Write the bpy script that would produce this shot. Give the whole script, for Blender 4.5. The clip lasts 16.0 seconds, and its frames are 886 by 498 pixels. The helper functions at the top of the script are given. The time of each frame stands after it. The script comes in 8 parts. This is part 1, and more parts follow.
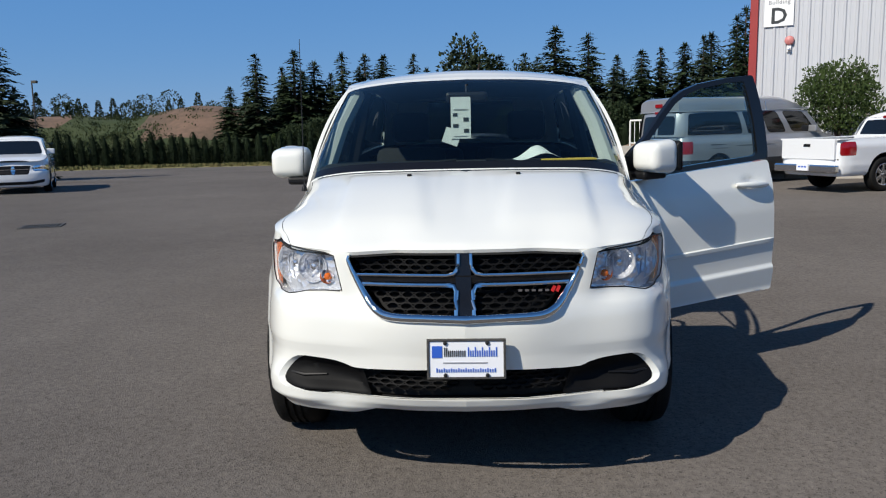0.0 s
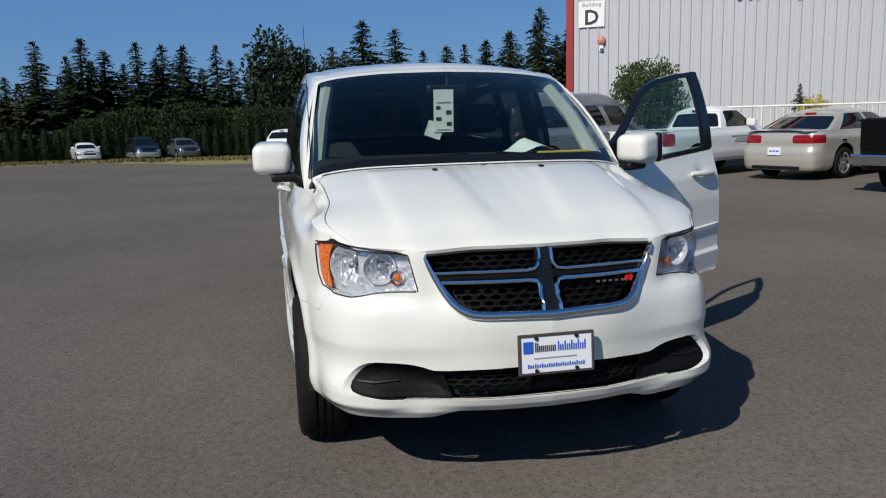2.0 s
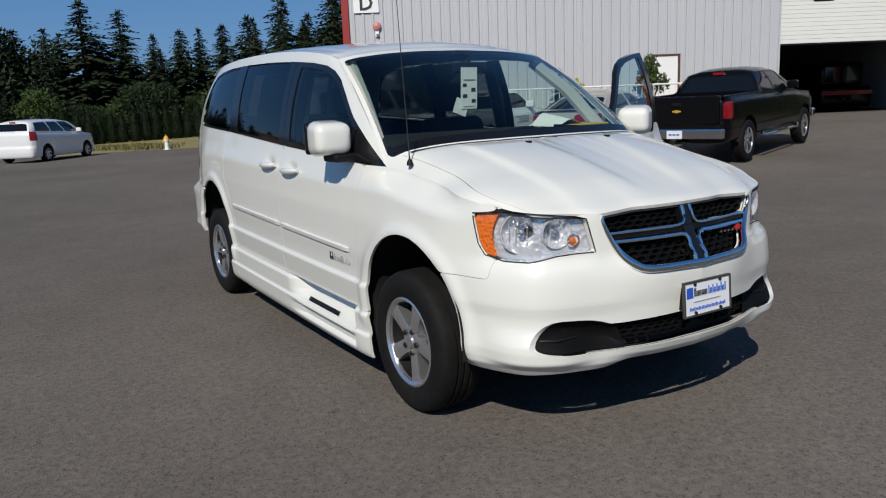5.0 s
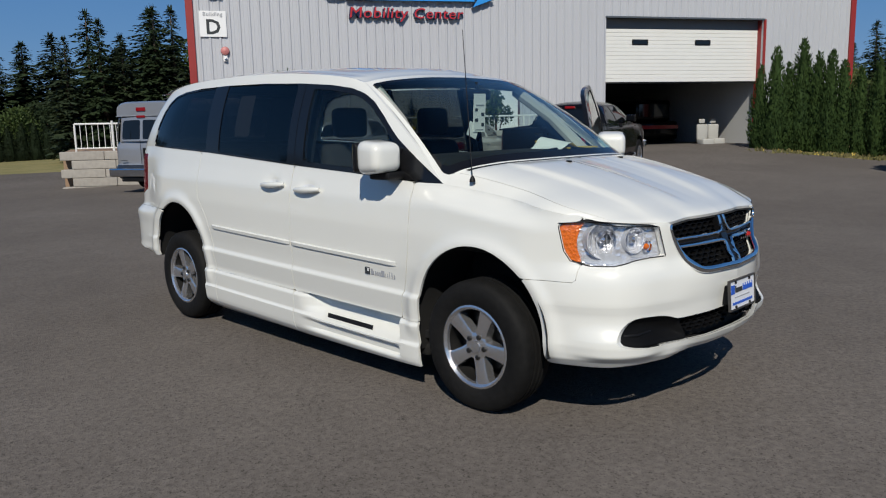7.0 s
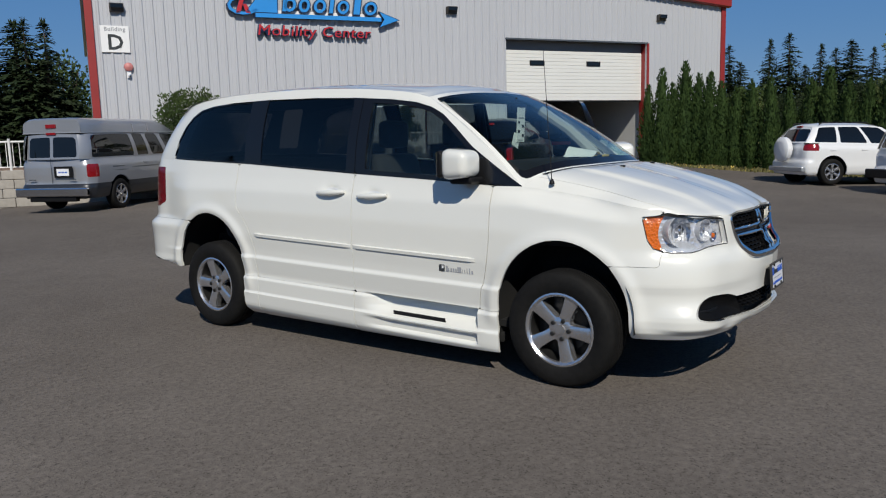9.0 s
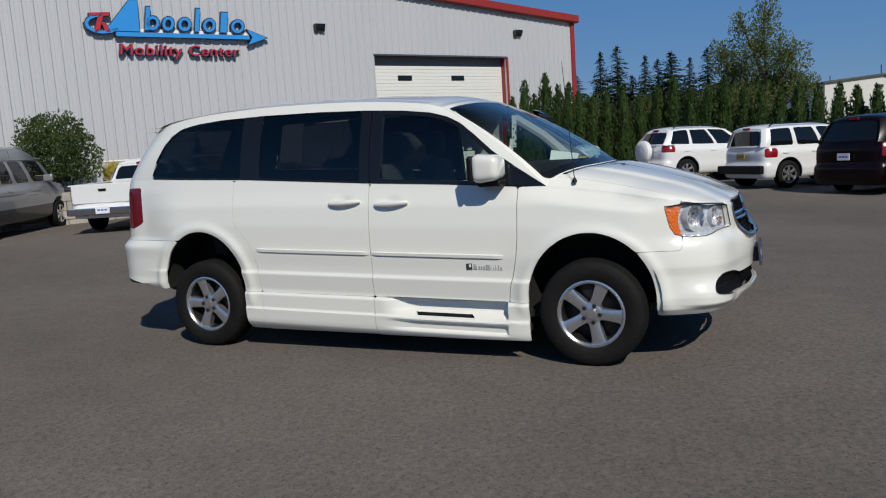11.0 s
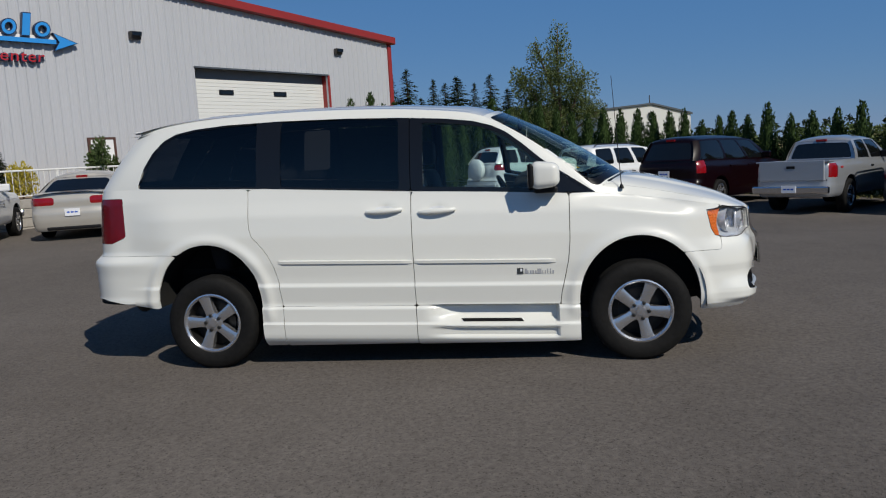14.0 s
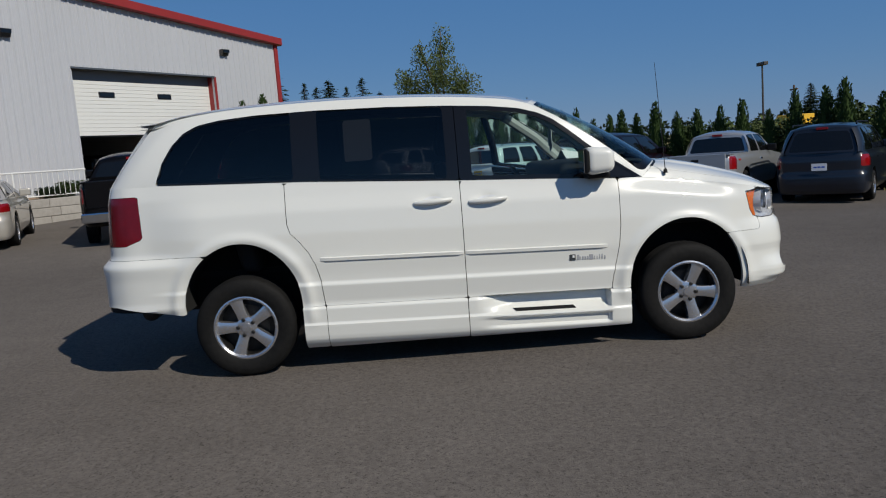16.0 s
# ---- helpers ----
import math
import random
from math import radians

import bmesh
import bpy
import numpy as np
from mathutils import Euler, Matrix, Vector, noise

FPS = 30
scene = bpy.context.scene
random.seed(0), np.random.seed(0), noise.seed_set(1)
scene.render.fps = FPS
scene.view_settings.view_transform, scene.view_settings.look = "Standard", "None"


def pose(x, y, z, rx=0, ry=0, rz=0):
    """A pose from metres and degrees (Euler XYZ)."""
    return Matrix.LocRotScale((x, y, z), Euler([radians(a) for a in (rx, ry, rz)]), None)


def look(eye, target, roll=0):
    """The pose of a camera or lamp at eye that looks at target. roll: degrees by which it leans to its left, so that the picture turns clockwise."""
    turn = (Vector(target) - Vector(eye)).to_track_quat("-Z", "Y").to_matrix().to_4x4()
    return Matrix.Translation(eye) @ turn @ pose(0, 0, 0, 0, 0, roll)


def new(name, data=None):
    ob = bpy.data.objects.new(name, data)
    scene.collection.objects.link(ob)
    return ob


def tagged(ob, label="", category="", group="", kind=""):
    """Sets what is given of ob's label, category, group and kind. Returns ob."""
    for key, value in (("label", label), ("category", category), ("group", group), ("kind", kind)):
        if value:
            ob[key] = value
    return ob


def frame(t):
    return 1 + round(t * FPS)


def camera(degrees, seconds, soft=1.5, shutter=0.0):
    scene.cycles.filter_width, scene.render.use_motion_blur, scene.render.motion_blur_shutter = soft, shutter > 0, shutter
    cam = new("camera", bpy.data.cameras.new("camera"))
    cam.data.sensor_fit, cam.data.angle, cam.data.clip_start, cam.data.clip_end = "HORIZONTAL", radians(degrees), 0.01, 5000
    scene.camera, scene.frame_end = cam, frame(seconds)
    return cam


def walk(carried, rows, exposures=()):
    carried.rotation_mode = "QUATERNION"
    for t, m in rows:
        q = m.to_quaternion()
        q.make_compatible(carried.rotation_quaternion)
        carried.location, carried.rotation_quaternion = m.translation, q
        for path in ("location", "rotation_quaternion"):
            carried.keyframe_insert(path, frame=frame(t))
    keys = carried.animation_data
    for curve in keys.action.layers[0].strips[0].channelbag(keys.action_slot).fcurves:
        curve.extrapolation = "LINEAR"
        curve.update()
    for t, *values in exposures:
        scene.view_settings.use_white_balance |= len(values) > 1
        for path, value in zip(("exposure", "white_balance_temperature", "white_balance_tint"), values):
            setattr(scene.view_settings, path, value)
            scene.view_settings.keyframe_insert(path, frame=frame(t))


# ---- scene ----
cam = camera(60.0, 16.0, soft=1.15)
PATH = [
    (0, (0.05, -3.798, 1.457), (-0.039, -1.822, 1.158), -1.2),
    (0.5, (-0.175, -3.743, 1.444), (-0.207, -1.767, 1.138), -1.9),
    (1, (-0.429, -3.679, 1.465), (-0.346, -1.704, 1.162), -1.9),
    (1.5, (-0.711, -3.662, 1.477), (-0.434, -1.704, 1.178), -1.6),
    (2, (-0.99, -3.624, 1.473), (-0.578, -1.693, 1.149), -1.4),
    (2.5, (-1.294, -3.526, 1.453), (-0.758, -1.633, 1.095), -2.0),
    (3, (-1.575, -3.461, 1.473), (-0.88, -1.622, 1.105), -2.1),
    (3.5, (-1.864, -3.383, 1.467), (-1.108, -1.571, 1.086), -2.4),
    (4, (-2.093, -3.243, 1.471), (-1.281, -1.454, 1.095), -2.9),
    (4.5, (-2.339, -3.158, 1.473), (-1.429, -1.415, 1.107), -1.9),
    (5, (-2.637, -3.103, 1.472), (-1.605, -1.432, 1.094), -2.3),
    (7.5, (-4.028, -2.415, 1.47), (-2.549, -1.105, 1.158), -1.2),
    (8, (-4.306, -2.284, 1.461), (-2.771, -1.043, 1.143), -1.9),
    (8.5, (-4.569, -2.103, 1.434), (-3.006, -0.894, 1.127), -3.1),
    (9, (-4.846, -1.967, 1.447), (-3.231, -0.821, 1.167), -1.5),
    (11.5, (-5.801, -0.854, 1.444), (-3.967, -0.1, 1.183), -4.2),
    (12, (-5.926, -0.589, 1.458), (-4.068, 0.107, 1.203), -3.7),
    (12.5, (-6.069, -0.321, 1.465), (-4.168, 0.248, 1.213), -4.1),
    (13, (-6.11, 0.0, 1.45), (-4.186, 0.483, 1.195), -4.4),
    (13.5, (-6.133, 0.306, 1.455), (-4.192, 0.713, 1.2), -3.7),
    (14, (-6.203, 0.608, 1.47), (-4.236, 0.88, 1.229), -3.3),
    (14.5, (-6.197, 0.903, 1.449), (-4.224, 1.103, 1.191), -3.9),
    (15, (-6.182, 1.208, 1.459), (-4.201, 1.336, 1.217), -3.3),
    (15.5, (-6.2, 1.537, 1.457), (-4.216, 1.535, 1.207), -4.0),
    (16, (-6.146, 1.864, 1.442), (-4.163, 1.798, 1.19), -4.3),
]
walk(cam, [(t, look(eye, target, roll)) for t, eye, target, roll in PATH],
     exposures=((0, 0.26), (0.8, 0.15), (1.5, -0.04), (2.2, -0.02), (3.5, 0.03), (4.2, -0.02), (5.2, -0.15), (8, -0.20), (12.5, -0.27), (16, -0.34)))

# ---- light ----
SUN_TO = Vector((-0.875, -0.795, 1.0)).normalized()
world = bpy.data.worlds.new("sky")
scene.world = world
world.use_nodes = True
wn = world.node_tree.nodes
sky = wn.new("ShaderNodeTexSky")
sky.sky_type = "NISHITA"
sky.sun_disc = False
sky.sun_elevation = math.asin(SUN_TO.z)
sky.sun_rotation = math.atan2(SUN_TO.x, SUN_TO.y)
sky.altitude = 600
sky.air_density, sky.dust_density, sky.ozone_density = 1.0, 0.0, 2.0
wn["Background"].inputs["Strength"].default_value = 0.062
tone = wn.new("ShaderNodeHueSaturation")
tone.inputs["Saturation"].default_value = 1.1
clear_blue = wn.new("ShaderNodeMix")
clear_blue.data_type = "RGBA"
clear_blue.inputs["Factor"].default_value = 0.70
up_ = wn.new("ShaderNodeSeparateXYZ")
world.node_tree.links.new(wn.new("ShaderNodeTexCoord").outputs["Generated"], up_.inputs["Vector"])
fade_ = wn.new("ShaderNodeValToRGB")
for k, (at, tint) in enumerate(((0.0, (1.35, 4.0, 9.0)), (0.30, (1.05, 3.65, 8.9)), (1.0, (0.26, 1.0, 3.0)))):
    stop = fade_.color_ramp.elements[k] if k < 2 else fade_.color_ramp.elements.new(at)
    stop.position, stop.color = at, (*tint, 1)
world.node_tree.links.new(up_.outputs["Z"], fade_.inputs["Fac"])
world.node_tree.links.new(fade_.outputs["Color"], clear_blue.inputs["B"])
world.node_tree.links.new(sky.outputs["Color"], tone.inputs["Color"])
world.node_tree.links.new(tone.outputs["Color"], clear_blue.inputs["A"])
world.node_tree.links.new(clear_blue.outputs["Result"], wn["Background"].inputs["Color"])
sun = new("sun", bpy.data.lights.new("sun", "SUN"))
sun.data.energy, sun.data.angle, sun.data.color = 4.4, radians(0.53), (1.0, 0.945, 0.84)
sun.matrix_world = look(SUN_TO * 60, (0, 0, 0))
scene.view_settings.exposure = 0.0

# ---- materials ----
def material(name, color, rough=0.5, metal=0.0, spots=None, bump=0.0, scale=8.0, coat=0.0, spec=0.5, detail=6.0,
             vary=0.0, stretch=(1, 1, 1), random_hue=0.0, emit=None):
    """A node material: base colour with noise at two scales, optional bump, coat and per-object variation."""
    m = bpy.data.materials.new(name)
    m.use_nodes = True
    n, l = m.node_tree.nodes, m.node_tree.links
    b = n["Principled BSDF"]
    b.inputs["Base Color"].default_value = (*color, 1)
    b.inputs["Roughness"].default_value = rough
    b.inputs["Metallic"].default_value = metal
    b.inputs["Coat Weight"].default_value = coat
    b.inputs["Coat Roughness"].default_value = 0.04
    b.inputs["Specular IOR Level"].default_value = spec
    co = n.new("ShaderNodeTexCoord")
    mp = n.new("ShaderNodeMapping")
    mp.inputs["Scale"].default_value = stretch
    l.new(co.outputs["Object"], mp.inputs["Vector"])
    last = None
    if spots or vary:
        big = n.new("ShaderNodeTexNoise")
        big.inputs["Scale"].default_value = scale * 0.13
        big.inputs["Detail"].default_value = detail
        l.new(mp.outputs["Vector"], big.inputs["Vector"])
        fine = n.new("ShaderNodeTexNoise")
        fine.inputs["Scale"].default_value = scale
        fine.inputs["Detail"].default_value = detail
        l.new(mp.outputs["Vector"], fine.inputs["Vector"])
        add = n.new("ShaderNodeMath")
        add.operation = "MULTIPLY_ADD"
        add.inputs[1].default_value = 0.55
        l.new(big.outputs["Fac"], add.inputs[0])
        half = n.new("ShaderNodeMath")
        half.operation = "MULTIPLY"
        half.inputs[1].default_value = 0.45
        l.new(fine.outputs["Fac"], half.inputs[0])
        l.new(half.outputs[0], add.inputs[2])
        mix = n.new("ShaderNodeMix")
        mix.data_type = "RGBA"
        other = spots or tuple(c * (1 - vary) for c in color)
        mix.inputs["A"].default_value = (*color, 1)
        mix.inputs["B"].default_value = (*other, 1)
        ramp = n.new("ShaderNodeMapRange")
        ramp.inputs["From Min"].default_value, ramp.inputs["From Max"].default_value = 0.36, 0.64
        l.new(add.outputs[0], ramp.inputs["Value"])
        l.new(ramp.outputs["Result"], mix.inputs["Factor"])
        last = mix.outputs["Result"]
        if random_hue:
            info = n.new("ShaderNodeObjectInfo")
            hsv = n.new("ShaderNodeHueSaturation")
            mr = n.new("ShaderNodeMapRange")
            mr.inputs["To Min"].default_value, mr.inputs["To Max"].default_value = 1 - random_hue, 1 + random_hue
            l.new(info.outputs["Random"], mr.inputs["Value"])
            l.new(mr.outputs["Result"], hsv.inputs["Value"])
            l.new(last, hsv.inputs["Color"])
            last = hsv.outputs["Color"]
        l.new(last, b.inputs["Base Color"])
        if bump:
            bp = n.new("ShaderNodeBump")
            bp.inputs["Strength"].default_value = bump
            bp.inputs["Distance"].default_value = 0.02
            l.new(fine.outputs["Fac"], bp.inputs["Height"])
            l.new(bp.outputs["Normal"], b.inputs["Normal"])
    if emit:
        b.inputs["Emission Color"].default_value = (*emit[:3], 1)
        b.inputs["Emission Strength"].default_value = emit[3]
    return m


def glass(name, tint, through_amount=1.0, rough=0.0):
    """Thin window glass: tinted transparency under a Fresnel reflection."""
    m = bpy.data.materials.new(name)
    m.use_nodes = True
    n, l = m.node_tree.nodes, m.node_tree.links
    n.remove(n["Principled BSDF"])
    tr, gl, mx, fr = n.new("ShaderNodeBsdfTransparent"), n.new("ShaderNodeBsdfGlossy"), n.new("ShaderNodeMixShader"), n.new("ShaderNodeLayerWeight")
    tr.inputs["Color"].default_value = (*tint, 1)
    gl.inputs["Roughness"].default_value = rough
    gl.inputs["Color"].default_value = (1, 1, 1, 1)
    p5, sc = n.new("ShaderNodeMath"), n.new("ShaderNodeMath")
    p5.operation, p5.inputs[1].default_value = "POWER", 5.0
    sc.operation, sc.inputs[1].default_value, sc.inputs[2].default_value = "MULTIPLY_ADD", 0.90, 0.045
    l.new(fr.outputs["Facing"], p5.inputs[0])
    l.new(p5.outputs[0], sc.inputs[0])
    l.new(sc.outputs[0], mx.inputs["Fac"])
    l.new(tr.outputs[0], mx.inputs[1])
    l.new(gl.outputs[0], mx.inputs[2])
    l.new(mx.outputs[0], n["Material Output"].inputs["Surface"])
    return m


def asphalt_material():
    m = bpy.data.materials.new("asphalt")
    m.use_nodes = True
    n, l = m.node_tree.nodes, m.node_tree.links
    b = n["Principled BSDF"]
    co = n.new("ShaderNodeTexCoord")
    def tex(kind, scale, detail=4.0):
        t = n.new(kind)
        t.inputs["Scale"].default_value = scale
        if "Detail" in t.inputs:
            t.inputs["Detail"].default_value = detail
        l.new(co.outputs["Object"], t.inputs["Vector"])
        return t
    big, mid, fine = tex("ShaderNodeTexNoise", 0.22, 5), tex("ShaderNodeTexNoise", 2.6, 4), tex("ShaderNodeTexNoise", 26, 5)
    peb = tex("ShaderNodeTexVoronoi", 95)
    chip = tex("ShaderNodeTexVoronoi", 17)
    def ramp(src, stops):
        r = n.new("ShaderNodeValToRGB")
        e = r.color_ramp.elements
        for i, (p, c) in enumerate(stops):
            x = e[i] if i < 2 else e.new(p)
            x.position, x.color = p, (*c, 1)
        l.new(src, r.inputs["Fac"])
        return r.outputs["Color"]
    def mix(a, c, fac=None, kind="MIX", value=0.5):
        x = n.new("ShaderNodeMix")
        x.data_type, x.blend_type = "RGBA", kind
        x.inputs["Factor"].default_value = value
        l.new(a, x.inputs["A"])
        l.new(c, x.inputs["B"])
        if fac is not None:
            l.new(fac, x.inputs["Factor"])
        return x.outputs["Result"]
    base = ramp(big.outputs["Fac"], [(0.3, (0.0525, 0.0465, 0.0424)), (0.7, (0.0720, 0.0645, 0.0594))])
    m2 = ramp(mid.outputs["Fac"], [(0.3, (0.93, 0.93, 0.93)), (0.7, (1.06, 1.06, 1.06))])
    c = mix(base, m2, kind="MULTIPLY", value=1.0)
    mott = ramp(fine.outputs["Fac"], [(0.30, (0.82, 0.82, 0.82)), (0.70, (1.18, 1.18, 1.18))])
    c = mix(c, mott, kind="MULTIPLY", value=1.0)
    grain = ramp(peb.outputs["Color"], [(0.15, (0.14, 0.14, 0.14)), (0.85, (2.00, 1.97, 1.92))])
    c = mix(c, grain, kind="MULTIPLY", value=1.0)
    speck = n.new("ShaderNodeMath")
    speck.operation, speck.inputs[1].default_value = "LESS_THAN", 0.15
    l.new(chip.outputs["Distance"], speck.inputs[0])
    pale = ramp(chip.outputs["Color"], [(0.55, (0.030, 0.029, 0.027)), (0.9, (0.32, 0.295, 0.26))])
    c = mix(c, pale, fac=speck.outputs[0])
    l.new(c, b.inputs["Base Color"])
    b.inputs["Roughness"].default_value = 0.9
    b.inputs["Diffuse Roughness"].default_value = 0.35
    b.inputs["Specular IOR Level"].default_value = 0.2
    bp = n.new("ShaderNodeBump")
    bp.inputs["Strength"].default_value, bp.inputs["Distance"].default_value = 0.5, 0.006
    l.new(peb.outputs["Distance"], bp.inputs["Height"])
    l.new(bp.outputs["Normal"], b.inputs["Normal"])
    return m


M_ASPHALT = asphalt_material()
M_GRASS = material("dry_grass", (0.16, 0.15, 0.045), 0.9, spots=(0.30, 0.25, 0.10), bump=0.6, scale=6)
M_DIRT = material("dirt", (0.25, 0.16, 0.10), 0.95, spots=(0.34, 0.24, 0.16), bump=0.6, scale=1.2)
M_SOIL_GREEN = material("weeds", (0.10, 0.13, 0.03), 0.9, spots=(0.17, 0.19, 0.06), bump=0.6, scale=2.0)
M_WHITE = material("white_paint", (0.765, 0.765, 0.717), 0.32, coat=1.0, vary=0.015, scale=3)
M_WHITE2 = material("white_paint_parked", (0.76, 0.77, 0.78), 0.35, coat=1.0, vary=0.02, scale=3)
M_BLACKPAINT = material("black_paint", (0.004, 0.004, 0.005), 0.22, coat=0.25, spec=0.18, vary=0.2, scale=3)
M_SILVER = material("silver_paint", (0.42, 0.44, 0.47), 0.32, metal=0.45, coat=1.0, vary=0.05, scale=3)
M_SILVERPALE = material("pale_silver_paint", (0.34, 0.35, 0.375), 0.34, metal=0.45, coat=1.0, vary=0.05, scale=3)
M_BEIGE = material("champagne_paint", (0.50, 0.47, 0.42), 0.32, metal=0.3, coat=1.0, vary=0.04, scale=3)
M_MAROON = material("maroon_paint", (0.006, 0.0010, 0.0018), 0.3, coat=0.2, spec=0.2, vary=0.1, scale=3)
M_NAVY = material("slate_blue_paint", (0.012, 0.016, 0.026), 0.3, metal=0.1, coat=0.5, vary=0.1, scale=3)
M_GREYDARK = material("grey_lower_paint", (0.10, 0.11, 0.12), 0.4, metal=0.3, coat=0.6, vary=0.1, scale=3)
M_LOWERDARK = material("dark_lower_paint", (0.035, 0.038, 0.045), 0.35, metal=0.4, coat=0.6, vary=0.1, scale=3)
M_TRIM = material("black_plastic", (0.008, 0.008, 0.009), 0.5, vary=0.3, scale=30, spec=0.25)
M_GLOSSBLACK = material("gloss_black", (0.008, 0.008, 0.009), 0.12, vary=0.1, scale=10)
M_DARK = material("underbody_black", (0.006, 0.006, 0.006), 0.9, vary=0.3, scale=10)
M_RUBBER = material("tyre_rubber", (0.006, 0.006, 0.006), 0.75, spec=0.2, spots=(0.011, 0.0105, 0.010), bump=0.15, scale=25)
M_CHROME = material("chrome", (0.82, 0.83, 0.85), 0.06, metal=1.0, vary=0.03, scale=10)
M_ALLOY = material("machined_alloy", (0.70, 0.70, 0.72), 0.24, metal=0.88, vary=0.08, scale=20)
M_ALLOYDARK = material("brake_steel", (0.035, 0.034, 0.033), 0.5, metal=0.6, vary=0.3, scale=20)
M_AMBER = material("amber_lens", (0.72, 0.15, 0.012), 0.15, coat=1.0, vary=0.1, scale=30)
M_REDLENS = material("red_lens", (0.26, 0.005, 0.008), 0.15, coat=0.5, vary=0.2, scale=20)
M_REDTAIL = material("deep_red_lens", (0.17, 0.003, 0.007), 0.25, coat=0.25, vary=0.35, scale=14)
M_REDDARK = material("dark_red_lens", (0.06, 0.003, 0.005), 0.2, coat=0.4, vary=0.3, scale=12)
M_CLEAR = glass("clear_lens", (0.97, 0.98, 1.0))
M_GLASS = glass("windscreen_glass", (0.55, 0.70, 0.67))
M_GLASSDOOR = glass("door_glass", (0.62, 0.78, 0.75))
M_PRIVACY = glass("privacy_glass", (0.115, 0.12, 0.125))
M_CARGLASS = material("dark_car_glass", (0.006, 0.007, 0.008), 0.04, vary=0.2, scale=4, spec=0.6)
# cabin and seat greys darkened in colour for the shade the windscreen doesn't cast
M_CABIN = material("cabin_grey_shaded", (0.008, 0.0085, 0.0095), 0.85, vary=0.25, scale=12)
M_SEAT = material("seat_fabric_shaded", (0.013, 0.013, 0.0145), 0.9, vary=0.25, scale=40)
M_LINER = material("headliner_pale", (0.42, 0.42, 0.40), 0.9, vary=0.06, scale=30)
M_PAPER = material("paper", (0.85, 0.85, 0.83), 0.8, vary=0.03, scale=10)
M_YELLOWPAPER = material("yellow_envelope", (0.70, 0.46, 0.06), 0.8, vary=0.06, scale=10)
M_INK = material("dark_print", (0.03, 0.035, 0.04), 0.7)
M_GREYINK = material("grey_print", (0.33, 0.34, 0.36), 0.6)
M_BLUEINK = material("blue_print", (0.02, 0.10, 0.50), 0.6)
M_PLATE = material("plate_white", (0.80, 0.81, 0.84), 0.4, coat=0.3, vary=0.02, scale=20)
M_RED = material("red_paint", (0.30, 0.024, 0.022), 0.5, vary=0.15, scale=3)
M_STEELWALL = material("painted_steel_siding", (0.48, 0.49, 0.52), 0.5, vary=0.05, scale=0.6, stretch=(1, 1, 0.25))
M_DOORWHITE = material("overhead_door_white", (0.74, 0.74, 0.71), 0.5, vary=0.04, scale=2)
M_CONCRETE = material("concrete_block", (0.40, 0.37, 0.33), 0.9, spots=(0.30, 0.28, 0.25), bump=0.3, scale=9, random_hue=0.08)
M_RAIL = material("white_rail", (0.72, 0.72, 0.70), 0.5, vary=0.05, scale=6)
M_SIGNBLUE = material("sign_blue", (0.03, 0.28, 0.72), 0.35, coat=0.6, vary=0.05, scale=4)
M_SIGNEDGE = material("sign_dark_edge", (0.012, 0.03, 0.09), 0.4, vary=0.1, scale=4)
M_SIGNRED = material("sign_red", (0.50, 0.02, 0.02), 0.35, coat=0.6, vary=0.05, scale=4)
M_SIGNWHITE = material("sign_white", (0.82, 0.82, 0.82), 0.5, vary=0.03, scale=4)
M_BARK = material("bark", (0.09, 0.06, 0.045), 0.95, spots=(0.15, 0.11, 0.085), bump=0.8, scale=14, stretch=(1, 1, 0.2))
M_FIR = material("fir_needles", (0.012, 0.024, 0.009), 0.75, spots=(0.030, 0.048, 0.016), scale=1.1, spec=0.25)
M_FIR2 = material("fir_needles_old", (0.015, 0.026, 0.012), 0.75, spots=(0.034, 0.048, 0.020), scale=1.1, spec=0.25)
M_ARB = material("arborvitae_leaf", (0.016, 0.036, 0.008), 0.8, spots=(0.042, 0.076, 0.016), scale=5, spec=0.25)
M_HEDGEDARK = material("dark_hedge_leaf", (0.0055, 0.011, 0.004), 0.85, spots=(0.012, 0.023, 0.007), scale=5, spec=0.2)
M_REFLECT = material("lamp_reflector", (0.74, 0.76, 0.80), 0.2, metal=0.35, vary=0.25, scale=60)
M_LAMPGREY = material("lamp_housing", (0.66, 0.68, 0.71), 0.26, metal=0.25, vary=0.35, scale=45)
def facets(name, color, rough, scale, depth, coat=0.0, metal=1.0):
    """Moulded reflector: small flat facets that each throw the light another way."""
    m = material(name, color, rough, metal=metal, coat=coat)
    n, l = m.node_tree.nodes, m.node_tree.links
    co, vo, bp = n.new("ShaderNodeTexCoord"), n.new("ShaderNodeTexVoronoi"), n.new("ShaderNodeBump")
    vo.inputs["Scale"].default_value = scale
    bp.inputs["Strength"].default_value, bp.inputs["Distance"].default_value = 1.0, depth
    l.new(co.outputs["Object"], vo.inputs["Vector"])
    l.new(vo.outputs["Distance"], bp.inputs["Height"])
    l.new(bp.outputs["Normal"], n["Principled BSDF"].inputs["Normal"])
    return m
M_FACET = facets("faceted_reflector", (0.86, 0.87, 0.90), 0.20, 42, 0.007, coat=1.0, metal=0.55)
M_FACETAMBER = facets("faceted_amber_lens", (0.72, 0.15, 0.012), 0.12, 60, 0.006, coat=1.0, metal=0.0)
M_MATTBLACK = material("matt_black_plastic", (0.0045, 0.0045, 0.005), 0.62, vary=0.3, scale=30, spec=0.14)
M_LEAF = material("broad_leaf", (0.028, 0.050, 0.011), 0.65, spots=(0.062, 0.095, 0.022), scale=5, spec=0.3)
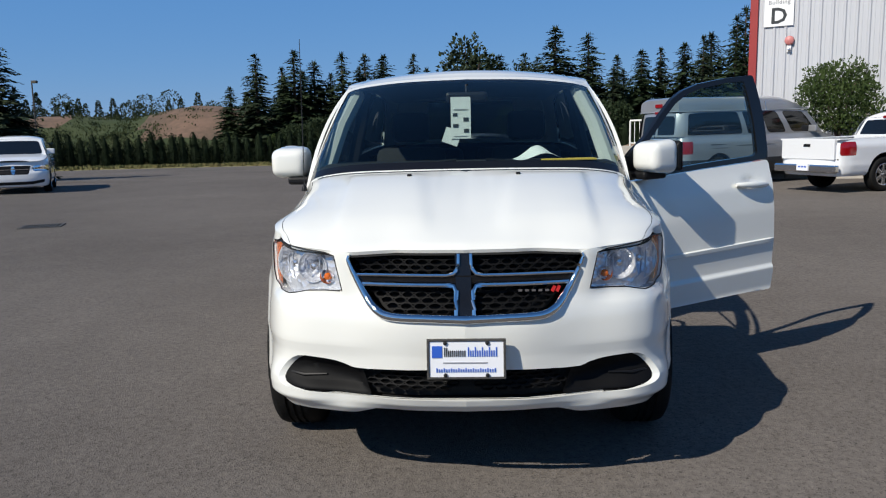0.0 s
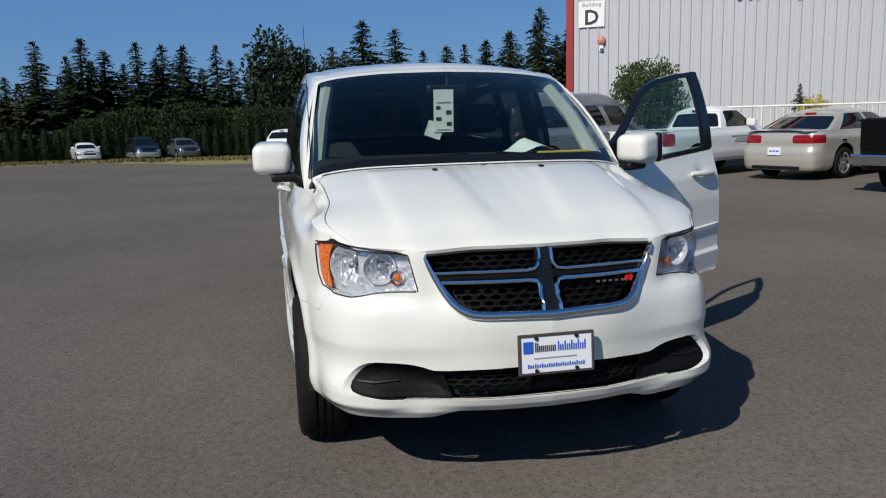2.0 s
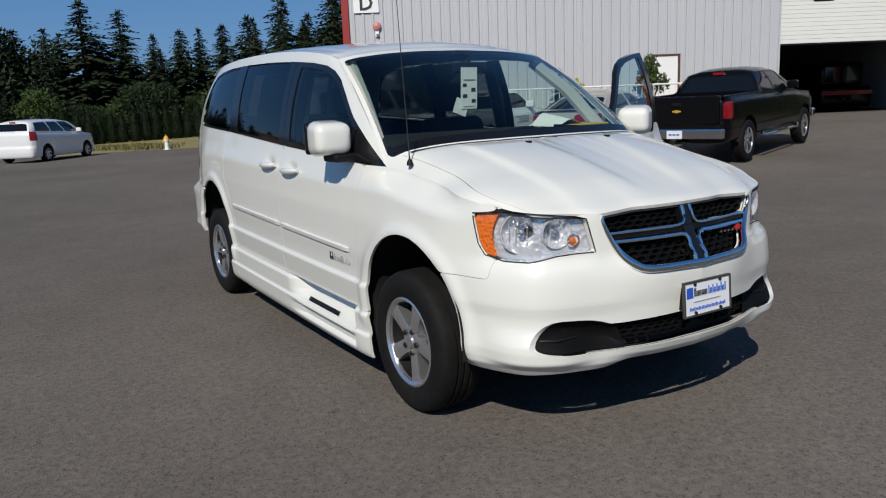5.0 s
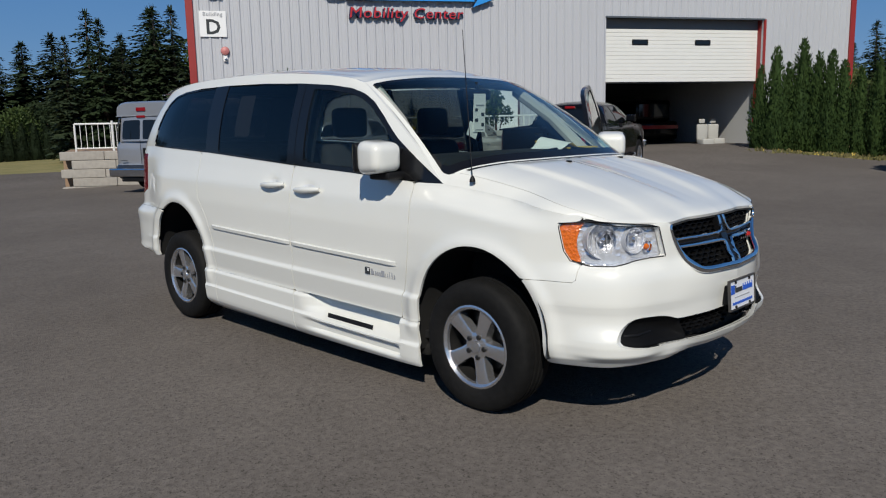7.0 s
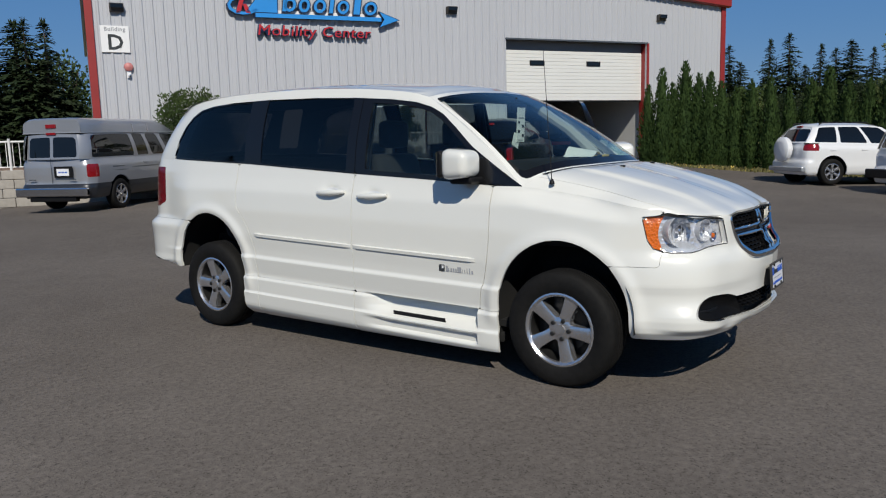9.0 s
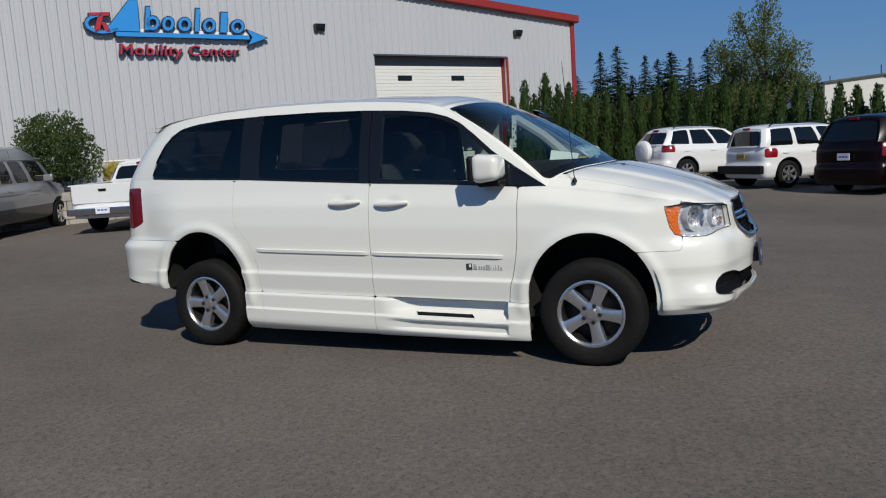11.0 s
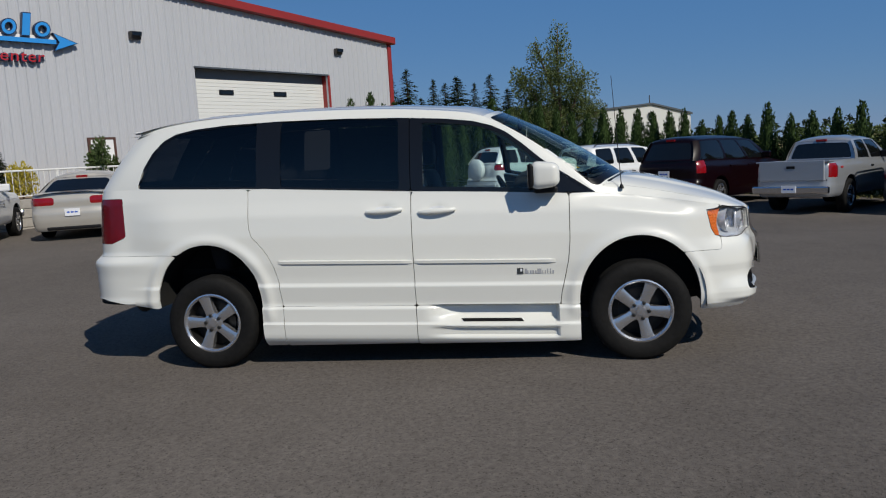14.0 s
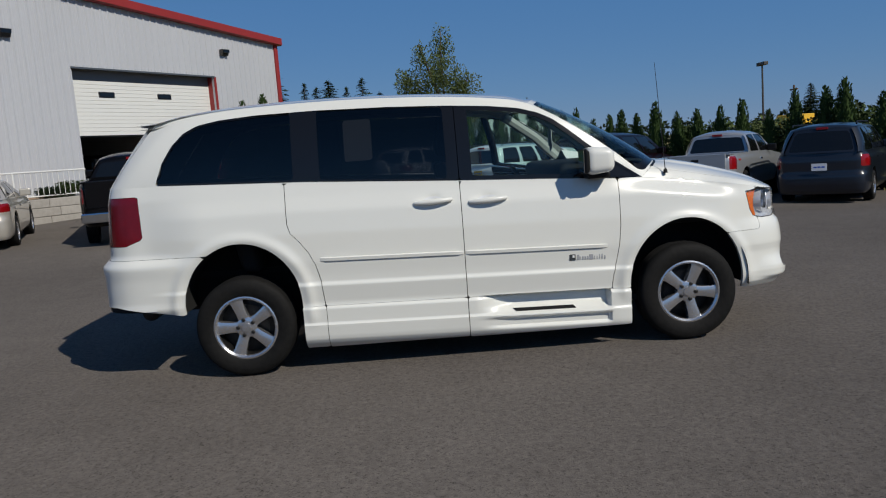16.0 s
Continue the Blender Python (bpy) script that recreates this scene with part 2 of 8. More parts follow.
M_LEAF2 = material("poplar_leaf", (0.075, 0.105, 0.030), 0.65, spots=(0.14, 0.17, 0.06), scale=3, spec=0.3)
M_GOLD = material("golden_leaf", (0.34, 0.28, 0.03), 0.7, spots=(0.48, 0.40, 0.06), scale=6, spec=0.25)
M_YELLOW = material("safety_yellow", (0.72, 0.42, 0.03), 0.5, vary=0.15, scale=3)
M_FARWALL = material("far_shed_wall", (0.66, 0.66, 0.64), 0.6, vary=0.05, scale=0.5)
M_GREYBROWN = material("cast_iron", (0.09, 0.085, 0.08), 0.7, metal=0.5, vary=0.3, scale=20, bump=0.3)
M_POT = material("white_stone_pot", (0.66, 0.64, 0.60), 0.8, vary=0.1, scale=9)
M_HALLSHADE = material("hall_shade", (0.03, 0.03, 0.032), 0.9, vary=0.2, scale=1)

# ---- geometry helpers ----
def mesh_part(name, verts, faces, mat, parent=None, label="", smooth=True, angle=38):
    me = bpy.data.meshes.new(name)
    me.from_pydata([tuple(v) for v in verts], [], faces)
    me.validate()
    if mat:
        me.materials.append(mat)
    if smooth and len(me.polygons):
        me.polygons.foreach_set("use_smooth", [True] * len(me.polygons))
        me.set_sharp_from_angle(angle=radians(angle))
    ob = new(name, me)
    if parent:
        ob.parent = parent
    if label:
        ob["label"] = label
    return ob


def part(name, bm, mat, parent=None, label="", smooth=False, angle=38):
    me = bpy.data.meshes.new(name)
    bm.to_mesh(me)
    bm.free()
    if mat:
        me.materials.append(mat)
    if smooth and len(me.polygons):
        me.polygons.foreach_set("use_smooth", [True] * len(me.polygons))
        me.set_sharp_from_angle(angle=radians(angle))
    ob = new(name, me)
    if parent:
        ob.parent = parent
    if label:
        ob["label"] = label
    return ob


def thing(name, m, label, category, group="", kind=""):
    ob = new(name)
    ob.matrix_world = m
    ob.empty_display_size = 0.2
    return tagged(ob, label, category, group, kind)


def boxes(bm, *items, bevel=0.0):
    """Adds boxes given as (x0, x1, y0, y1, z0, z1) to bm."""
    for x0, x1, y0, y1, z0, z1 in items:
        r = bmesh.ops.create_cube(bm, size=1, matrix=Matrix.Translation(((x0 + x1) / 2, (y0 + y1) / 2, (z0 + z1) / 2)) @ Matrix.Diagonal((x1 - x0, y1 - y0, z1 - z0, 1)))
        if bevel:
            es = list({e for v in r["verts"] for e in v.link_edges})
            bmesh.ops.bevel(bm, geom=es, offset=bevel, segments=2, affect="EDGES", profile=0.5)
    return bm


def box(*dims, bevel=0.0):
    return boxes(bmesh.new(), dims, bevel=bevel)


def tube_data(path, radius, sides=8, closed=False):
    """Vertices and faces of a round bar along a list of points; radius may be a list."""
    pts = [Vector(p) for p in path]
    n = len(pts)
    rad = radius if isinstance(radius, (list, tuple)) else [radius] * n
    verts, faces = [], []
    for i, p in enumerate(pts):
        a, b = (pts[(i - 1) % n], pts[(i + 1) % n]) if closed else (pts[max(i - 1, 0)], pts[min(i + 1, n - 1)])
        d = (b - a).normalized()
        up = Vector((0, 0, 1)) if abs(d.z) < 0.9 else Vector((1, 0, 0))
        u = d.cross(up).normalized()
        w = u.cross(d)
        for k in range(sides):
            t = 2 * math.pi * k / sides
            verts.append(p + (u * math.cos(t) + w * math.sin(t)) * rad[i])
    for i in range(n if closed else n - 1):
        j = (i + 1) % n
        for k in range(sides):
            k2 = (k + 1) % sides
            faces.append((i * sides + k, i * sides + k2, j * sides + k2, j * sides + k))
    if not closed:
        faces.append(tuple(range(sides)))
        faces.append(tuple((n - 1) * sides + k for k in reversed(range(sides))))
    return verts, faces


def tube(name, path, radius, mat, parent=None, label="", sides=8, closed=False):
    v, f = tube_data(path, radius, sides, closed)
    return mesh_part(name, v, f, mat, parent, label)


def lathe_data(profile, sides=32, axis="x", center=(0, 0, 0), close=False):
    """Turns (radius, along) pairs round an axis."""
    verts, faces = [], []
    c = Vector(center)
    for k in range(sides):
        t = 2 * math.pi * k / sides
        for r, a in profile:
            cs, sn = r * math.cos(t), r * math.sin(t)
            verts.append(c + Vector({"x": (a, cs, sn), "y": (cs, a, sn), "z": (cs, sn, a)}[axis]))
    m = len(profile)
    for k in range(sides):
        k2 = (k + 1) % sides
        for i in range(m - 1 + bool(close)):
            j = (i + 1) % m
            faces.append((k * m + i, k2 * m + i, k2 * m + j, k * m + j))
    return verts, faces


def lathe(name, profile, mat, parent=None, label="", sides=32, axis="x", center=(0, 0, 0)):
    v, f = lathe_data(profile, sides, axis, center)
    return mesh_part(name, v, f, mat, parent, label)


def curve_through(points, n):
    """n points at even arc length on a Catmull-Rom curve through the given ones."""
    p = np.array(points, float)
    q = np.vstack([2 * p[0] - p[1], p, 2 * p[-1] - p[-2]])
    out = []
    for i in range(1, len(q) - 2):
        for t in np.linspace(0, 1, 24, endpoint=False):
            a, b, c, d = q[i - 1], q[i], q[i + 1], q[i + 2]
            out.append(0.5 * (2 * b + (c - a) * t + (2 * a - 5 * b + 4 * c - d) * t * t + (3 * b - a - 3 * c + d) * t ** 3))
    out.append(q[-2])
    out = np.array(out)
    s = np.r_[0, np.cumsum(np.linalg.norm(np.diff(out, axis=0), axis=1))]
    at = np.linspace(0, s[-1], n)
    return np.stack([np.interp(at, s, out[:, k]) for k in range(p.shape[1])], 1)


def clip_grid(P, G, flip=False):
    """The part of the grid of points P where the field G is above 0, cut cleanly along its border."""
    ni, nj = G.shape
    ids, verts, faces = {}, [], []
    inside = G > 0
    count = inside[:-1, :-1].astype(int) + inside[1:, :-1] + inside[1:, 1:] + inside[:-1, 1:]
    def corner(a):
        if a not in ids:
            ids[a] = len(verts)
            verts.append(P[a])
        return ids[a]
    def edge(a, b):
        key = (a, b) if a < b else (b, a)
        if key not in ids:
            t = G[a] / (G[a] - G[b])
            t = min(max(t, 0.0), 1.0)
            ids[key] = len(verts)
            verts.append(P[a] + (P[b] - P[a]) * t)
        return ids[key]
    for i, j in zip(*np.nonzero(count)):
        quad = [(i, j), (i + 1, j), (i + 1, j + 1), (i, j + 1)]
        if count[i, j] == 4:
            f = [corner(a) for a in quad]
        else:
            f = []
            for k in range(4):
                a, b = quad[k], quad[(k + 1) % 4]
                if inside[a]:
                    f.append(corner(a))
                if inside[a] != inside[b]:
                    f.append(edge(a, b))
        if len(f) > 2:
            faces.append(f[::-1] if flip else f)
    return np.array(verts, float).reshape(-1, 3), faces


def with_rim(verts, faces, depth, toward):
    """Gives a sheet a folded edge: its border goes depth metres inward, toward a centre line (x of toward, z of toward)."""
    seen = {}
    for f in faces:
        for a, b in zip(f, f[1:] + f[:1]):
            seen[(a, b)] = seen.get((a, b), 0) + 1
    border = [(a, b) for (a, b) in seen if (b, a) not in seen]
    verts = [np.array(v, float) for v in verts]
    made = {}
    for a, b in border:
        for k in (a, b):
            if k not in made:
                v = verts[k]
                d = np.array(toward(v), float)
                made[k] = len(verts)
                verts.append(v + d * depth)
    return verts, faces + [(b, a, made[a], made[b]) for a, b in border]


def mirrored(verts, faces):
    v = np.array(verts, float)
    v[:, 0] *= -1
    return v, [tuple(reversed(f)) for f in faces]


def smoothstep(a, b, x):
    t = np.clip((x - a) / (b - a), 0, 1)
    return t * t * (3 - 2 * t)


def letters(name, text, size, mat, parent, m, depth=0.0, spacing=1.0, align="LEFT", shear=0.0, label="", offset=0.0):
    """Writing as a mesh, from the built-in font."""
    cu = bpy.data.curves.new(name, "FONT")
    cu.body, cu.size, cu.extrude, cu.space_character, cu.align_x, cu.shear, cu.offset = text, size, depth, spacing, align, shear, offset
    cu.resolution_u = 2
    tmp = bpy.data.objects.new(name, cu)
    scene.collection.objects.link(tmp)
    me = bpy.data.meshes.new_from_object(tmp.evaluated_get(bpy.context.evaluated_depsgraph_get()))
    bpy.data.objects.remove(tmp)
    me.materials.clear()
    me.materials.append(mat)
    ob = new(name, me)
    ob.parent = parent
    ob.matrix_local = m
    if label:
        ob["label"] = label
    return ob


def ground_z(x, y):
    """Height of the yard: level round the van, rising gently to the building, falling away behind."""
    d = math.hypot(x, max(0.0, y - 3.0) if y > 1.5 else min(0.0, y))
    t = min(max((d - 2.2) / 6.0, 0.0), 1.0)
    t = t * t * (3 - 2 * t)
    v = min(max((y + 3) / 13, 0.0), 1.0)
    gx = (0.018 * min(x, 12) + 0.030 * min(max(x - 12, 0), 12)) * v * v * (3 - 2 * v) if x > 0 else -0.003 * max(x, -60)
    gy = -0.006 * min(max(y, 0), 16) - 0.016 * min(max(0.0, y - 16), 60)
    a, b = min(max((x - 4) / 6, 0.0), 1.0), min(max((11 - y) / 7, 0.0), 1.0)
    dip = (0.19 + 0.03 * min(max(-y - 2.5, 0), 6)) * a * a * (3 - 2 * a) * b * b * (3 - 2 * b)
    return t * (gx + gy) - dip


def cushion(name, x0, x1, y0, y1, z0, z1, parent, mat=None, r=0.05, lean=0.0):
    bm = boxes(bmesh.new(), (x0, x1, y0, y1, z0, z1), bevel=r)
    for v in bm.verts:
        v.co.y += lean * (v.co.z - z0)
    return part(name, bm, mat or M_SEAT, parent, smooth=True, angle=60)

# ---- vehicles: one builder of shells for all ----
def half_plan(points, step):
    """The half outline of a body in plan, from the middle of the nose to the middle of the tail, with outward normals."""
    rough = curve_through(points, 400)
    length = np.linalg.norm(np.diff(rough, axis=0), axis=1).sum()
    c = curve_through(points, int(length / step) + 1)
    d = np.gradient(c, axis=0)
    d /= np.linalg.norm(d, axis=1)[:, None]
    n = np.stack([d[:, 1], -d[:, 0]], 1)
    n = np.where((n * (c - np.array([0, c[:, 1].mean()]))).sum(1)[:, None] < 0, -n, n)
    s = np.r_[0, np.cumsum(np.linalg.norm(np.diff(c, axis=0), axis=1))]
    return c, n, s


def tab(pairs, x):
    a = np.array(pairs, float)
    return np.interp(x, a[:, 0], a[:, 1])


def coons(c0, c1, d0, d1):
    """A patch between curves c0, c1 (along i) and d0, d1 (along j, from c0 to c1)."""
    ni, nj = len(c0), len(d0)
    s, t = np.linspace(0, 1, ni)[:, None, None], np.linspace(0, 1, nj)[None, :, None]
    a = c0[:, None] * (1 - t) + c1[:, None] * t + d0[None] * (1 - s) + d1[None] * s
    b = c0[0] * (1 - s) * (1 - t) + c0[-1] * s * (1 - t) + c1[0] * (1 - s) * t + c1[-1] * s * t
    return a - b


def rounded_ring(poly, n):
    return curve_through(poly, n)


def wheel(parent, x, y, r, width, rim_r, side, spokes=5, steel=None, name="wheel"):
    """A wheel with tyre, alloy rim and brake disc; side -1 faces -x."""
    hub = new(name)
    hub.parent = parent
    hub.location = (x, y, r)
    w = width / 2
    prof = [(rim_r - 0.004, -w * 0.86), (rim_r + 0.012, -w * 0.97), (rim_r + (r - rim_r) * 0.5, -w * 1.04), (r - 0.028, -w * 0.98), (r - 0.010, -w * 0.86),
            (r - 0.002, -w * 0.66), (r, -w * 0.45), (r, w * 0.45), (r - 0.002, w * 0.66), (r - 0.010, w * 0.86), (r - 0.028, w * 0.98),
            (rim_r + (r - rim_r) * 0.5, w * 1.04), (rim_r + 0.012, w * 0.97), (rim_r - 0.004, w * 0.86)]
    groove = []
    for (r1, a1), (r2, a2) in zip(prof, prof[1:]):
        groove.append((r1, a1))
        if abs(r1 - r) < 1e-6 and abs(r2 - r) < 1e-6:
            for g in (-0.3, 0.0, 0.3):
                c = g * w
                groove += [(r, c - 0.007), (r - 0.008, c - 0.005), (r - 0.008, c + 0.005), (r, c + 0.007)]
    groove.append(prof[-1])
    lathe("tyre", groove, M_RUBBER, hub, sides=40)
    o = side * w
    lathe("rim", [(rim_r - 0.004, o * 0.84), (rim_r + 0.006, o * 0.93), (rim_r - 0.004, o * 0.96), (rim_r - 0.016, o * 0.86), (rim_r - 0.018, o * 0.70)], M_ALLOY, hub, sides=40)
    lathe("barrel", [(rim_r - 0.018, o * 0.70), (rim_r - 0.022, o * 0.2), (rim_r - 0.03, -o * 0.8)], steel or M_ALLOYDARK, hub, sides=32)
    lathe("brake_disc", [(0.0, o * 0.05), (rim_r * 0.68, o * 0.05), (rim_r * 0.68, -o * 0.05), (rim_r - 0.02, -o * 0.1)], steel or M_ALLOYDARK, hub, sides=28)
    verts, faces = [], []
    for k in range(spokes):
        a = 2 * math.pi * (k - spokes / 4) / spokes
        ca, sa = math.cos(a), math.sin(a)
        base = len(verts)
        secs = [(0.040, 0.036, 0.74, 0.20), (rim_r * 0.45, 0.034, 0.78, 0.25), (rim_r * 0.78, 0.040, 0.82, 0.30), (rim_r - 0.010, 0.050, 0.82, 0.34)]
        for rr, hw, front, back in secs:
            for t, ax in ((-hw, back), (-hw, front * 0.94), (-hw * 0.62, front), (hw * 0.62, front), (hw, front * 0.94), (hw, back)):
                verts.append((o * ax, rr * ca - t * sa, rr * sa + t * ca))
        for i in range(3):
            for j in range(5):
                q = (base + i * 6 + j, base + i * 6 + j + 1, base + (i + 1) * 6 + j + 1, base + (i + 1) * 6 + j)
                faces.append(q if side < 0 else q[::-1])
    mesh_part("spokes", verts, faces, M_ALLOY, hub, "machined silver five-spoke wheel", angle=30)
    lathe("hub_cap", [(0.074, o * 0.3), (0.072, o * 0.72), (0.060, o * 0.77), (0.034, o * 0.78), (0.030, o * 0.86), (0.0, o * 0.87)], M_ALLOY, hub, sides=24)
    for k in range(5):
        a = 2 * math.pi * (k + 0.75) / 5
        lathe("wheel_nut", [(0.014, o * 0.7), (0.014, o * 0.84), (0.009, o * 0.87), (0.0, o * 0.87)], M_ALLOYDARK, hub, sides=6,
              center=(0, 0.056 * math.cos(a), 0.056 * math.sin(a)))
    return hub

# ---- the yard and the building ----
def sheet(name, xs, ys, mat, label, category, lift=0.0, keep=None, kind="structure"):
    verts = [(x, y, ground_z(x, y) + lift) for x in xs for y in ys]
    m = len(ys)
    faces = [(i * m + j, (i + 1) * m + j, (i + 1) * m + j + 1, i * m + j + 1) for i in range(len(xs) - 1) for j in range(m - 1)
             if keep is None or keep((xs[i] + xs[i + 1]) / 2, (ys[j] + ys[j + 1]) / 2)]
    ob = mesh_part(name, verts, faces, mat)
    return tagged(ob, label, category, kind=kind)

def steps(*spans):
    out = []
    for a, b, d in spans:
        out += list(np.arange(a, b, d))
    return [float(v) for v in out] + [spans[-1][1]]

XS = steps((-1500, -300, 200), (-300, -60, 40), (-60, -14, 4), (-14, 34, 1.0), (34, 80, 6), (80, 300, 55), (300, 1500, 200))
YS = steps((-1500, -300, 200), (-300, -60, 40), (-60, -16, 4), (-16, 70, 1.0), (70, 110, 8), (110, 300, 60), (300, 1500, 200))
sheet("ground", XS, YS, M_GRASS, "dry yellow-green rough grass round the yard", "ground", lift=-0.05)

# the wall of the building runs along WALL_DIR from WALL_0; s counts metres from D's corner, out is towards the yard
WALL_N = Vector((math.cos(radians(59.5)), math.sin(radians(59.5)), 0))
WALL_DIR = Vector((WALL_N.y, -WALL_N.x, 0))
WALL_O = WALL_N * 21.5
M_WALL = Matrix((( WALL_DIR.x, WALL_N.x, 0, WALL_O.x), (WALL_DIR.y, WALL_N.y, 0, WALL_O.y), (0, 0, 1, 0), (0, 0, 0, 1)))

def wallp(s, out, z):
    """A place given along the wall, out towards the yard, and up."""
    return M_WALL @ Vector((s, -out, z))

# asphalt, cut to the edge of the lot
LOT_FAR = [(-80, 20), (-26, 46), (-22, 49), (-13, 51), (-8, 46), (-5, 41), (4.5, 38.5), (7, 35), (9, 33), (14, 33), (40, 30)]
LOT_RIGHT = [(-60, -30), (-19, 5.0), (-12.5, 11.6), (-9.5, 14.8), (-7, 18.2), (-4, 20.8), (0, 22.4), (4, 22.8), (7, 22.9), (8.6, 24.4), (10, 31), (40, 31)]
ax, ay = np.array(steps((-80, -16, 4), (-16, 34, 0.8))), np.array(steps((-60, -16, 4), (-16, 56, 0.8)))
AP = np.array([[(x, y, ground_z(x, y)) for y in ay] for x in ax])
wob = np.array([[0.7 * noise.noise(Vector((x * 0.25, y * 0.25, 0))) + 0.3 * noise.noise(Vector((x, y, 3.0))) for y in ay] for x in ax])
AF = np.minimum(tab(LOT_FAR, AP[..., 0]) - AP[..., 1], tab(LOT_RIGHT, AP[..., 1]) - AP[..., 0]) + wob
v, f = clip_grid(AP, AF)
v, f = with_rim(v, [tuple(q) for q in f], 0.12, lambda q: (0, 0, -1))
tagged(mesh_part("pavement", v, f, M_ASPHALT), "dark grey worn asphalt parking yard with pale chips", "asphalt", kind="structure")

# ---- the steel building ----
def local(parent, m=None):
    parent.matrix_world = M_WALL if m is None else m
    return parent
building = tagged(local(new("building")), "large pale grey ribbed steel workshop with red corner trim", "building")
S0, S1, EAVE, RISE = -2.98, 21.6, 6.85, 0.073
ROOFZ = lambda s: EAVE + RISE * (S1 - s) if s > (S0 + S1) / 2 - 0.6 else EAVE + RISE * (s - S0) + 0.085
GAR = (11.10, 17.60, 0.30, 5.13)
# ribbed wall, with the doorway left open
def siding(s0, s1, z0, z1fn, out=0.0, name="wall_panel"):
    vs, fs = [], []
    prof = []
    k = math.floor(s0 / 0.3048)
    while k * 0.3048 < s1:
        b = k * 0.3048
        for ds, o in ((0.0, 0.032), (0.045, 0.032), (0.075, 0.0), (0.135, 0.0), (0.142, 0.006), (0.158, 0.006), (0.165, 0.0), (0.2748, 0.0)):
            if s0 <= b + ds <= s1:
                prof.append((b + ds, o))
        k += 1
    prof = [(s0, 0.0)] + prof + [(s1, 0.0)]
    for s, o in prof:
        vs += [(s, -o - out, z0), (s, -o - out, z1fn(s)), (s, 0.10, z0), (s, 0.10, z1fn(s))]
    for i in range(len(prof) - 1):
        a, b = 4 * i, 4 * i + 4
        fs += [(a, b, b + 1, a + 1), (a + 2, a + 3, b + 3, b + 2), (a + 1, b + 1, b + 3, a + 3), (a, a + 2, b + 2, b)]
    fs += [(0, 1, 3, 2), (len(vs) - 4, len(vs) - 2, len(vs) - 1, len(vs) - 3)]
    return mesh_part(name, vs, fs, M_STEELWALL, building, smooth=False)
siding(S0, GAR[0], -0.5, ROOFZ)
siding(GAR[0], GAR[1], GAR[3], ROOFZ)
siding(GAR[1], S1, -0.5, ROOFZ)
DEEP = 26.0
for s in (S0, S1):
    part("side_wall", boxes(bmesh.new(), (s - 0.06, s + 0.06, 0.12, DEEP, -0.6, EAVE - 0.05)), M_STEELWALL, building)
part("back_wall", boxes(bmesh.new(), (S0, S1, DEEP, DEEP + 0.1, -0.6, EAVE)), M_STEELWALL, building)
mid = (S0 + S1) / 2 - 0.6
vs = [(S0 - 0.2, -0.25, ROOFZ(S0) + 0.05), (mid, -0.25, ROOFZ(mid + 0.01) + 0.05), (S1 + 0.2, -0.25, ROOFZ(S1) + 0.05)]
vs = vs + [(a, DEEP + 0.2, c) for a, b, c in vs] + [(a, b, c + 0.08) for a, b, c in vs] + [(a, DEEP + 0.2, c + 0.08) for a, b, c in vs]
mesh_part("roof", vs, [(0, 1, 4, 3), (1, 2, 5, 4), (6, 9, 10, 7), (7, 10, 11, 8), (0, 6, 7, 1), (1, 7, 8, 2), (2, 8, 11, 5), (0, 3, 9, 6)], M_STEELWALL, building, smooth=False)
# red rake and corner trim
for a, b in ((S0 - 0.22, mid), (mid, S1 + 0.22)):
    za, zb = (ROOFZ(S0) if a < mid - 1 else ROOFZ(mid + 0.01)), (ROOFZ(mid + 0.01) if b <= mid + 0.01 else ROOFZ(S1))
    vs = []
    for s, z in ((a, za), (b, zb)):
        vs += [(s, -0.27, z - 0.13), (s, -0.27, z + 0.15), (s, -0.05, z + 0.15), (s, -0.05, z - 0.13), (s, -0.20, z - 0.17), (s, -0.05, z - 0.17)]
    mesh_part("rake_trim", vs, [(0, 6, 7, 1), (1, 7, 8, 2), (2, 8, 9, 3), (0, 4, 10, 6), (4, 5, 11, 10), (0, 1, 2, 3, 5, 4), (6, 10, 11, 9, 8, 7)], M_RED, building, "weathered red roof trim", smooth=False)
for s in (S0, S1):
    part("corner_trim", boxes(bmesh.new(), (s - 0.11, s + 0.11, -0.075, 0.15, -0.5, EAVE + 0.02), bevel=0.008), M_RED, building, "weathered red corner trim")
# overhead door, half raised
a, b, z0, z1 = GAR
part("door_jamb", boxes(bmesh.new(), (a - 0.09, a - 0.002, 0.102, 0.45, z0 - 0.3, z1)), M_GREYDARK, building)
part("door_jamb", boxes(bmesh.new(), (b + 0.002, b + 0.10, -0.045, 0.45, z0 - 0.3, z1)), M_RED, building)
part("door_head", boxes(bmesh.new(), (a - 0.09, b + 0.10, 0.102, 0.45, z1 + 0.002, z1 + 0.09)), M_GREYDARK, building)
part("head_flashing", boxes(bmesh.new(), (a - 0.03, b + 0.03, -0.05, 0.0, z1 - 0.03, z1 + 0.03)), M_GREYDARK, building)
odoor = new("overhead_door"); odoor.parent = building; odoor["label"] = "white sectional overhead door raised halfway"
DB = 2.88
n = 14
HEAD = z1 - 0.36
hs_ = (HEAD - DB) / n
for k in range(n):
    zz = DB + k * hs_
    part("door_slat", boxes(bmesh.new(), (a, b, 0.33, 0.37, zz + 0.003, zz + hs_ - 0.002), bevel=0.006), M_DOORWHITE, odoor)
part("door_backing", boxes(bmesh.new(), (a, b, 0.372, 0.38, DB, HEAD)), M_DOORWHITE, odoor)
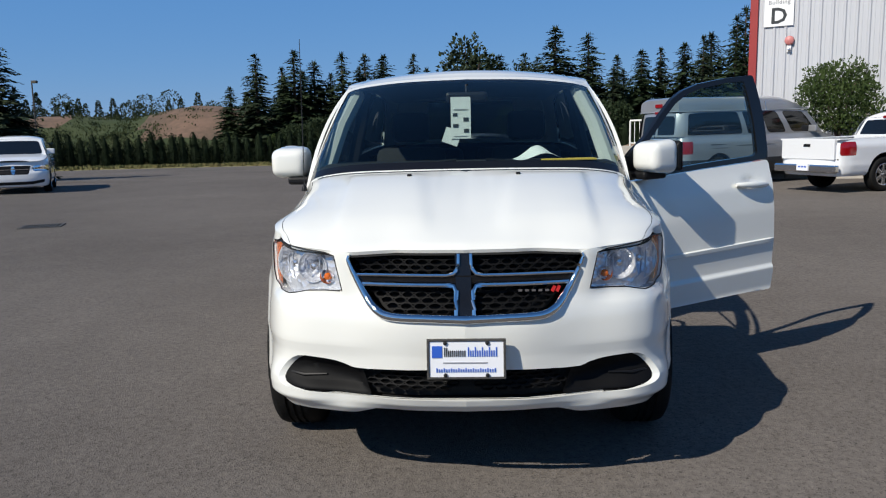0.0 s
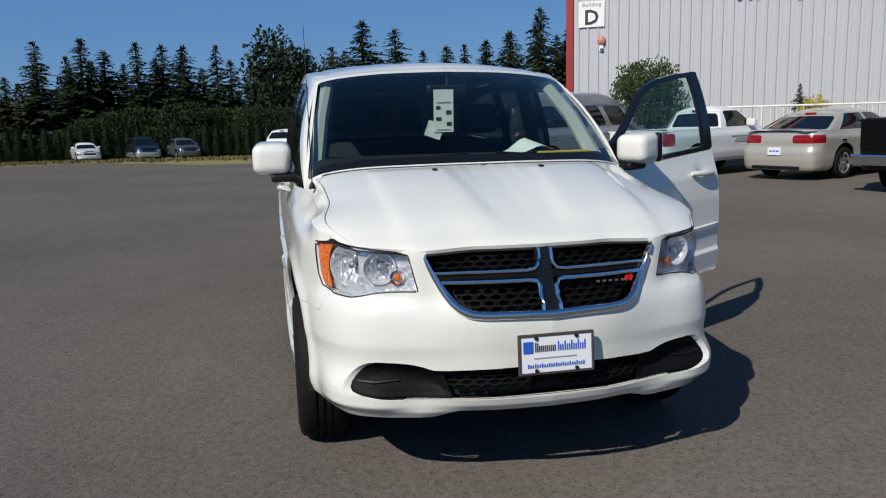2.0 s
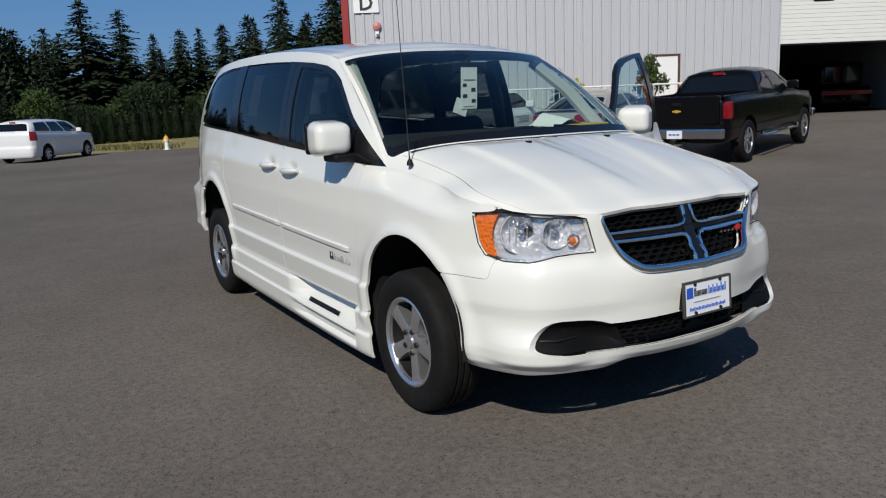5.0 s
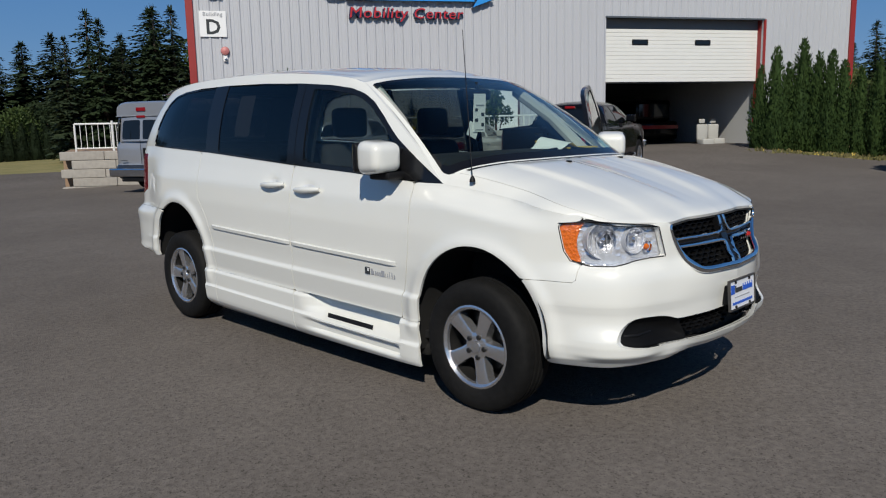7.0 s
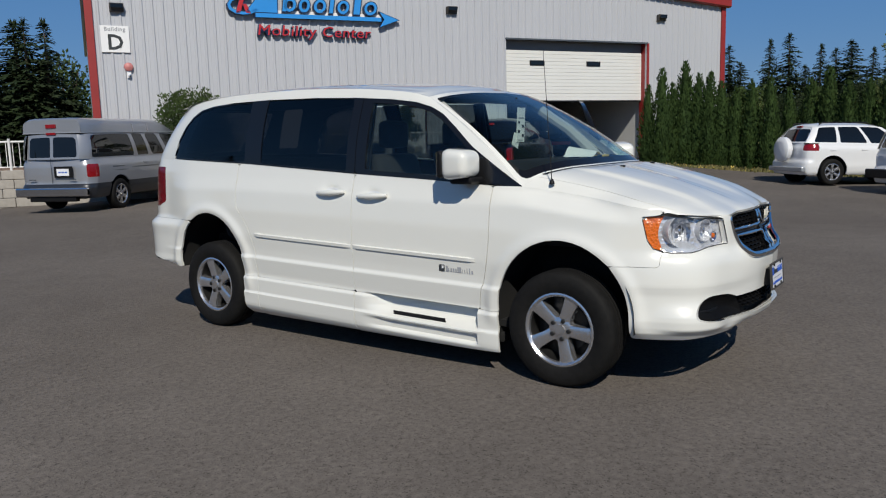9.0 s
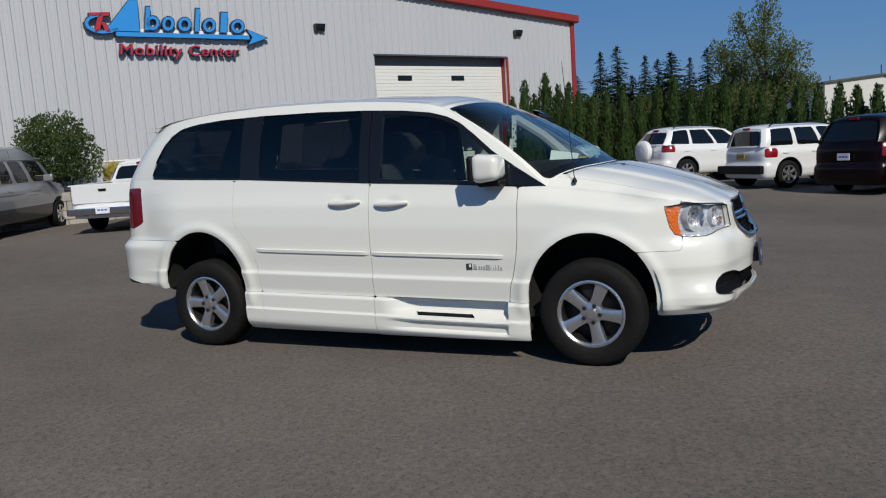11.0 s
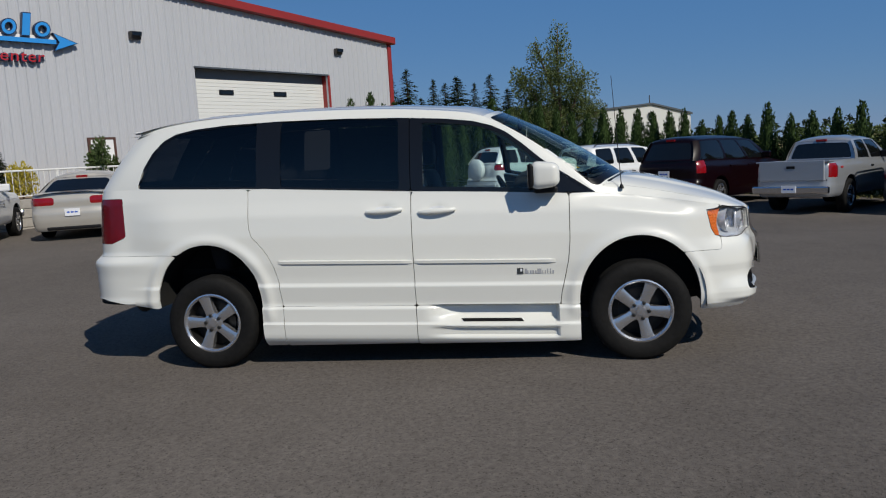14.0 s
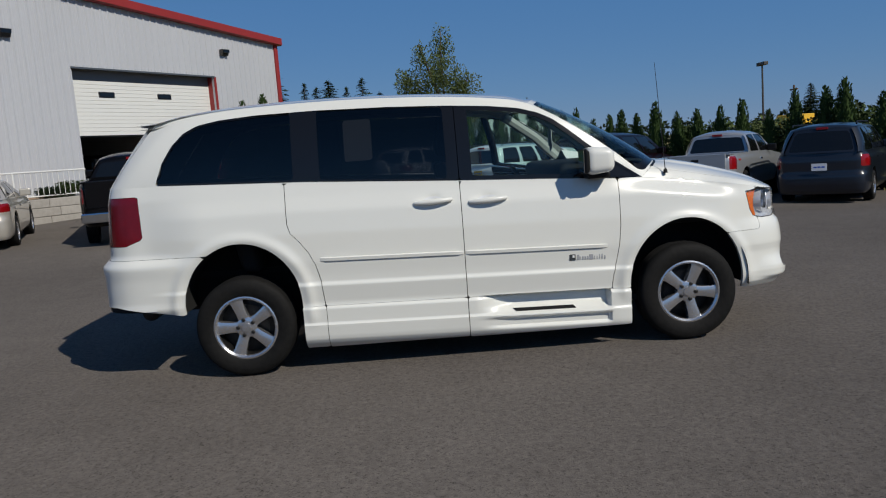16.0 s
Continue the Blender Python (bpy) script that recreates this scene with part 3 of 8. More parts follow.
part("door_header", boxes(bmesh.new(), (a, b, 0.34, 0.42, HEAD, z1)), material("grey_header", (0.20, 0.20, 0.215), 0.6, vary=0.1, scale=2), building, "grey steel header above the overhead door")
part("bottom_seal", boxes(bmesh.new(), (a, b, 0.33, 0.37, DB - 0.05, DB)), M_TRIM, odoor)
for s in (12.32, 14.92):
    win = new("door_window"); win.parent = odoor
    part("window_frame", boxes(bmesh.new(), (s - 0.02, s + 0.64, 0.312, 0.335, 4.20, 4.40), bevel=0.02), M_TRIM, win)
    part("pane", boxes(bmesh.new(), (s + 0.03, s + 0.59, 0.306, 0.312, 4.235, 4.365)), M_CARGLASS, win)
# hall behind the doorway; lining coloured near black to stand for the unlit interior
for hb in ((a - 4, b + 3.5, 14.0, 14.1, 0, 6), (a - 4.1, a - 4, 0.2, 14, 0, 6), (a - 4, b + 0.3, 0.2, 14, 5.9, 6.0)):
    part("hall_lining", boxes(bmesh.new(), hb), M_HALLSHADE, building)
part("hall_side_wall", boxes(bmesh.new(), (b + 0.12, b + 0.22, 0.46, 14, 0, 6)), M_FARWALL, building, "pale inner side wall of the workshop")
part("hall_floor", boxes(bmesh.new(), (a - 4, b + 3.5, 0.02, 14, 0.20, 0.335)), M_CONCRETE, building)
part("threshold", boxes(bmesh.new(), (a - 0.05, b + 0.05, -0.22, 0.02, 0.1, 0.33)), M_CONCRETE, building)
# small white personnel door by the bushes
part("side_door", boxes(bmesh.new(), (6.95, 7.72, -0.06, -0.02, 0.55, 2.62)), M_SIGNWHITE, building, "white personnel door")
dt = bmesh.new()
boxes(dt, (6.86, 7.80, -0.075, -0.015, 2.62, 2.69), (6.86, 6.95, -0.075, -0.015, 0.55, 2.62), (7.72, 7.80, -0.075, -0.015, 0.55, 2.62))
part("side_door_frame", dt, material("brown_door_frame", (0.09, 0.04, 0.03), 0.6, vary=0.15, scale=6), building, "brown-red door frame")
# signs and fittings on the wall
def on_wall(s, out, z):
    return M_WALL @ Matrix.Translation((s, -out, z)) @ Matrix.Rotation(radians(90), 4, "X")
sign_d = tagged(new("building_sign"), "white square sign with black letters on the steel wall", "sign")
sign_d.matrix_world = on_wall(-2.30, 0.04, 4.715)
part("board", boxes(bmesh.new(), (-0.40, 0.40, -0.39, 0.39, 0, 0.02), bevel=0.004), M_SIGNWHITE, sign_d)
letters("letter_d", "D", 0.62, M_INK, sign_d, Matrix.Translation((0.0, -0.30, 0.024)), 0.002, align="CENTER", offset=0.014)
letters("word_building", "Building", 0.165, M_GREYINK, sign_d, Matrix.Translation((0.0, 0.235, 0.024)), 0.002, align="CENTER", spacing=1.12, offset=0.004)
bell = tagged(new("alarm_bell"), "round red alarm bell over a small strobe", "alarm bell")
bell.matrix_world = on_wall(-1.99, 0.04, 3.90)
lathe("gong", [(0.0, 0.11), (0.07, 0.10), (0.12, 0.07), (0.135, 0.0)], material("faded_red_bell", (0.55, 0.20, 0.19), 0.5, vary=0.1), bell, sides=28, axis="z")
lathe("strobe", [(0.0, 0.10), (0.04, 0.08), (0.055, 0.0)], M_ALLOY, bell, sides=16, axis="z", center=(0.01, -0.26, 0))
part("back_box", boxes(bmesh.new(), (-0.06, 0.06, -0.32, 0.06, 0, 0.03)), M_SIGNWHITE, bell)
def wall_lamp(s, z):
    w = tagged(new("wall_lamp"), "dark bronze wall-pack lamp on the steel wall", "wall lamp", "lamps on the wall")
    w.matrix_world = on_wall(s, 0.03, z)
    bm = boxes(bmesh.new(), (-0.20, 0.20, -0.12, 0.13, 0, 0.20), bevel=0.02)
    for v in bm.verts:
        if v.co.y < 0 and v.co.z > 0.05:
            v.co.z -= 0.09
    part("housing", bm, M_GREYBROWN, w)
    part("lens", boxes(bmesh.new(), (-0.17, 0.17, -0.02, 0.11, 0.195, 0.215), bevel=0.01), M_CARGLASS, w)
wall_lamp(8.85, 6.02)
wall_lamp(18.26, 6.13)
wall_lamp(-2.2, 5.62)
# shop sign: blue shapes over red words
shop = tagged(new("shop_sign"), "blue and red raised shop sign with an arrow underline", "sign")
shop.matrix_world = on_wall(0, 0.05, 0)
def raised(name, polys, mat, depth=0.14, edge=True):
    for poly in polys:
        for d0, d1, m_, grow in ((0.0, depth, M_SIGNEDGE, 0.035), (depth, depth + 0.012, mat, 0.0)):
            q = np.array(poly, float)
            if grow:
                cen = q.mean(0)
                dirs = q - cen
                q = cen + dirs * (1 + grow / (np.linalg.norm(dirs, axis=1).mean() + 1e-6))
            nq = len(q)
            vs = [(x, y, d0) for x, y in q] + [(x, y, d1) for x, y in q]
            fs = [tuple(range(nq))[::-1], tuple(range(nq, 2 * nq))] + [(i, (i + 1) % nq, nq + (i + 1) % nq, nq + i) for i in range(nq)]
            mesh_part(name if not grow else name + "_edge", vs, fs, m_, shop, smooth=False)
bar_y = 5.50
raised("arrow_shaft", [[(1.9, bar_y), (6.15, bar_y + 0.02), (6.15, bar_y + 0.15), (1.9, bar_y + 0.13)]], M_SIGNBLUE)
raised("arrow_head", [[(6.10, bar_y - 0.16), (6.78, bar_y + 0.09), (6.10, bar_y + 0.33), (6.26, bar_y + 0.09)]], M_SIGNBLUE)
slab = lambda x, w, z1, z0=5.72: [(x, z0), (x + w, z0), (x + w + 0.16 * (z1 - z0), z1), (x + 0.16 * (z1 - z0), z1)]
raised("tall_shape", [[(1.60, bar_y + 0.16), (2.38, 6.60), (2.62, 6.60), (2.60, bar_y + 0.16)]], M_SIGNBLUE)
def oval(cx, cy, rx, ry, n=16):
    return [(cx + rx * math.cos(2 * math.pi * k / n) + 0.12 * (ry * math.sin(2 * math.pi * k / n)), cy + ry * math.sin(2 * math.pi * k / n)) for k in range(n)]
def ring_stroke(cx, cy, rx, ry, w):
    """An open ring in eight short bars."""
    out = []
    for k in range(12):
        a0, a1 = 2 * math.pi * k / 12, 2 * math.pi * (k + 1.02) / 12
        q = []
        for a, f in ((a0, 1), (a1, 1), (a1, 0), (a0, 0)):
            r1, r2 = rx - w * (1 - f), ry - w * (1 - f)
            q.append((cx + r1 * math.cos(a) + 0.15 * r2 * math.sin(a), cy + r2 * math.sin(a)))
        out.append(q)
    return out
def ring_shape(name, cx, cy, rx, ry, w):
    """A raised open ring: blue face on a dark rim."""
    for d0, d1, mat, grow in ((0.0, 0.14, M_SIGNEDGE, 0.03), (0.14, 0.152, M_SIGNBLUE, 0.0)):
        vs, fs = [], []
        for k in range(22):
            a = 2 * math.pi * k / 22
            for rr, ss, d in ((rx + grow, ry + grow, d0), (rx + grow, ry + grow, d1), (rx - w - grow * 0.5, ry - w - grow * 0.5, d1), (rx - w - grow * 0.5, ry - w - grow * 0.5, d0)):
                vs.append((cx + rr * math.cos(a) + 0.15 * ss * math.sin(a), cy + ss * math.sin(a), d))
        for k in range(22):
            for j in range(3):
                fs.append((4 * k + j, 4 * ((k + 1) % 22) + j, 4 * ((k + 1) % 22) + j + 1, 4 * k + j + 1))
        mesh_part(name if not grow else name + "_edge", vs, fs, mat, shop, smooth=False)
for x, w, z1 in ((2.76, 0.13, 6.42), (4.32, 0.13, 6.44), (5.16, 0.22, 6.36)):
    raised("slanted_shape", [slab(x, w, z1)], M_SIGNBLUE)
for x, w in ((3.02, 0.20), (3.50, 0.18), (4.02, 0.20), (4.82, 0.20), (5.78, 0.22)):
    ring_shape("rounded_shape", x, 5.93, w, 0.215, 0.085)
raised("swoosh", ring_stroke(1.55, 5.86, 0.52, 0.30, 0.09)[3:11], M_SIGNBLUE)
raised("red_figure", [[(1.28, 5.60), (1.42, 5.60), (1.58, 6.10), (1.44, 6.10)], [(1.20, 6.06), (1.75, 6.10), (1.75, 6.20), (1.20, 6.16)], [(1.60, 5.62), (1.76, 5.60), (1.62, 5.90), (1.52, 5.88)]], M_SIGNRED)
part("backing_plate", boxes(bmesh.new(), (2.6, 6.2, 5.66, 5.76, 0.0, 0.03)), M_SIGNWHITE, shop)
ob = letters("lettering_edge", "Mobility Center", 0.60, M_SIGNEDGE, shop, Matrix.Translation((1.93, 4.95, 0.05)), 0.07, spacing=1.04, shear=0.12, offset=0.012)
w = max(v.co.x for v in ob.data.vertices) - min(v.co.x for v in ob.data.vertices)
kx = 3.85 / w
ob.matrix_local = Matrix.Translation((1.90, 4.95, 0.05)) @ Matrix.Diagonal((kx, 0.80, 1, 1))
ob2 = letters("lettering", "Mobility Center", 0.60, M_SIGNRED, shop, Matrix.Identity(4), 0.075, spacing=1.04, shear=0.12)
ob2.matrix_local = Matrix.Translation((1.91, 4.955, 0.055)) @ Matrix.Diagonal((kx, 0.80, 1, 1))

# retaining wall of concrete blocks, rail and planting strip in front of the wall
ROUT = 3.55
M_RET = M_WALL @ Matrix.Translation((-6, -1.75, 0)) @ Matrix.Rotation(-0.085, 4, "Z") @ Matrix.Translation((6, ROUT, 0))
RET = tagged(local(new("retaining_wall"), M_RET), "low retaining wall of long grey-tan concrete blocks", "retaining wall", kind="structure")
RS0, RS1 = -6.7, 9.45
def block_mesh():
    bm = boxes(bmesh.new(), (-0.595, 0.595, 0.0, 0.40, 0.0, 0.242), bevel=0.018)
    me = bpy.data.meshes.new("block")
    bm.to_mesh(me); bm.free()
    me.materials.append(M_CONCRETE)
    return me
bme = block_mesh()
rng = random.Random(4)
for r in range(5):
    s = RS0 + (0.3 if r % 2 else 0.0)
    while s + 1.2 <= RS1 + 0.3:
        o = new("block", bme); o.parent = RET
        o.location = (s + 0.6, -ROUT + rng.uniform(-0.012, 0.012), -0.30 + 0.25 * r)
        s += 1.2
for k in range(3):
    for r in range(5):
        o = new("block", bme); o.parent = RET
        o.matrix_local = Matrix.Translation((RS1 - 0.1 + 0.2 * 0, -ROUT + 0.9 + 1.2 * (k - 0.0) * 0.8, -0.30 + 0.25 * r)) @ Matrix.Rotation(radians(90), 4, "Z")
strip_v = [(RS0, -1.2, 0.90), (RS1, -2.72, 0.90), (RS1, -0.04, 0.98), (RS0, -0.04, 0.98), (RS0, -1.2, -0.5), (RS1, -2.72, -0.5), (RS1, -0.04, -0.5), (RS0, -0.04, -0.5)]
bed_ = mesh_part("planting_bed", strip_v, [(0, 1, 2, 3), (0, 4, 5, 1), (1, 5, 6, 2), (3, 7, 4, 0)], M_DIRT, smooth=False)
bed_.matrix_world = M_WALL
tagged(bed_, "raised planting bed of brown soil behind the wall", "planting bed", kind="structure")
rail = tagged(local(new("railing"), M_RET), "white tubular picket railing above the retaining wall", "railing")
RO_ = 2.9
tube("top_rail", [(RS0 + 0.3, -RO_, 1.72), (9.3, -RO_, 1.72)], 0.028, M_RAIL, rail)
tube("bottom_rail", [(RS0 + 0.3, -RO_, 1.02), (9.3, -RO_, 1.02)], 0.02, M_RAIL, rail)
s = RS0 + 0.3
while s < 9.31:
    tube("rail_post", [(s, -RO_, 0.85), (s, -RO_, 1.72)], 0.03, M_RAIL, rail)
    s += 2.25
s = RS0 + 0.45
while s < 9.3:
    tube("picket", [(s, -RO_, 1.02), (s, -RO_, 1.72)], 0.011, M_RAIL, rail, sides=5)
    s += 0.165
urn = tagged(new("planter_urn"), "white stone planter urn beside the retaining wall", "planter")
urn.matrix_world = M_RET @ Matrix.Translation((10.05, -ROUT - 0.1, 0.16))
lathe("bowl", [(0.0, 0.0), (0.16, 0.0), (0.17, 0.05), (0.12, 0.09), (0.15, 0.14), (0.26, 0.24), (0.32, 0.38), (0.36, 0.41), (0.36, 0.45), (0.30, 0.45), (0.28, 0.40), (0.0, 0.38)], M_POT, urn, sides=28, axis="z")
# in the hall: seats standing by the jamb, a dark car with a red stripe
for k, s in enumerate((16.2, 16.9)):
    st = tagged(new("loose_seat"), "grey vehicle seat standing in the workshop", "seat", "seats in the workshop")
    st.matrix_world = M_WALL @ Matrix.Translation((s, 1.4 + 0.3 * k, 0.335))
    cushion("base", -0.25, 0.25, -0.25, 0.25, 0.10, 0.38, st, M_LINER)
    cushion("back", -0.24, 0.24, 0.18, 0.32, 0.34, 0.95, st, M_LINER)
    cushion("rest", -0.13, 0.13, 0.24, 0.33, 0.98, 1.16, st, M_LINER, 0.03)
hcar = tagged(new("workshop_vehicle"), "dark vehicle with a red stripe inside the workshop", "vehicle")
hcar.matrix_world = M_WALL @ Matrix.Translation((15.6, 4.2, 0.335))
part("body", boxes(bmesh.new(), (-1.0, 1.0, -0.2, 3.5, 0.3, 1.1), (-0.85, 0.85, 0.2, 3.2, 1.1, 2.0), bevel=0.12), M_BLACKPAINT, hcar, smooth=True, angle=60)
part("stripe", boxes(bmesh.new(), (-0.98, 0.98, -0.23, -0.19, 0.78, 0.93), bevel=0.01), M_SIGNRED, hcar)
part("window", boxes(bmesh.new(), (-0.68, 0.68, 0.17, 0.21, 1.28, 1.85), bevel=0.02), M_CARGLASS, hcar)

# ---- the white minivan ----
van = thing("minivan", pose(0, 0, 0), "white wheelchair-access minivan with driver's door standing open on asphalt", "car")
STEP = 0.02
vc, vn, vp = half_plan([(0, -0.952), (-0.25, -0.930), (-0.50, -0.852), (-0.68, -0.790), (-0.787, -0.705), (-0.867, -0.54), (-0.908, -0.35), (-0.938, -0.1), (-0.957, 0.4), (-0.972, 1.2),
                        (-0.980, 2.2), (-0.977, 2.8), (-0.967, 3.3), (-0.947, 3.65), (-0.90, 3.90), (-0.77, 4.05), (-0.50, 4.11), (0, 4.14)], STEP)
VZ = np.unique(np.round(np.r_[np.arange(0.14, 0.34, 0.0085), np.arange(0.34, 0.47, 0.0075), np.arange(0.47, 0.585, 0.02), np.arange(0.585, 0.63, 0.0075), np.arange(0.63, 1.42, 0.02)], 4))
def p_at(y_or_x, front=True):
    """Arc length at which the outline reaches a given y on the flank, or a given x on the nose."""
    if front:
        k = np.nonzero(vc[:, 1] < -0.42)[0]
        return float(np.interp(-y_or_x, -vc[k, 0], vp[k]))
    k = np.nonzero((vc[:, 1] > -0.62) & (vc[:, 1] < 3.8))[0]
    return float(np.interp(y_or_x, vc[k, 1], vp[k]))
P_A, P_B = p_at(-0.815), p_at(0.27, False)
P_R = float(vp[np.argmin(abs(vc[:, 0] + 0.80) + (vc[:, 1] < 3) * 9)])
def z_top(p):
    side = tab([(P_A, 1.018), (p_at(-0.3, False), 1.085), (p_at(0.0, False), 1.130), (P_B, 1.165), (p_at(0.5, False), 1.170), (p_at(1.0, False), 1.203), (p_at(1.55, False), 1.232), (p_at(2.6, False), 1.30),
                (p_at(3.6, False), 1.347), (vp[-1], 1.36)], p)
    return np.where(p < P_A, tab([(0, 1.002), (0.3, 1.002), (0.5, 0.994), (P_A, 1.018)], p), side)
def inset(p, z):
    """How far the skin lies inside the plan outline."""
    zt = z_top(p)
    front = tab([(0.33, .11), (0.365, .05), (0.40, .014), (0.43, 0.0), (0.47, 0.0), (0.50, 0.018), (0.60, 0.012), (0.66, 0.004), (0.72, 0.002), (0.78, 0.012), (0.83, 0.045), (0.90, 0.075), (0.98, 0.098), (1.01, 0.112), (1.04, 0.14)], z)
    corner = tab([(0.30, .07), (0.345, .030), (0.37, .010), (0.40, .004), (0.44, .000), (0.50, .006), (0.58, 0.008), (0.63, 0.0), (0.68, 0.003), (0.74, 0.010), (0.78, 0.022), (0.82, 0.034), (0.90, 0.036), (0.98, 0.038), (1.05, 0.050)], z)
    sweep = 0.018 * smoothstep(p_at(-0.48), p_at(-0.60), p) * smoothstep(p_at(-0.48, False), p_at(-0.60, False), p) * smoothstep(0.78, 0.815, z)
    low = z - 0.027 * (np.clip(np.interp(p, vp, vc[:, 1]), 0.3, 2.8) - 2.2)
    side = tab([(0.10, .13), (0.15, .075), (0.185, .030), (0.215, .010), (0.240, .004), (0.318, -.004), (0.334, .008), (0.432, .004), (0.450, .018), (0.470, .020),
                (0.592, .002), (0.616, .015), (0.66, .014), (0.76, .004), (0.95, .006), (1.10, .022), (1.20, .052), (1.30, .075), (1.40, .10)], low)
    roll = 0.095 * smoothstep(0.11, 0.0, zt - z) + 0.012 * smoothstep(0.30, 0.08, zt - z)
    roll = roll * (0.12 + 0.88 * smoothstep(p_at(-0.50, False), p_at(-0.12, False), p))
    fender = tab([(0.30, .06), (0.36, .02), (0.42, .004), (0.6, 0.004), (0.8, 0.0), (0.95, 0.006), (1.20, 0.012)], z) + roll
    rear = tab([(0.42, .12), (0.47, .03), (0.51, -.004), (0.55, 0.006), (0.72, 0.004), (0.80, -0.004), (0.825, 0.004), (0.855, 0.040), (0.88, 0.056), (1.0, 0.062), (1.25, 0.082), (1.40, 0.12)], z)
    lip = -0.028 * smoothstep(0.36, 0.40, z) * smoothstep(0.55, 0.46, z) * smoothstep(0.50, 0.70, p) * smoothstep(1.06, 0.86, p)
    w0, w1 = smoothstep(p_at(-0.28), p_at(-0.52), p), smoothstep(p_at(-0.55, False), p_at(-0.25, False), p)
    w2, w3 = smoothstep(p_at(0.05, False), p_at(0.55, False), p), smoothstep(p_at(3.30, False), p_at(3.75, False), p)
    d = front * (1 - w0) + corner * w0 + sweep + lip
    d = d * (1 - w1) + fender * w1
    d = d * (1 - w2) + side * w2
    d = d * (1 - w3) + rear * w3
    return d
def skin(p, z):
    p, z = np.broadcast_arrays(np.asarray(p, float), np.asarray(z, float))
    x, y = np.interp(p, vp, vc[:, 0]), np.interp(p, vp, vc[:, 1])
    nx, ny = np.interp(p, vp, vn[:, 0]), np.interp(p, vp, vn[:, 1])
    d = inset(p, z)
    # flares round the arches
    for yc, zc, r in ((0.0, 0.42, 0.452), (3.07, 0.50, 0.452)):
        rr = np.hypot(y - yc, np.maximum(z - zc, 0))
        d = d - 0.016 * np.exp(-((rr - r) / 0.035) ** 2) * smoothstep(0.30, 0.42, z)
    # the step cut into the skirt below the front door
    amount = smoothstep(1.50, 1.22, y) * (y > 0.565)
    zs = z - 0.027 * (y - 1.1)
    d = d + amount * tab([(0.185, 0), (0.200, 0.004), (0.212, 0.026), (0.258, 0.026), (0.272, 0.002), (0.284, -0.008), (0.345, 0.072), (0.395, 0.092), (0.4205, 0.092), (0.424, 0.0)], zs)
    # dimples behind the door handles
    for yc, zc in ((1.735, 1.122), (1.362, 1.104)):
        d = d + 0.016 * np.exp(-((y - yc) / 0.062) ** 2 - ((z - zc) / 0.030) ** 2)
    return np.stack([x - nx * d, y - ny * d, z + 0 * p], -1)
VP = np.broadcast_to(vp[:, None], (len(vp), len(VZ)))
VV = VZ[None] + 0.027 * (np.clip(np.interp(VP, vp, vc[:, 1]), 0.3, 2.8) - 2.2) * smoothstep(p_at(-0.1, False), p_at(0.5, False), VP) * smoothstep(1.0, 0.7, VZ)[None]
SK = skin(VP, VV)
SX, SY, SZ = SK[..., 0], SK[..., 1], SK[..., 2]
flank = (SY > -0.75) & (SX < -0.6)

def arch(y, z, yc, zc, a, b):
    return (np.sqrt(((y - yc) / a) ** 2 + (np.maximum(z - zc, 0) / b) ** 2) - 1) * min(a, b)
ARCH = np.minimum(arch(SY, SZ, 0.0, 0.43, 0.406, 0.438), arch(SY, SZ, 3.07, 0.50, 0.397, 0.427))
TOP = z_top(VP) - SZ
def polygon_field(px, py, poly):
    """Signed distance, above 0 inside a polygon."""
    best = np.full(px.shape, 1e9)
    ins = np.zeros(px.shape, bool)
    q = np.array(poly, float)
    for a, b in zip(q, np.roll(q, -1, 0)):
        e = b - a
        t = np.clip(((px - a[0]) * e[0] + (py - a[1]) * e[1]) / (e @ e), 0, 1)
        best = np.minimum(best, np.hypot(px - a[0] - t * e[0], py - a[1] - t * e[1]))
        cross = (a[1] > py) != (b[1] > py)
        with np.errstate(divide="ignore", invalid="ignore"):
            xi = (b[0] - a[0]) * (py - a[1]) / (b[1] - a[1] + 1e-12) + a[0]
        ins ^= cross & (px < xi)
    return np.where(ins, best, -best)
def rounded(poly, n=60):
    q = [*poly, poly[0]]
    return curve_through(q, n)[:-1]
# outlines on the nose, in arc length and height
HL_POLY = [(0.552, 0.981), (0.516, 0.842), (0.600, 0.839), (0.688, 0.834), (0.756, 0.821), (0.818, 0.812), (0.952, 0.812), (1.040, 0.834), (1.072, 0.880), (1.104, 1.008), (0.904, 1.018), (0.724, 1.005), (0.600, 0.993)]
GR_POLY = [(-0.2, 0.997), (0.480, 0.988), (0.487, 0.967), (0.452, 0.893), (0.403, 0.822), (0.352, 0.781), (0.292, 0.760), (0.15, 0.756), (-0.2, 0.752)]
LO_POLY = [(-0.2, 0.546), (0.15, 0.545), (0.40, 0.537), (0.465, 0.538), (0.50, 0.551), (0.55, 0.562), (0.61, 0.567), (0.68, 0.569), (0.725, 0.564), (0.765, 0.545), (0.795, 0.518), (0.815, 0.478), (0.806, 0.455), (0.768, 0.443), (0.69, 0.434), (0.50, 0.428), (0.30, 0.429), (-0.2, 0.438)]
HL = polygon_field(VP, VV, HL_POLY)
GR = polygon_field(VP, VV, GR_POLY)
LO = polygon_field(VP, VV, LO_POLY)
NOSE_BOTTOM = SZ - tab([(0, 0.372), (0.38, 0.372), (0.47, 0.343), (0.75, 0.339), (0.86, 0.332), (1.06, 0.330), (1.5, 0.332)], VP)
FEND = np.maximum(np.minimum(SY + 0.555, SZ - 0.738), SY + 0.15)
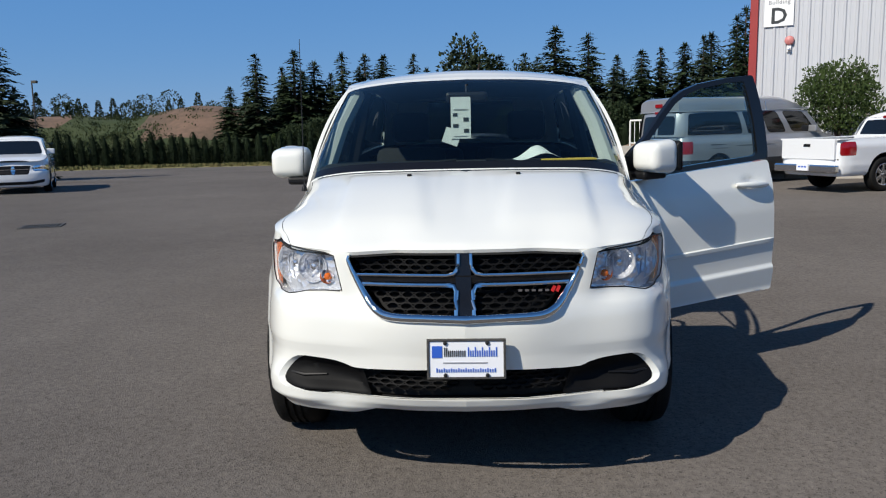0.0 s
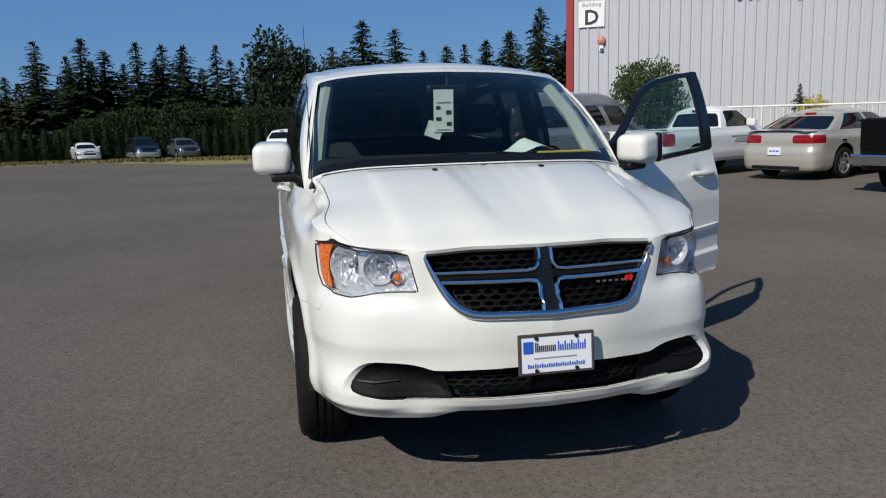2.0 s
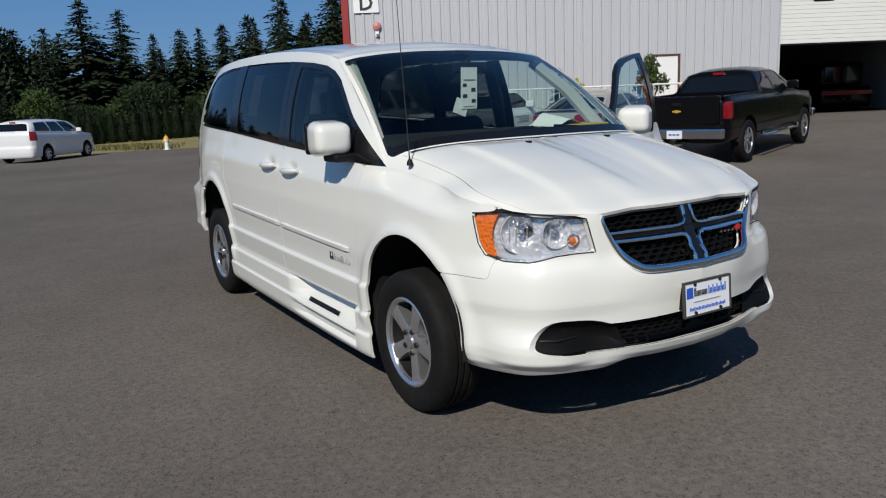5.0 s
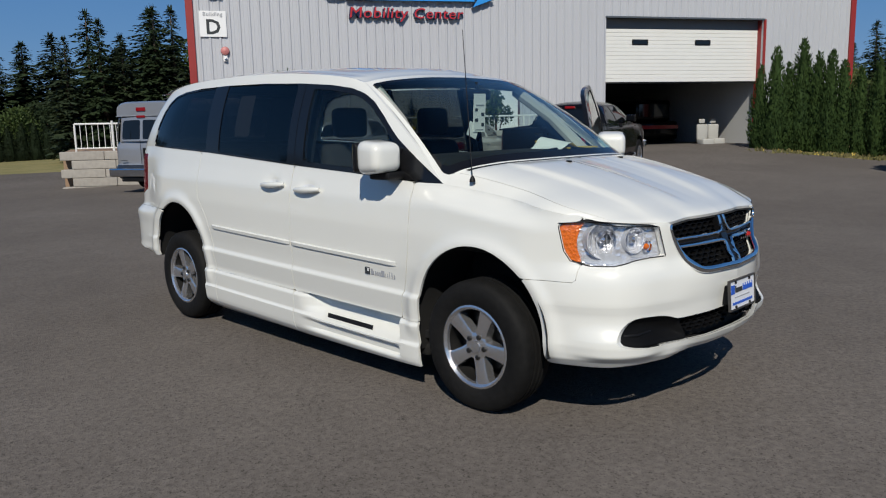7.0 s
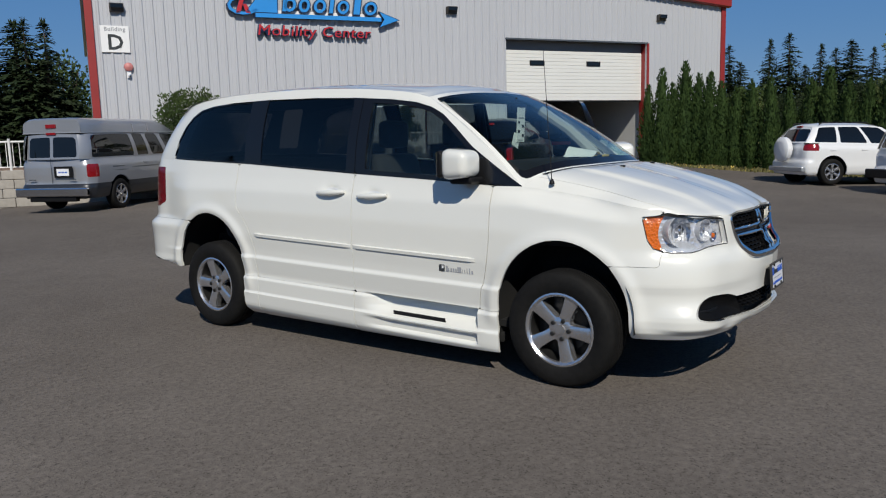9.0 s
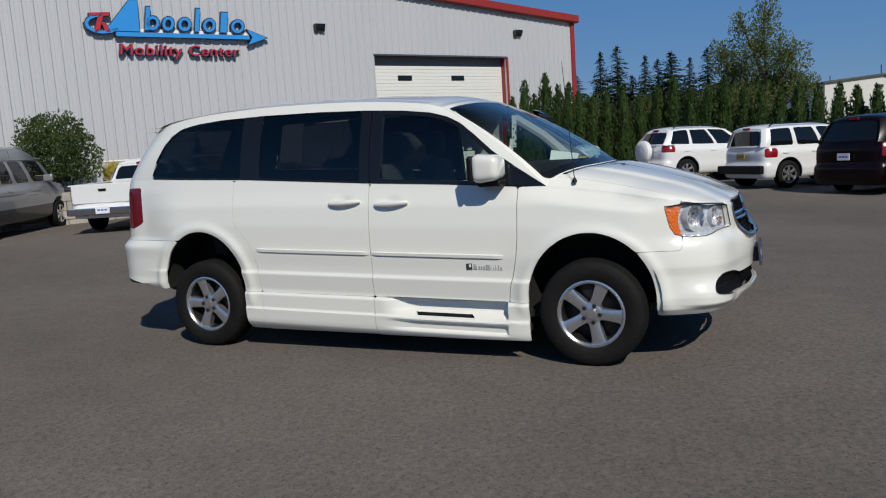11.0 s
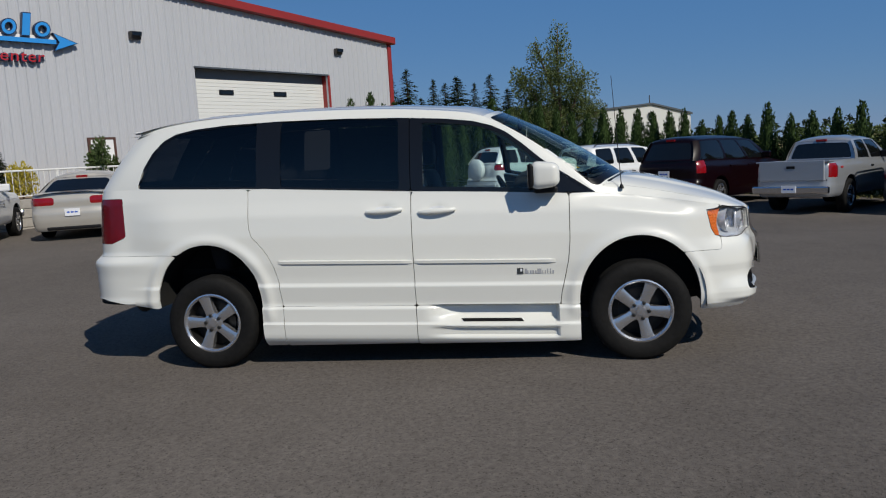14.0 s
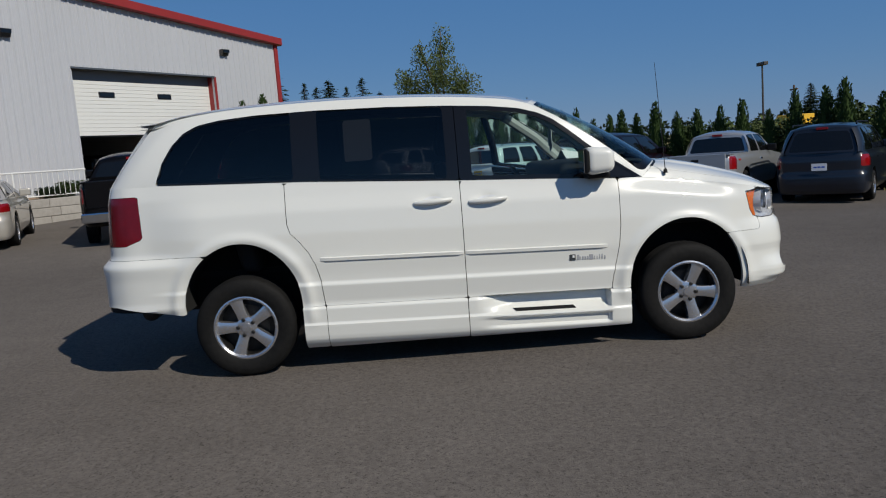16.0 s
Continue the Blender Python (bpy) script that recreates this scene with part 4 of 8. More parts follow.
FEND = np.where(VP > P_A - 0.25, FEND, -1.0)
SEAM1 = tab([(0.40, 0.540), (0.50, 0.526), (0.60, 0.500), (0.72, 0.474), (0.85, 0.460), (1.3, 0.451)], SZ)
SEAM3 = tab([(0.40, 2.514), (0.50, 2.522), (0.63, 2.533), (0.75, 2.562), (0.84, 2.605), (0.92, 2.665), (0.97, 2.712), (1.03, 2.728), (1.3, 2.731)], SZ)
G = 0.0025
TAIL = polygon_field(SY, SZ, [(3.735, 1.285), (3.725, 1.0), (3.85, 0.955), (4.2, 0.955), (4.2, 1.285)])
TAIL = np.where((SX < -0.70) & (SY > 3.4), TAIL, -1.0)
RBUMP = np.where(SY > 3.2, 0.858 - SZ, -1.0)
SKIRT = 0.449 + 0.0235 * (SY - 2.2)
BELOW = 0.464 + 0.17 * np.clip(SY - 3.5, 0, 0.45)
GATE = np.where(SY > 3.5, SX + 0.755, -1.0)
MIN = lambda *a: np.minimum.reduce(a)
inward = lambda v: (-np.sign(v[0]) if abs(v[0]) > 0.55 else 0.0, 0.0 if abs(v[0]) > 0.55 else (1.0 if v[1] < 1 else -1.0), 0.0)
def skin_part(name, field, mat, side=-1, parent=None, rim=0.014, label="", grid=None):
    v, f = clip_grid(SK if grid is None else grid, field)
    if rim:
        v, f = with_rim(v, f, rim, inward)
    if side > 0:
        v, f = mirrored(v, f)
    return mesh_part(name, v, f, mat, parent or van, label)
PANELS = {
    "front_fender": MIN(FEND, ARCH, TOP, SEAM1 - SY - G, -HL - G, np.where(SY < -0.3, SZ - 0.335, 1), np.where(SY > -0.1, SZ - SKIRT - 0.002, 1)),
    "front_door_skin": MIN(SY - SEAM1 - G, 1.545 - G - SY, TOP, SZ - SKIRT - 0.002),
    "sliding_door_skin": MIN(SY - 1.545 - G, SEAM3 - G - SY, TOP, SZ - SKIRT - 0.002),
    "quarter_panel": MIN(SY - SEAM3 - G, ARCH, TOP, -RBUMP - G, -TAIL - G, -GATE - G, SZ - SKIRT - 0.002),
    "rear_bumper_skin": MIN(RBUMP, ARCH, SZ - BELOW, SY - 3.2),
    "tailgate_skin": MIN(GATE - G, -RBUMP - G, TOP, -TAIL - G),
    "front_skirt": MIN(ARCH, SY - 0.40, 1.545 - G - SY, SKIRT - SZ, SZ - 0.150),
    "rear_skirt": MIN(SY - 1.545 - G, 2.512 - SY, SKIRT - SZ, SZ - 0.156),
    "skirt_end": MIN(SY - 2.516, ARCH, SKIRT - SZ, SZ - 0.160, 2.8 - SY),
}
for side in (-1, 1):
    for name, field in PANELS.items():
        if side > 0 and name == "front_door_skin":
            continue
        skin_part(name, field, M_WHITE, side)
    skin_part("front_bumper_skin", MIN(-FEND - G, ARCH, -HL - G, -GR - G, -LO - G, TOP, NOSE_BOTTOM, np.where(SY < 0.2, 1.0, -1)), M_WHITE, side, rim=0.03)
    skin_part("tail_light", MIN(TAIL, TOP), M_REDTAIL, side, label="dark red tail light")
# dark inner shell behind the gaps
inner = SK.copy()
nx = np.interp(VP, vp, vn[:, 0]); ny = np.interp(VP, vp, vn[:, 1])
INSET2 = 0.016
inner[..., 0] -= nx * INSET2; inner[..., 1] -= ny * INSET2
DOORHOLE = np.maximum(SEAM1 - SY, SY - 1.545)
for side in (-1, 1):
    field = MIN(TOP - 0.004, np.minimum(arch(SY, SZ, 0.0, 0.43, 0.414, 0.446), arch(SY, SZ, 3.07, 0.50, 0.405, 0.435)), -HL, -GR, -LO,
                np.where(SY < -0.4, SZ - 0.42, np.where(SY > 3.3, SZ - 0.5, SZ - 0.18)))
    if side > 0:
        field = np.minimum(field, np.where(SZ > 0.30, DOORHOLE, 1))
    skin_part("inner_shell", field, M_DARK, side, rim=0, grid=inner)

# ---- greenhouse, bonnet and roof of the minivan ----
def line_on_skin(p0, p1, n):
    q = np.linspace(p0, p1, n)
    return skin(q, z_top(q))
NW = 40
WB = curve_through([(0, 0.02, 1.268), (-0.30, 0.035, 1.266), (-0.60, 0.100, 1.256), (-0.79, 0.190, 1.224), tuple(skin(P_B, z_top(np.array(P_B))))], NW)
WT = curve_through([(0, 0.925, 1.788), (-0.35, 0.942, 1.780), (-0.61, 0.974, 1.757), (-0.740, 1.025, 1.732)], NW)
NS = 130
side_p = np.linspace(P_B, P_R, NS)
SB = skin(side_p, z_top(side_p))
def roof_edge(n):
    return curve_through([(-0.740, 1.025, 1.732), (-0.747, 1.20, 1.772), (-0.75, 1.60, 1.814), (-0.753, 2.1, 1.838), (-0.75, 2.6, 1.843), (-0.74, 3.1, 1.830), (-0.715, 3.42, 1.803), (-0.67, 3.61, 1.768)], n)
ST = roof_edge(NS)
RB = skin(np.linspace(P_R, vp[-1], 24), z_top(np.linspace(P_R, vp[-1], 24)))
RT = curve_through([(-0.67, 3.61, 1.768), (-0.45, 3.72, 1.775), (0, 3.78, 1.782)], 24)
NV = 36
def ruled(b, t, bow, axis):
    v = np.linspace(0, 1, NV)[None, :, None]
    g = b[:, None] * (1 - v) + t[:, None] * v
    return g + np.array(axis, float)[None, None] * bow * (4 * v * (1 - v))
WS = ruled(WB, WT, 0.035, (0, -0.5, 0.85))
SG = ruled(SB, ST, 0.028, (-1, 0, 0.1))
SG = SG + np.array([0, -0.5, 0.85])[None, None] * 0.035 * (4 * np.linspace(0, 1, NV) * (1 - np.linspace(0, 1, NV)))[None, :, None] * smoothstep(0.07, 0.0, np.linspace(0, 1, NS))[:, None, None]
RG = ruled(RB, RT, 0.012, (0, 1, 0.3))
v01 = np.linspace(0, 1, NV)[None]
s01 = np.linspace(0, 1, NW)[:, None]
def screen_field(side_gap, foot, head, r=0.05):
    """The windscreen's outline, above 0 inside, with rounded lower corners."""
    a, b = (1 - side_gap - s01) * 0.9 + 0 * v01, (v01 - foot) * 0.9 + 0 * s01
    corner_ = r - np.hypot(np.maximum(r - a, 0), np.maximum(r - b, 0))
    return MIN(a, b, corner_, (head - v01) * 0.9 + 0 * s01)
WSF = screen_field(0.030, 0.02, 0.957)
# outline of the side glass
WIN_TOP = [(0.20, 1.120), (0.26, 1.156), (0.45, 1.285), (0.63, 1.41), (0.76, 1.525), (0.87, 1.612), (0.97, 1.662), (1.10, 1.700), (1.30, 1.728), (1.60, 1.752), (2.0, 1.771), (2.5, 1.782), (2.9, 1.779), (3.15, 1.763), (3.30, 1.738), (3.40, 1.69), (3.48, 1.61), (3.55, 1.50), (3.61, 1.34)]
WIN_BOT = [(0.26, 1.154), (0.5, 1.174), (1.0, 1.208), (1.55, 1.238), (2.6, 1.307), (3.6, 1.352)]
gy, gz = SG[..., 1], SG[..., 2]
DLO = MIN(np.minimum.reduce([polygon_field(gy, gz, WIN_TOP + WIN_BOT[::-1])]), gy - 0.20)
SEAMTOP = 1.545
def inset_poly(d):
    return polygon_field(gy, gz, WIN_TOP + WIN_BOT[::-1]) - d
DIV = 0.60
PANES = {
    "quarter_light": MIN(inset_poly(0.016), DIV - 0.02 - gy, gy - 0.33),
    "front_door_glass": MIN(inset_poly(0.030), 1.455 - gy, gy - DIV - 0.012),
    "sliding_door_glass": MIN(inset_poly(0.014), gy - 1.625, 2.485 - gy),
    "rear_quarter_glass": MIN(inset_poly(0.014), gy - 2.665),
}
DOORFRAME = MIN(DLO, 1.545 - G - gy)
FIXFRAME = MIN(DLO, gy - 1.545 - G)
holes = np.maximum.reduce(list(PANES.values()))
def grid_part(name, grid, field, mat, side, parent=None, rim=0.0, label="", shift=0.0):
    v, f = clip_grid(grid, field)
    if rim:
        v, f = with_rim(v, f, rim, inward)
    v = np.array(v, float).reshape(-1, 3)
    if shift:
        v[:, 0] += shift
    if side > 0:
        v, f = mirrored(v, f)
    return mesh_part(name, v, f, mat, parent or van, label)
PANE_MATS = {"quarter_light": M_GLOSSBLACK, "front_door_glass": M_GLASSDOOR, "sliding_door_glass": M_PRIVACY, "rear_quarter_glass": M_PRIVACY}
for side in (-1, 1):
    grid_part("body_pillar", SG, MIN(-DLO - 0.001, 9 + 0 * gy), M_WHITE, side, rim=0.02)
    grid_part("window_frame", SG, MIN(FIXFRAME, -holes), M_GLOSSBLACK, side, rim=0.012, label="black window surround")
    for name in ("sliding_door_glass", "rear_quarter_glass"):
        pane = grid_part(name, SG, PANES[name] + 0.004, PANE_MATS[name], side, shift=0.005)
    grid_part("windscreen_pillar", WS, MIN(-WSF - 0.001, 9 + 0 * s01 * v01), M_WHITE, side, rim=0.0)
    rgf = MIN((np.linspace(0, 1, 24)[:, None] - 0.42) * 0.7 + 0 * v01, (0.93 - v01) * 0.5 + 0 * np.linspace(0, 1, 24)[:, None], (v01 - 0.08) * 0.5 + 0 * np.linspace(0, 1, 24)[:, None])
    grid_part("rear_pillar", RG, -rgf, M_WHITE, side)
    grid_part("rear_glass", RG, rgf, M_PRIVACY, side)
grid_part("window_paper", SG, MIN(gy - 2.12, 2.31 - gy, gz - 1.42, 1.70 - gz), M_PAPER, -1, shift=0.02, label="paper notice behind the tinted glass")
# one windscreen with its black border
full = np.concatenate([WS[::-1], (WS * np.array([-1, 1, 1]))[1:]], 0)
ffield = np.concatenate([WSF[::-1], WSF[1:]], 0)
CLEARF = screen_field(0.048, 0.075, 0.93)
clear = np.concatenate([CLEARF[::-1], CLEARF[1:]], 0)
grid_part("windscreen_border", full, MIN(ffield, -clear), M_GLOSSBLACK, -1, label="black ceramic windscreen border")
screen = grid_part("windscreen", full, clear, M_GLASS, -1, label="clear green-tinted windscreen")
screen.visible_shadow = False
# bonnet
hood_front = line_on_skin(0, P_A, 44)
hood_side = line_on_skin(P_A, P_B, 50)
hood_mid = curve_through([tuple(hood_front[0]), (0, -0.80, 1.032), (0, -0.62, 1.095), (0, -0.35, 1.180), (0, -0.05, 1.256), (0, 0.015, 1.268)], 50)
hood_rear = WB[np.linspace(0, NW - 1, 44).round().astype(int)] + np.array([0, -0.004, 0.002])
hood_rear[0], hood_rear[-1] = hood_mid[-1], hood_side[-1]
hood_mid[0] = hood_front[0]
HD = coons(hood_front, hood_rear, hood_mid, hood_side)
hs, ht = np.linspace(0, 1, 44)[:, None], np.linspace(0, 1, 50)[None]
bulge = 0.024 * np.sin(np.pi * np.clip(hs * 1.02, 0, 1)) ** 1.0 * np.sin(np.pi * ht) ** 0.7
hx = -HD[..., 0]
fade = smoothstep(0.06, 0.30, ht) * smoothstep(1.0, 0.85, ht)
crease = 0.012 * smoothstep(0.60, 0.555, hx + 0.05 * (1 - ht)) - 0.009 * smoothstep(0.17, 0.09, hx - 0.09 * ht)
HD[..., 2] += bulge * 0.9 + crease * fade
SEAMH = (0.90 - hs) * 0.8 + 0 * ht
HOODF = MIN(SEAMH - 0.0025, (ht - 0.005) * 0.9 + 0 * hs)
down = lambda v: (0, 0.35, -1.0) if v[1] < -0.5 else (0, 0, -1.0)
hv = np.concatenate([HD[::-1], (HD * np.array([-1, 1, 1]))[1:]], 0)
hf = np.concatenate([HOODF[::-1], HOODF[1:]], 0)
v, f = clip_grid(hv, hf)
v, f = with_rim(v, [tuple(q) for q in f], 0.02, down)
mesh_part("bonnet", v, f, M_WHITE, van)
for side in (-1, 1):
    v, f = clip_grid(HD, MIN(-SEAMH - 0.0025, 9 + 0 * hs * ht), flip=True)
    if side > 0:
        v, f = mirrored(v, f)
    mesh_part("fender_top", v, f, M_WHITE, van)
dk = HD - np.array([0, 0, 0.018])
v, f = clip_grid(np.concatenate([dk[::-1], (dk * np.array([-1, 1, 1]))[1:]], 0), np.ones((87, 50)))
mesh_part("bonnet_frame", v, f, M_DARK, van)
# roof
NR = 60
rt, rs = np.linspace(0, 1, NR)[:, None], np.linspace(0, 1, 26)[None]
edge = roof_edge(NR)
yf = np.interp(rs[0], np.linspace(0, 1, NW), WT[:, 1])
yr = np.interp(rs[0][::-1], np.linspace(0, 1, 24), RT[:, 1])[::-1]
ry = (1 - rt) * yf[None] + rt * yr[None]
rx = -np.interp(rt, np.linspace(0, 1, NR), -edge[:, 0]) * rs
ez = np.interp(ry, edge[:, 1], edge[:, 2])
cz = tab([(0.9, 1.787), (1.15, 1.842), (1.6, 1.878), (2.1, 1.897), (2.6, 1.902), (3.1, 1.890), (3.45, 1.852), (3.78, 1.782)], ry)
fz = np.interp(rs[0], np.linspace(0, 1, NW), WT[:, 2])[None]
rz = cz - (cz - ez) * rs ** (2.6 - 0.7 * smoothstep(0.45, 0.0, rt))
rz = np.where(rt < 0.02, fz + 0 * rz, rz)
channel = -0.010 * np.exp(-((rs * 0.75 - 0.668) / 0.012) ** 2) * smoothstep(0.03, 0.08, rt) * smoothstep(0.98, 0.9, rt)
RO = np.stack([rx, ry, rz + channel], -1)
v, f = clip_grid(np.concatenate([RO[:, ::-1], (RO * np.array([-1, 1, 1]))[:, 1:]], 1), np.ones((NR, 51)))
mesh_part("roof", v, [tuple(q) for q in f], M_WHITE, van)
v2 = np.array(v) - np.array([0, 0, 0.03])
mesh_part("headliner", v2, [tuple(reversed(q)) for q in f], M_LINER, van, "pale grey headlining")
part("roof_spoiler", boxes(bmesh.new(), (-0.50, 0.50, 3.60, 3.775, 1.768, 1.790), bevel=0.010), M_WHITE, van)

# ---- fittings of the minivan ----
def nose(q, z, depth=0.0):
    """A place on the nose: q is arc length from the middle, below 0 on the passenger side; depth goes inward."""
    a = skin(abs(q), z)
    nx, ny = np.interp(abs(q), vp, vn[:, 0]), np.interp(abs(q), vp, vn[:, 1])
    return Vector((math.copysign(1, q) * -(a[0] - nx * depth) if q else 0.0, a[1] - ny * depth, z)) if q > 0 else Vector((a[0] - nx * depth, a[1] - ny * depth, z))
def flip_side(side, p):
    return p if side < 0 else Vector((-p[0], p[1], p[2]))

# wheels
for side in (-1, 1):
    for y in (0.0, 3.078):
        wheel(van, side * 0.838, y, 0.345, 0.225, 0.213, side).rotation_euler.x = radians(20 if y else -13)
    for yc, zc, r in ((0.0, 0.43, 0.44), (3.07, 0.50, 0.428)):
        # liner of the arch
        vs, fs = [], []
        n = 26
        for k in range(n + 1):
            a = math.pi * (k / n)
            for x in (0.915, 0.55):
                vs.append((side * x, yc + r * math.cos(a), max(zc + r * math.sin(a), 0)))
        low = 0.24 if yc < 1 else 0.46
        vs = [(side * 0.915, yc + r, low), (side * 0.55, yc + r, low)] + vs + [(side * 0.915, yc - r, 0.36), (side * 0.55, yc - r, 0.36)]
        for k in range(len(vs) // 2 - 1):
            fs.append((2 * k, 2 * k + 1, 2 * k + 3, 2 * k + 2))
        base = len(vs)
        vs += [(side * 0.55, yc + r, 0.24), (side * 0.55, yc - r, 0.24)]
        fs.append([2 * k + 1 for k in range(base // 2)])
        mesh_part("wheel_arch_liner", vs, fs, M_DARK, van)
# floor pan and drive parts below
part("floor_pan", boxes(bmesh.new(), (-0.86, 0.86, 0.42, 2.62, 0.19, 0.26), (-0.52, 0.52, -0.30, 0.45, 0.24, 0.42), (-0.52, 0.52, 2.6, 3.6, 0.42, 0.58), bevel=0.02), M_DARK, van)
for y0, z0 in ((3.04, 0.30), (-0.04, 0.26)):
    part("axle", boxes(bmesh.new(), (-0.75, 0.75, y0, y0 + 0.08, z0, z0 + 0.07)), M_ALLOYDARK, van)
tube("silencer", [(-0.46, 3.88, 0.415), (-0.44, 3.88, 0.415), (0.42, 3.88, 0.415), (0.44, 3.88, 0.415)], [0.03, 0.065, 0.065, 0.03], M_ALLOYDARK, van, sides=14)
tube("exhaust_pipe", [(0.44, 3.88, 0.43), (0.50, 3.90, 0.44), (0.52, 3.98, 0.44)], 0.028, M_TRIM, van)

# unseen block added in the engine bay to stop sun leaking through panel gaps
part("engine_bay_blocker", boxes(bmesh.new(), (-0.60, 0.60, -0.72, 0.34, 0.40, 0.90), bevel=0.06), M_DARK, van)
# unseen boxes added under the bonnet seams to keep sun off the ground
for x0, x1 in ((-0.86, -0.61), (0.61, 0.86)):
    part("wing_seam_blocker", boxes(bmesh.new(), (x0, x1, -0.46, 0.46, 0.82, 0.90), bevel=0.02), M_DARK, van)

# boxes added behind the bumper to block sun passing through the lower intake
part("intake_light_blocker", boxes(bmesh.new(), (-0.34, 0.34, -0.860, -0.70, 0.385, 0.420), (-0.58, 0.58, -0.755, -0.70, 0.385, 0.420)), M_DARK, van)

# grille
def honeycomb(poly, cw, ch, depth, z0, label, parent):
    q = np.array(poly, float)
    zmin, zmax = q[:, 1].min(), q[:, 1].max()
    qmax = q[:, 0].max()
    rows = int((zmax - zmin) / (ch * 0.78)) + 2
    for sgn in (-1, 1):
        vs, fs = [], []
        for r in range(rows):
            z = zmin + r * ch * 0.78
            for c in range(int(qmax / cw) + 2):
                x = c * cw + (cw / 2 if r % 2 else 0.0)
                if x < 0.052:
                    continue
                d = polygon_field(np.array([x]), np.array([z]), poly)[0]
                if d < 0.012:
                    continue
                o, i = [], []
                for a, b in ((-0.5, 0.0), (-0.28, 0.5), (0.28, 0.5), (0.5, 0.0), (0.28, -0.5), (-0.28, -0.5)):
                    o.append((x + a * cw * 1.02, z + b * ch * 1.02))
                    i.append((x + a * cw * 0.86, z + b * ch * 0.74))
                base = len(vs)
                for px, pz in o:
                    vs.append(nose(sgn * max(px, 0.001), pz, depth))
                for px, pz in i:
                    vs.append(nose(sgn * max(px, 0.001), pz, depth))
                for px, pz in i:
                    vs.append(nose(sgn * max(px, 0.001), pz, depth + 0.022))
                for k in range(6):
                    k2 = (k + 1) % 6
                    fs.append((base + k, base + k2, base + 6 + k2, base + 6 + k))
                    fs.append((base + 6 + k, base + 6 + k2, base + 12 + k2, base + 12 + k))
        mesh_part("grille_mesh", vs, fs, M_MATTBLACK, parent, label, smooth=False)
grille = new("grille"); grille.parent = van; grille["label"] = "black honeycomb grille with chrome crossbars"
honeycomb(GR_POLY, 0.060, 0.026, 0.030, 0, "", grille)
def nose_panel(name, poly, depth, mat, parent, rim=0.0):
    fld = polygon_field(VP, VV, poly)
    g = SK.copy()
    g[..., 0] -= nx * depth; g[..., 1] -= ny * depth
    g = np.concatenate([g[::-1], (g * np.array([-1, 1, 1]))[1:]], 0)
    fl = np.concatenate([fld[::-1], fld[1:]], 0)
    v, f = clip_grid(g, fl)
    return mesh_part(name, v, [tuple(q) for q in f], mat, parent)
nose_panel("grille_back", [(a, b + (0.006 if b > 0.9 else -0.006)) for a, b in GR_POLY], 0.065, M_DARK, grille)
outline = [nose(a, b, -0.003) for a, b in rounded_ring([(0.0005, 0.751)] + GR_POLY[:0:-1][1:] [0:0] + [(0.15, 0.755), (0.292, 0.759), (0.352, 0.780), (0.403, 0.822), (0.452, 0.893), (0.486, 0.965), (0.482, 0.985)], 40)]
left_half = [Vector((-p.x, p.y, p.z)) for p in outline]
ring = left_half[::-1] + outline[1:]
tube("grille_surround", ring, [0.007 + 0.011 * min(1, 6 * min(i, len(ring) - 1 - i) / len(ring)) for i in range(len(ring))], M_CHROME, grille, "bright chrome grille surround", sides=10)
vs, fs = [], []
ZC = 0.893
for sgn in (-1, 1):
    for up in (-1, 1):
        end = 0.466 if up > 0 else 0.446
        pts = [nose(sgn * end, ZC + up * 0.018, 0.004)]
        pts += [nose(sgn * x, ZC + up * 0.018, -0.002) for x in (0.36, 0.24, 0.14, 0.075)]
        pts += [nose(sgn * 0.048, ZC + up * 0.023, -0.004), nose(sgn * 0.036, ZC + up * 0.040, -0.004)]
        top = 0.990 if up > 0 else 0.757
        pts += [nose(sgn * (0.031 if up > 0 else 0.035), ZC + up * (0.040 + (abs(top - ZC) - 0.04) * t), -0.002) for t in (0.35, 0.7, 1.0)]
        v, f = tube_data(pts, 0.0075 if up > 0 else 0.0095, 8)
        mesh_part("crossbar_edge", v, f, M_CHROME, grille, "chrome crossbar edging")
bar = [nose(q, ZC, 0.006) for q in np.linspace(-0.455, 0.455, 41) if abs(q) > 1e-4]
def ribbon(pts, w, up, thick, mat, name, parent):
    vs, fs = [], []
    for p in pts:
        for a in (-w, w):
            vs.append(Vector(p) + Vector(up) * a)
        for a in (-w, w):
            vs.append(Vector(p) + Vector(up) * a + Vector((0, thick, 0)))
    for i in range(len(pts) - 1):
        b, c = i * 4, i * 4 + 4
        fs += [(b, b + 1, c + 1, c), (b + 2, c + 2, c + 3, b + 3), (b, c, c + 2, b + 2), (b + 1, b + 3, c + 3, c + 1)]
    return mesh_part(name, vs, fs, mat, parent)
ribbon(bar, 0.016, (0, 0, 1), 0.03, M_GLOSSBLACK, "crossbar", grille)
ribbon([nose(0.0005, z, 0.004) for z in np.linspace(0.758, 0.992, 9)], 0.030, (1, 0, 0), 0.03, M_GLOSSBLACK, "upright_bar", grille)
for k in range(5):
    part("badge_bar", box(0.207 + k * 0.026, 0.222 + k * 0.026, -0.004, 0.004, -0.0045, 0.0045), M_CHROME, grille).matrix_local = Matrix.Translation((0, nose(0.27, 0.848, 0.006).y, 0.848))
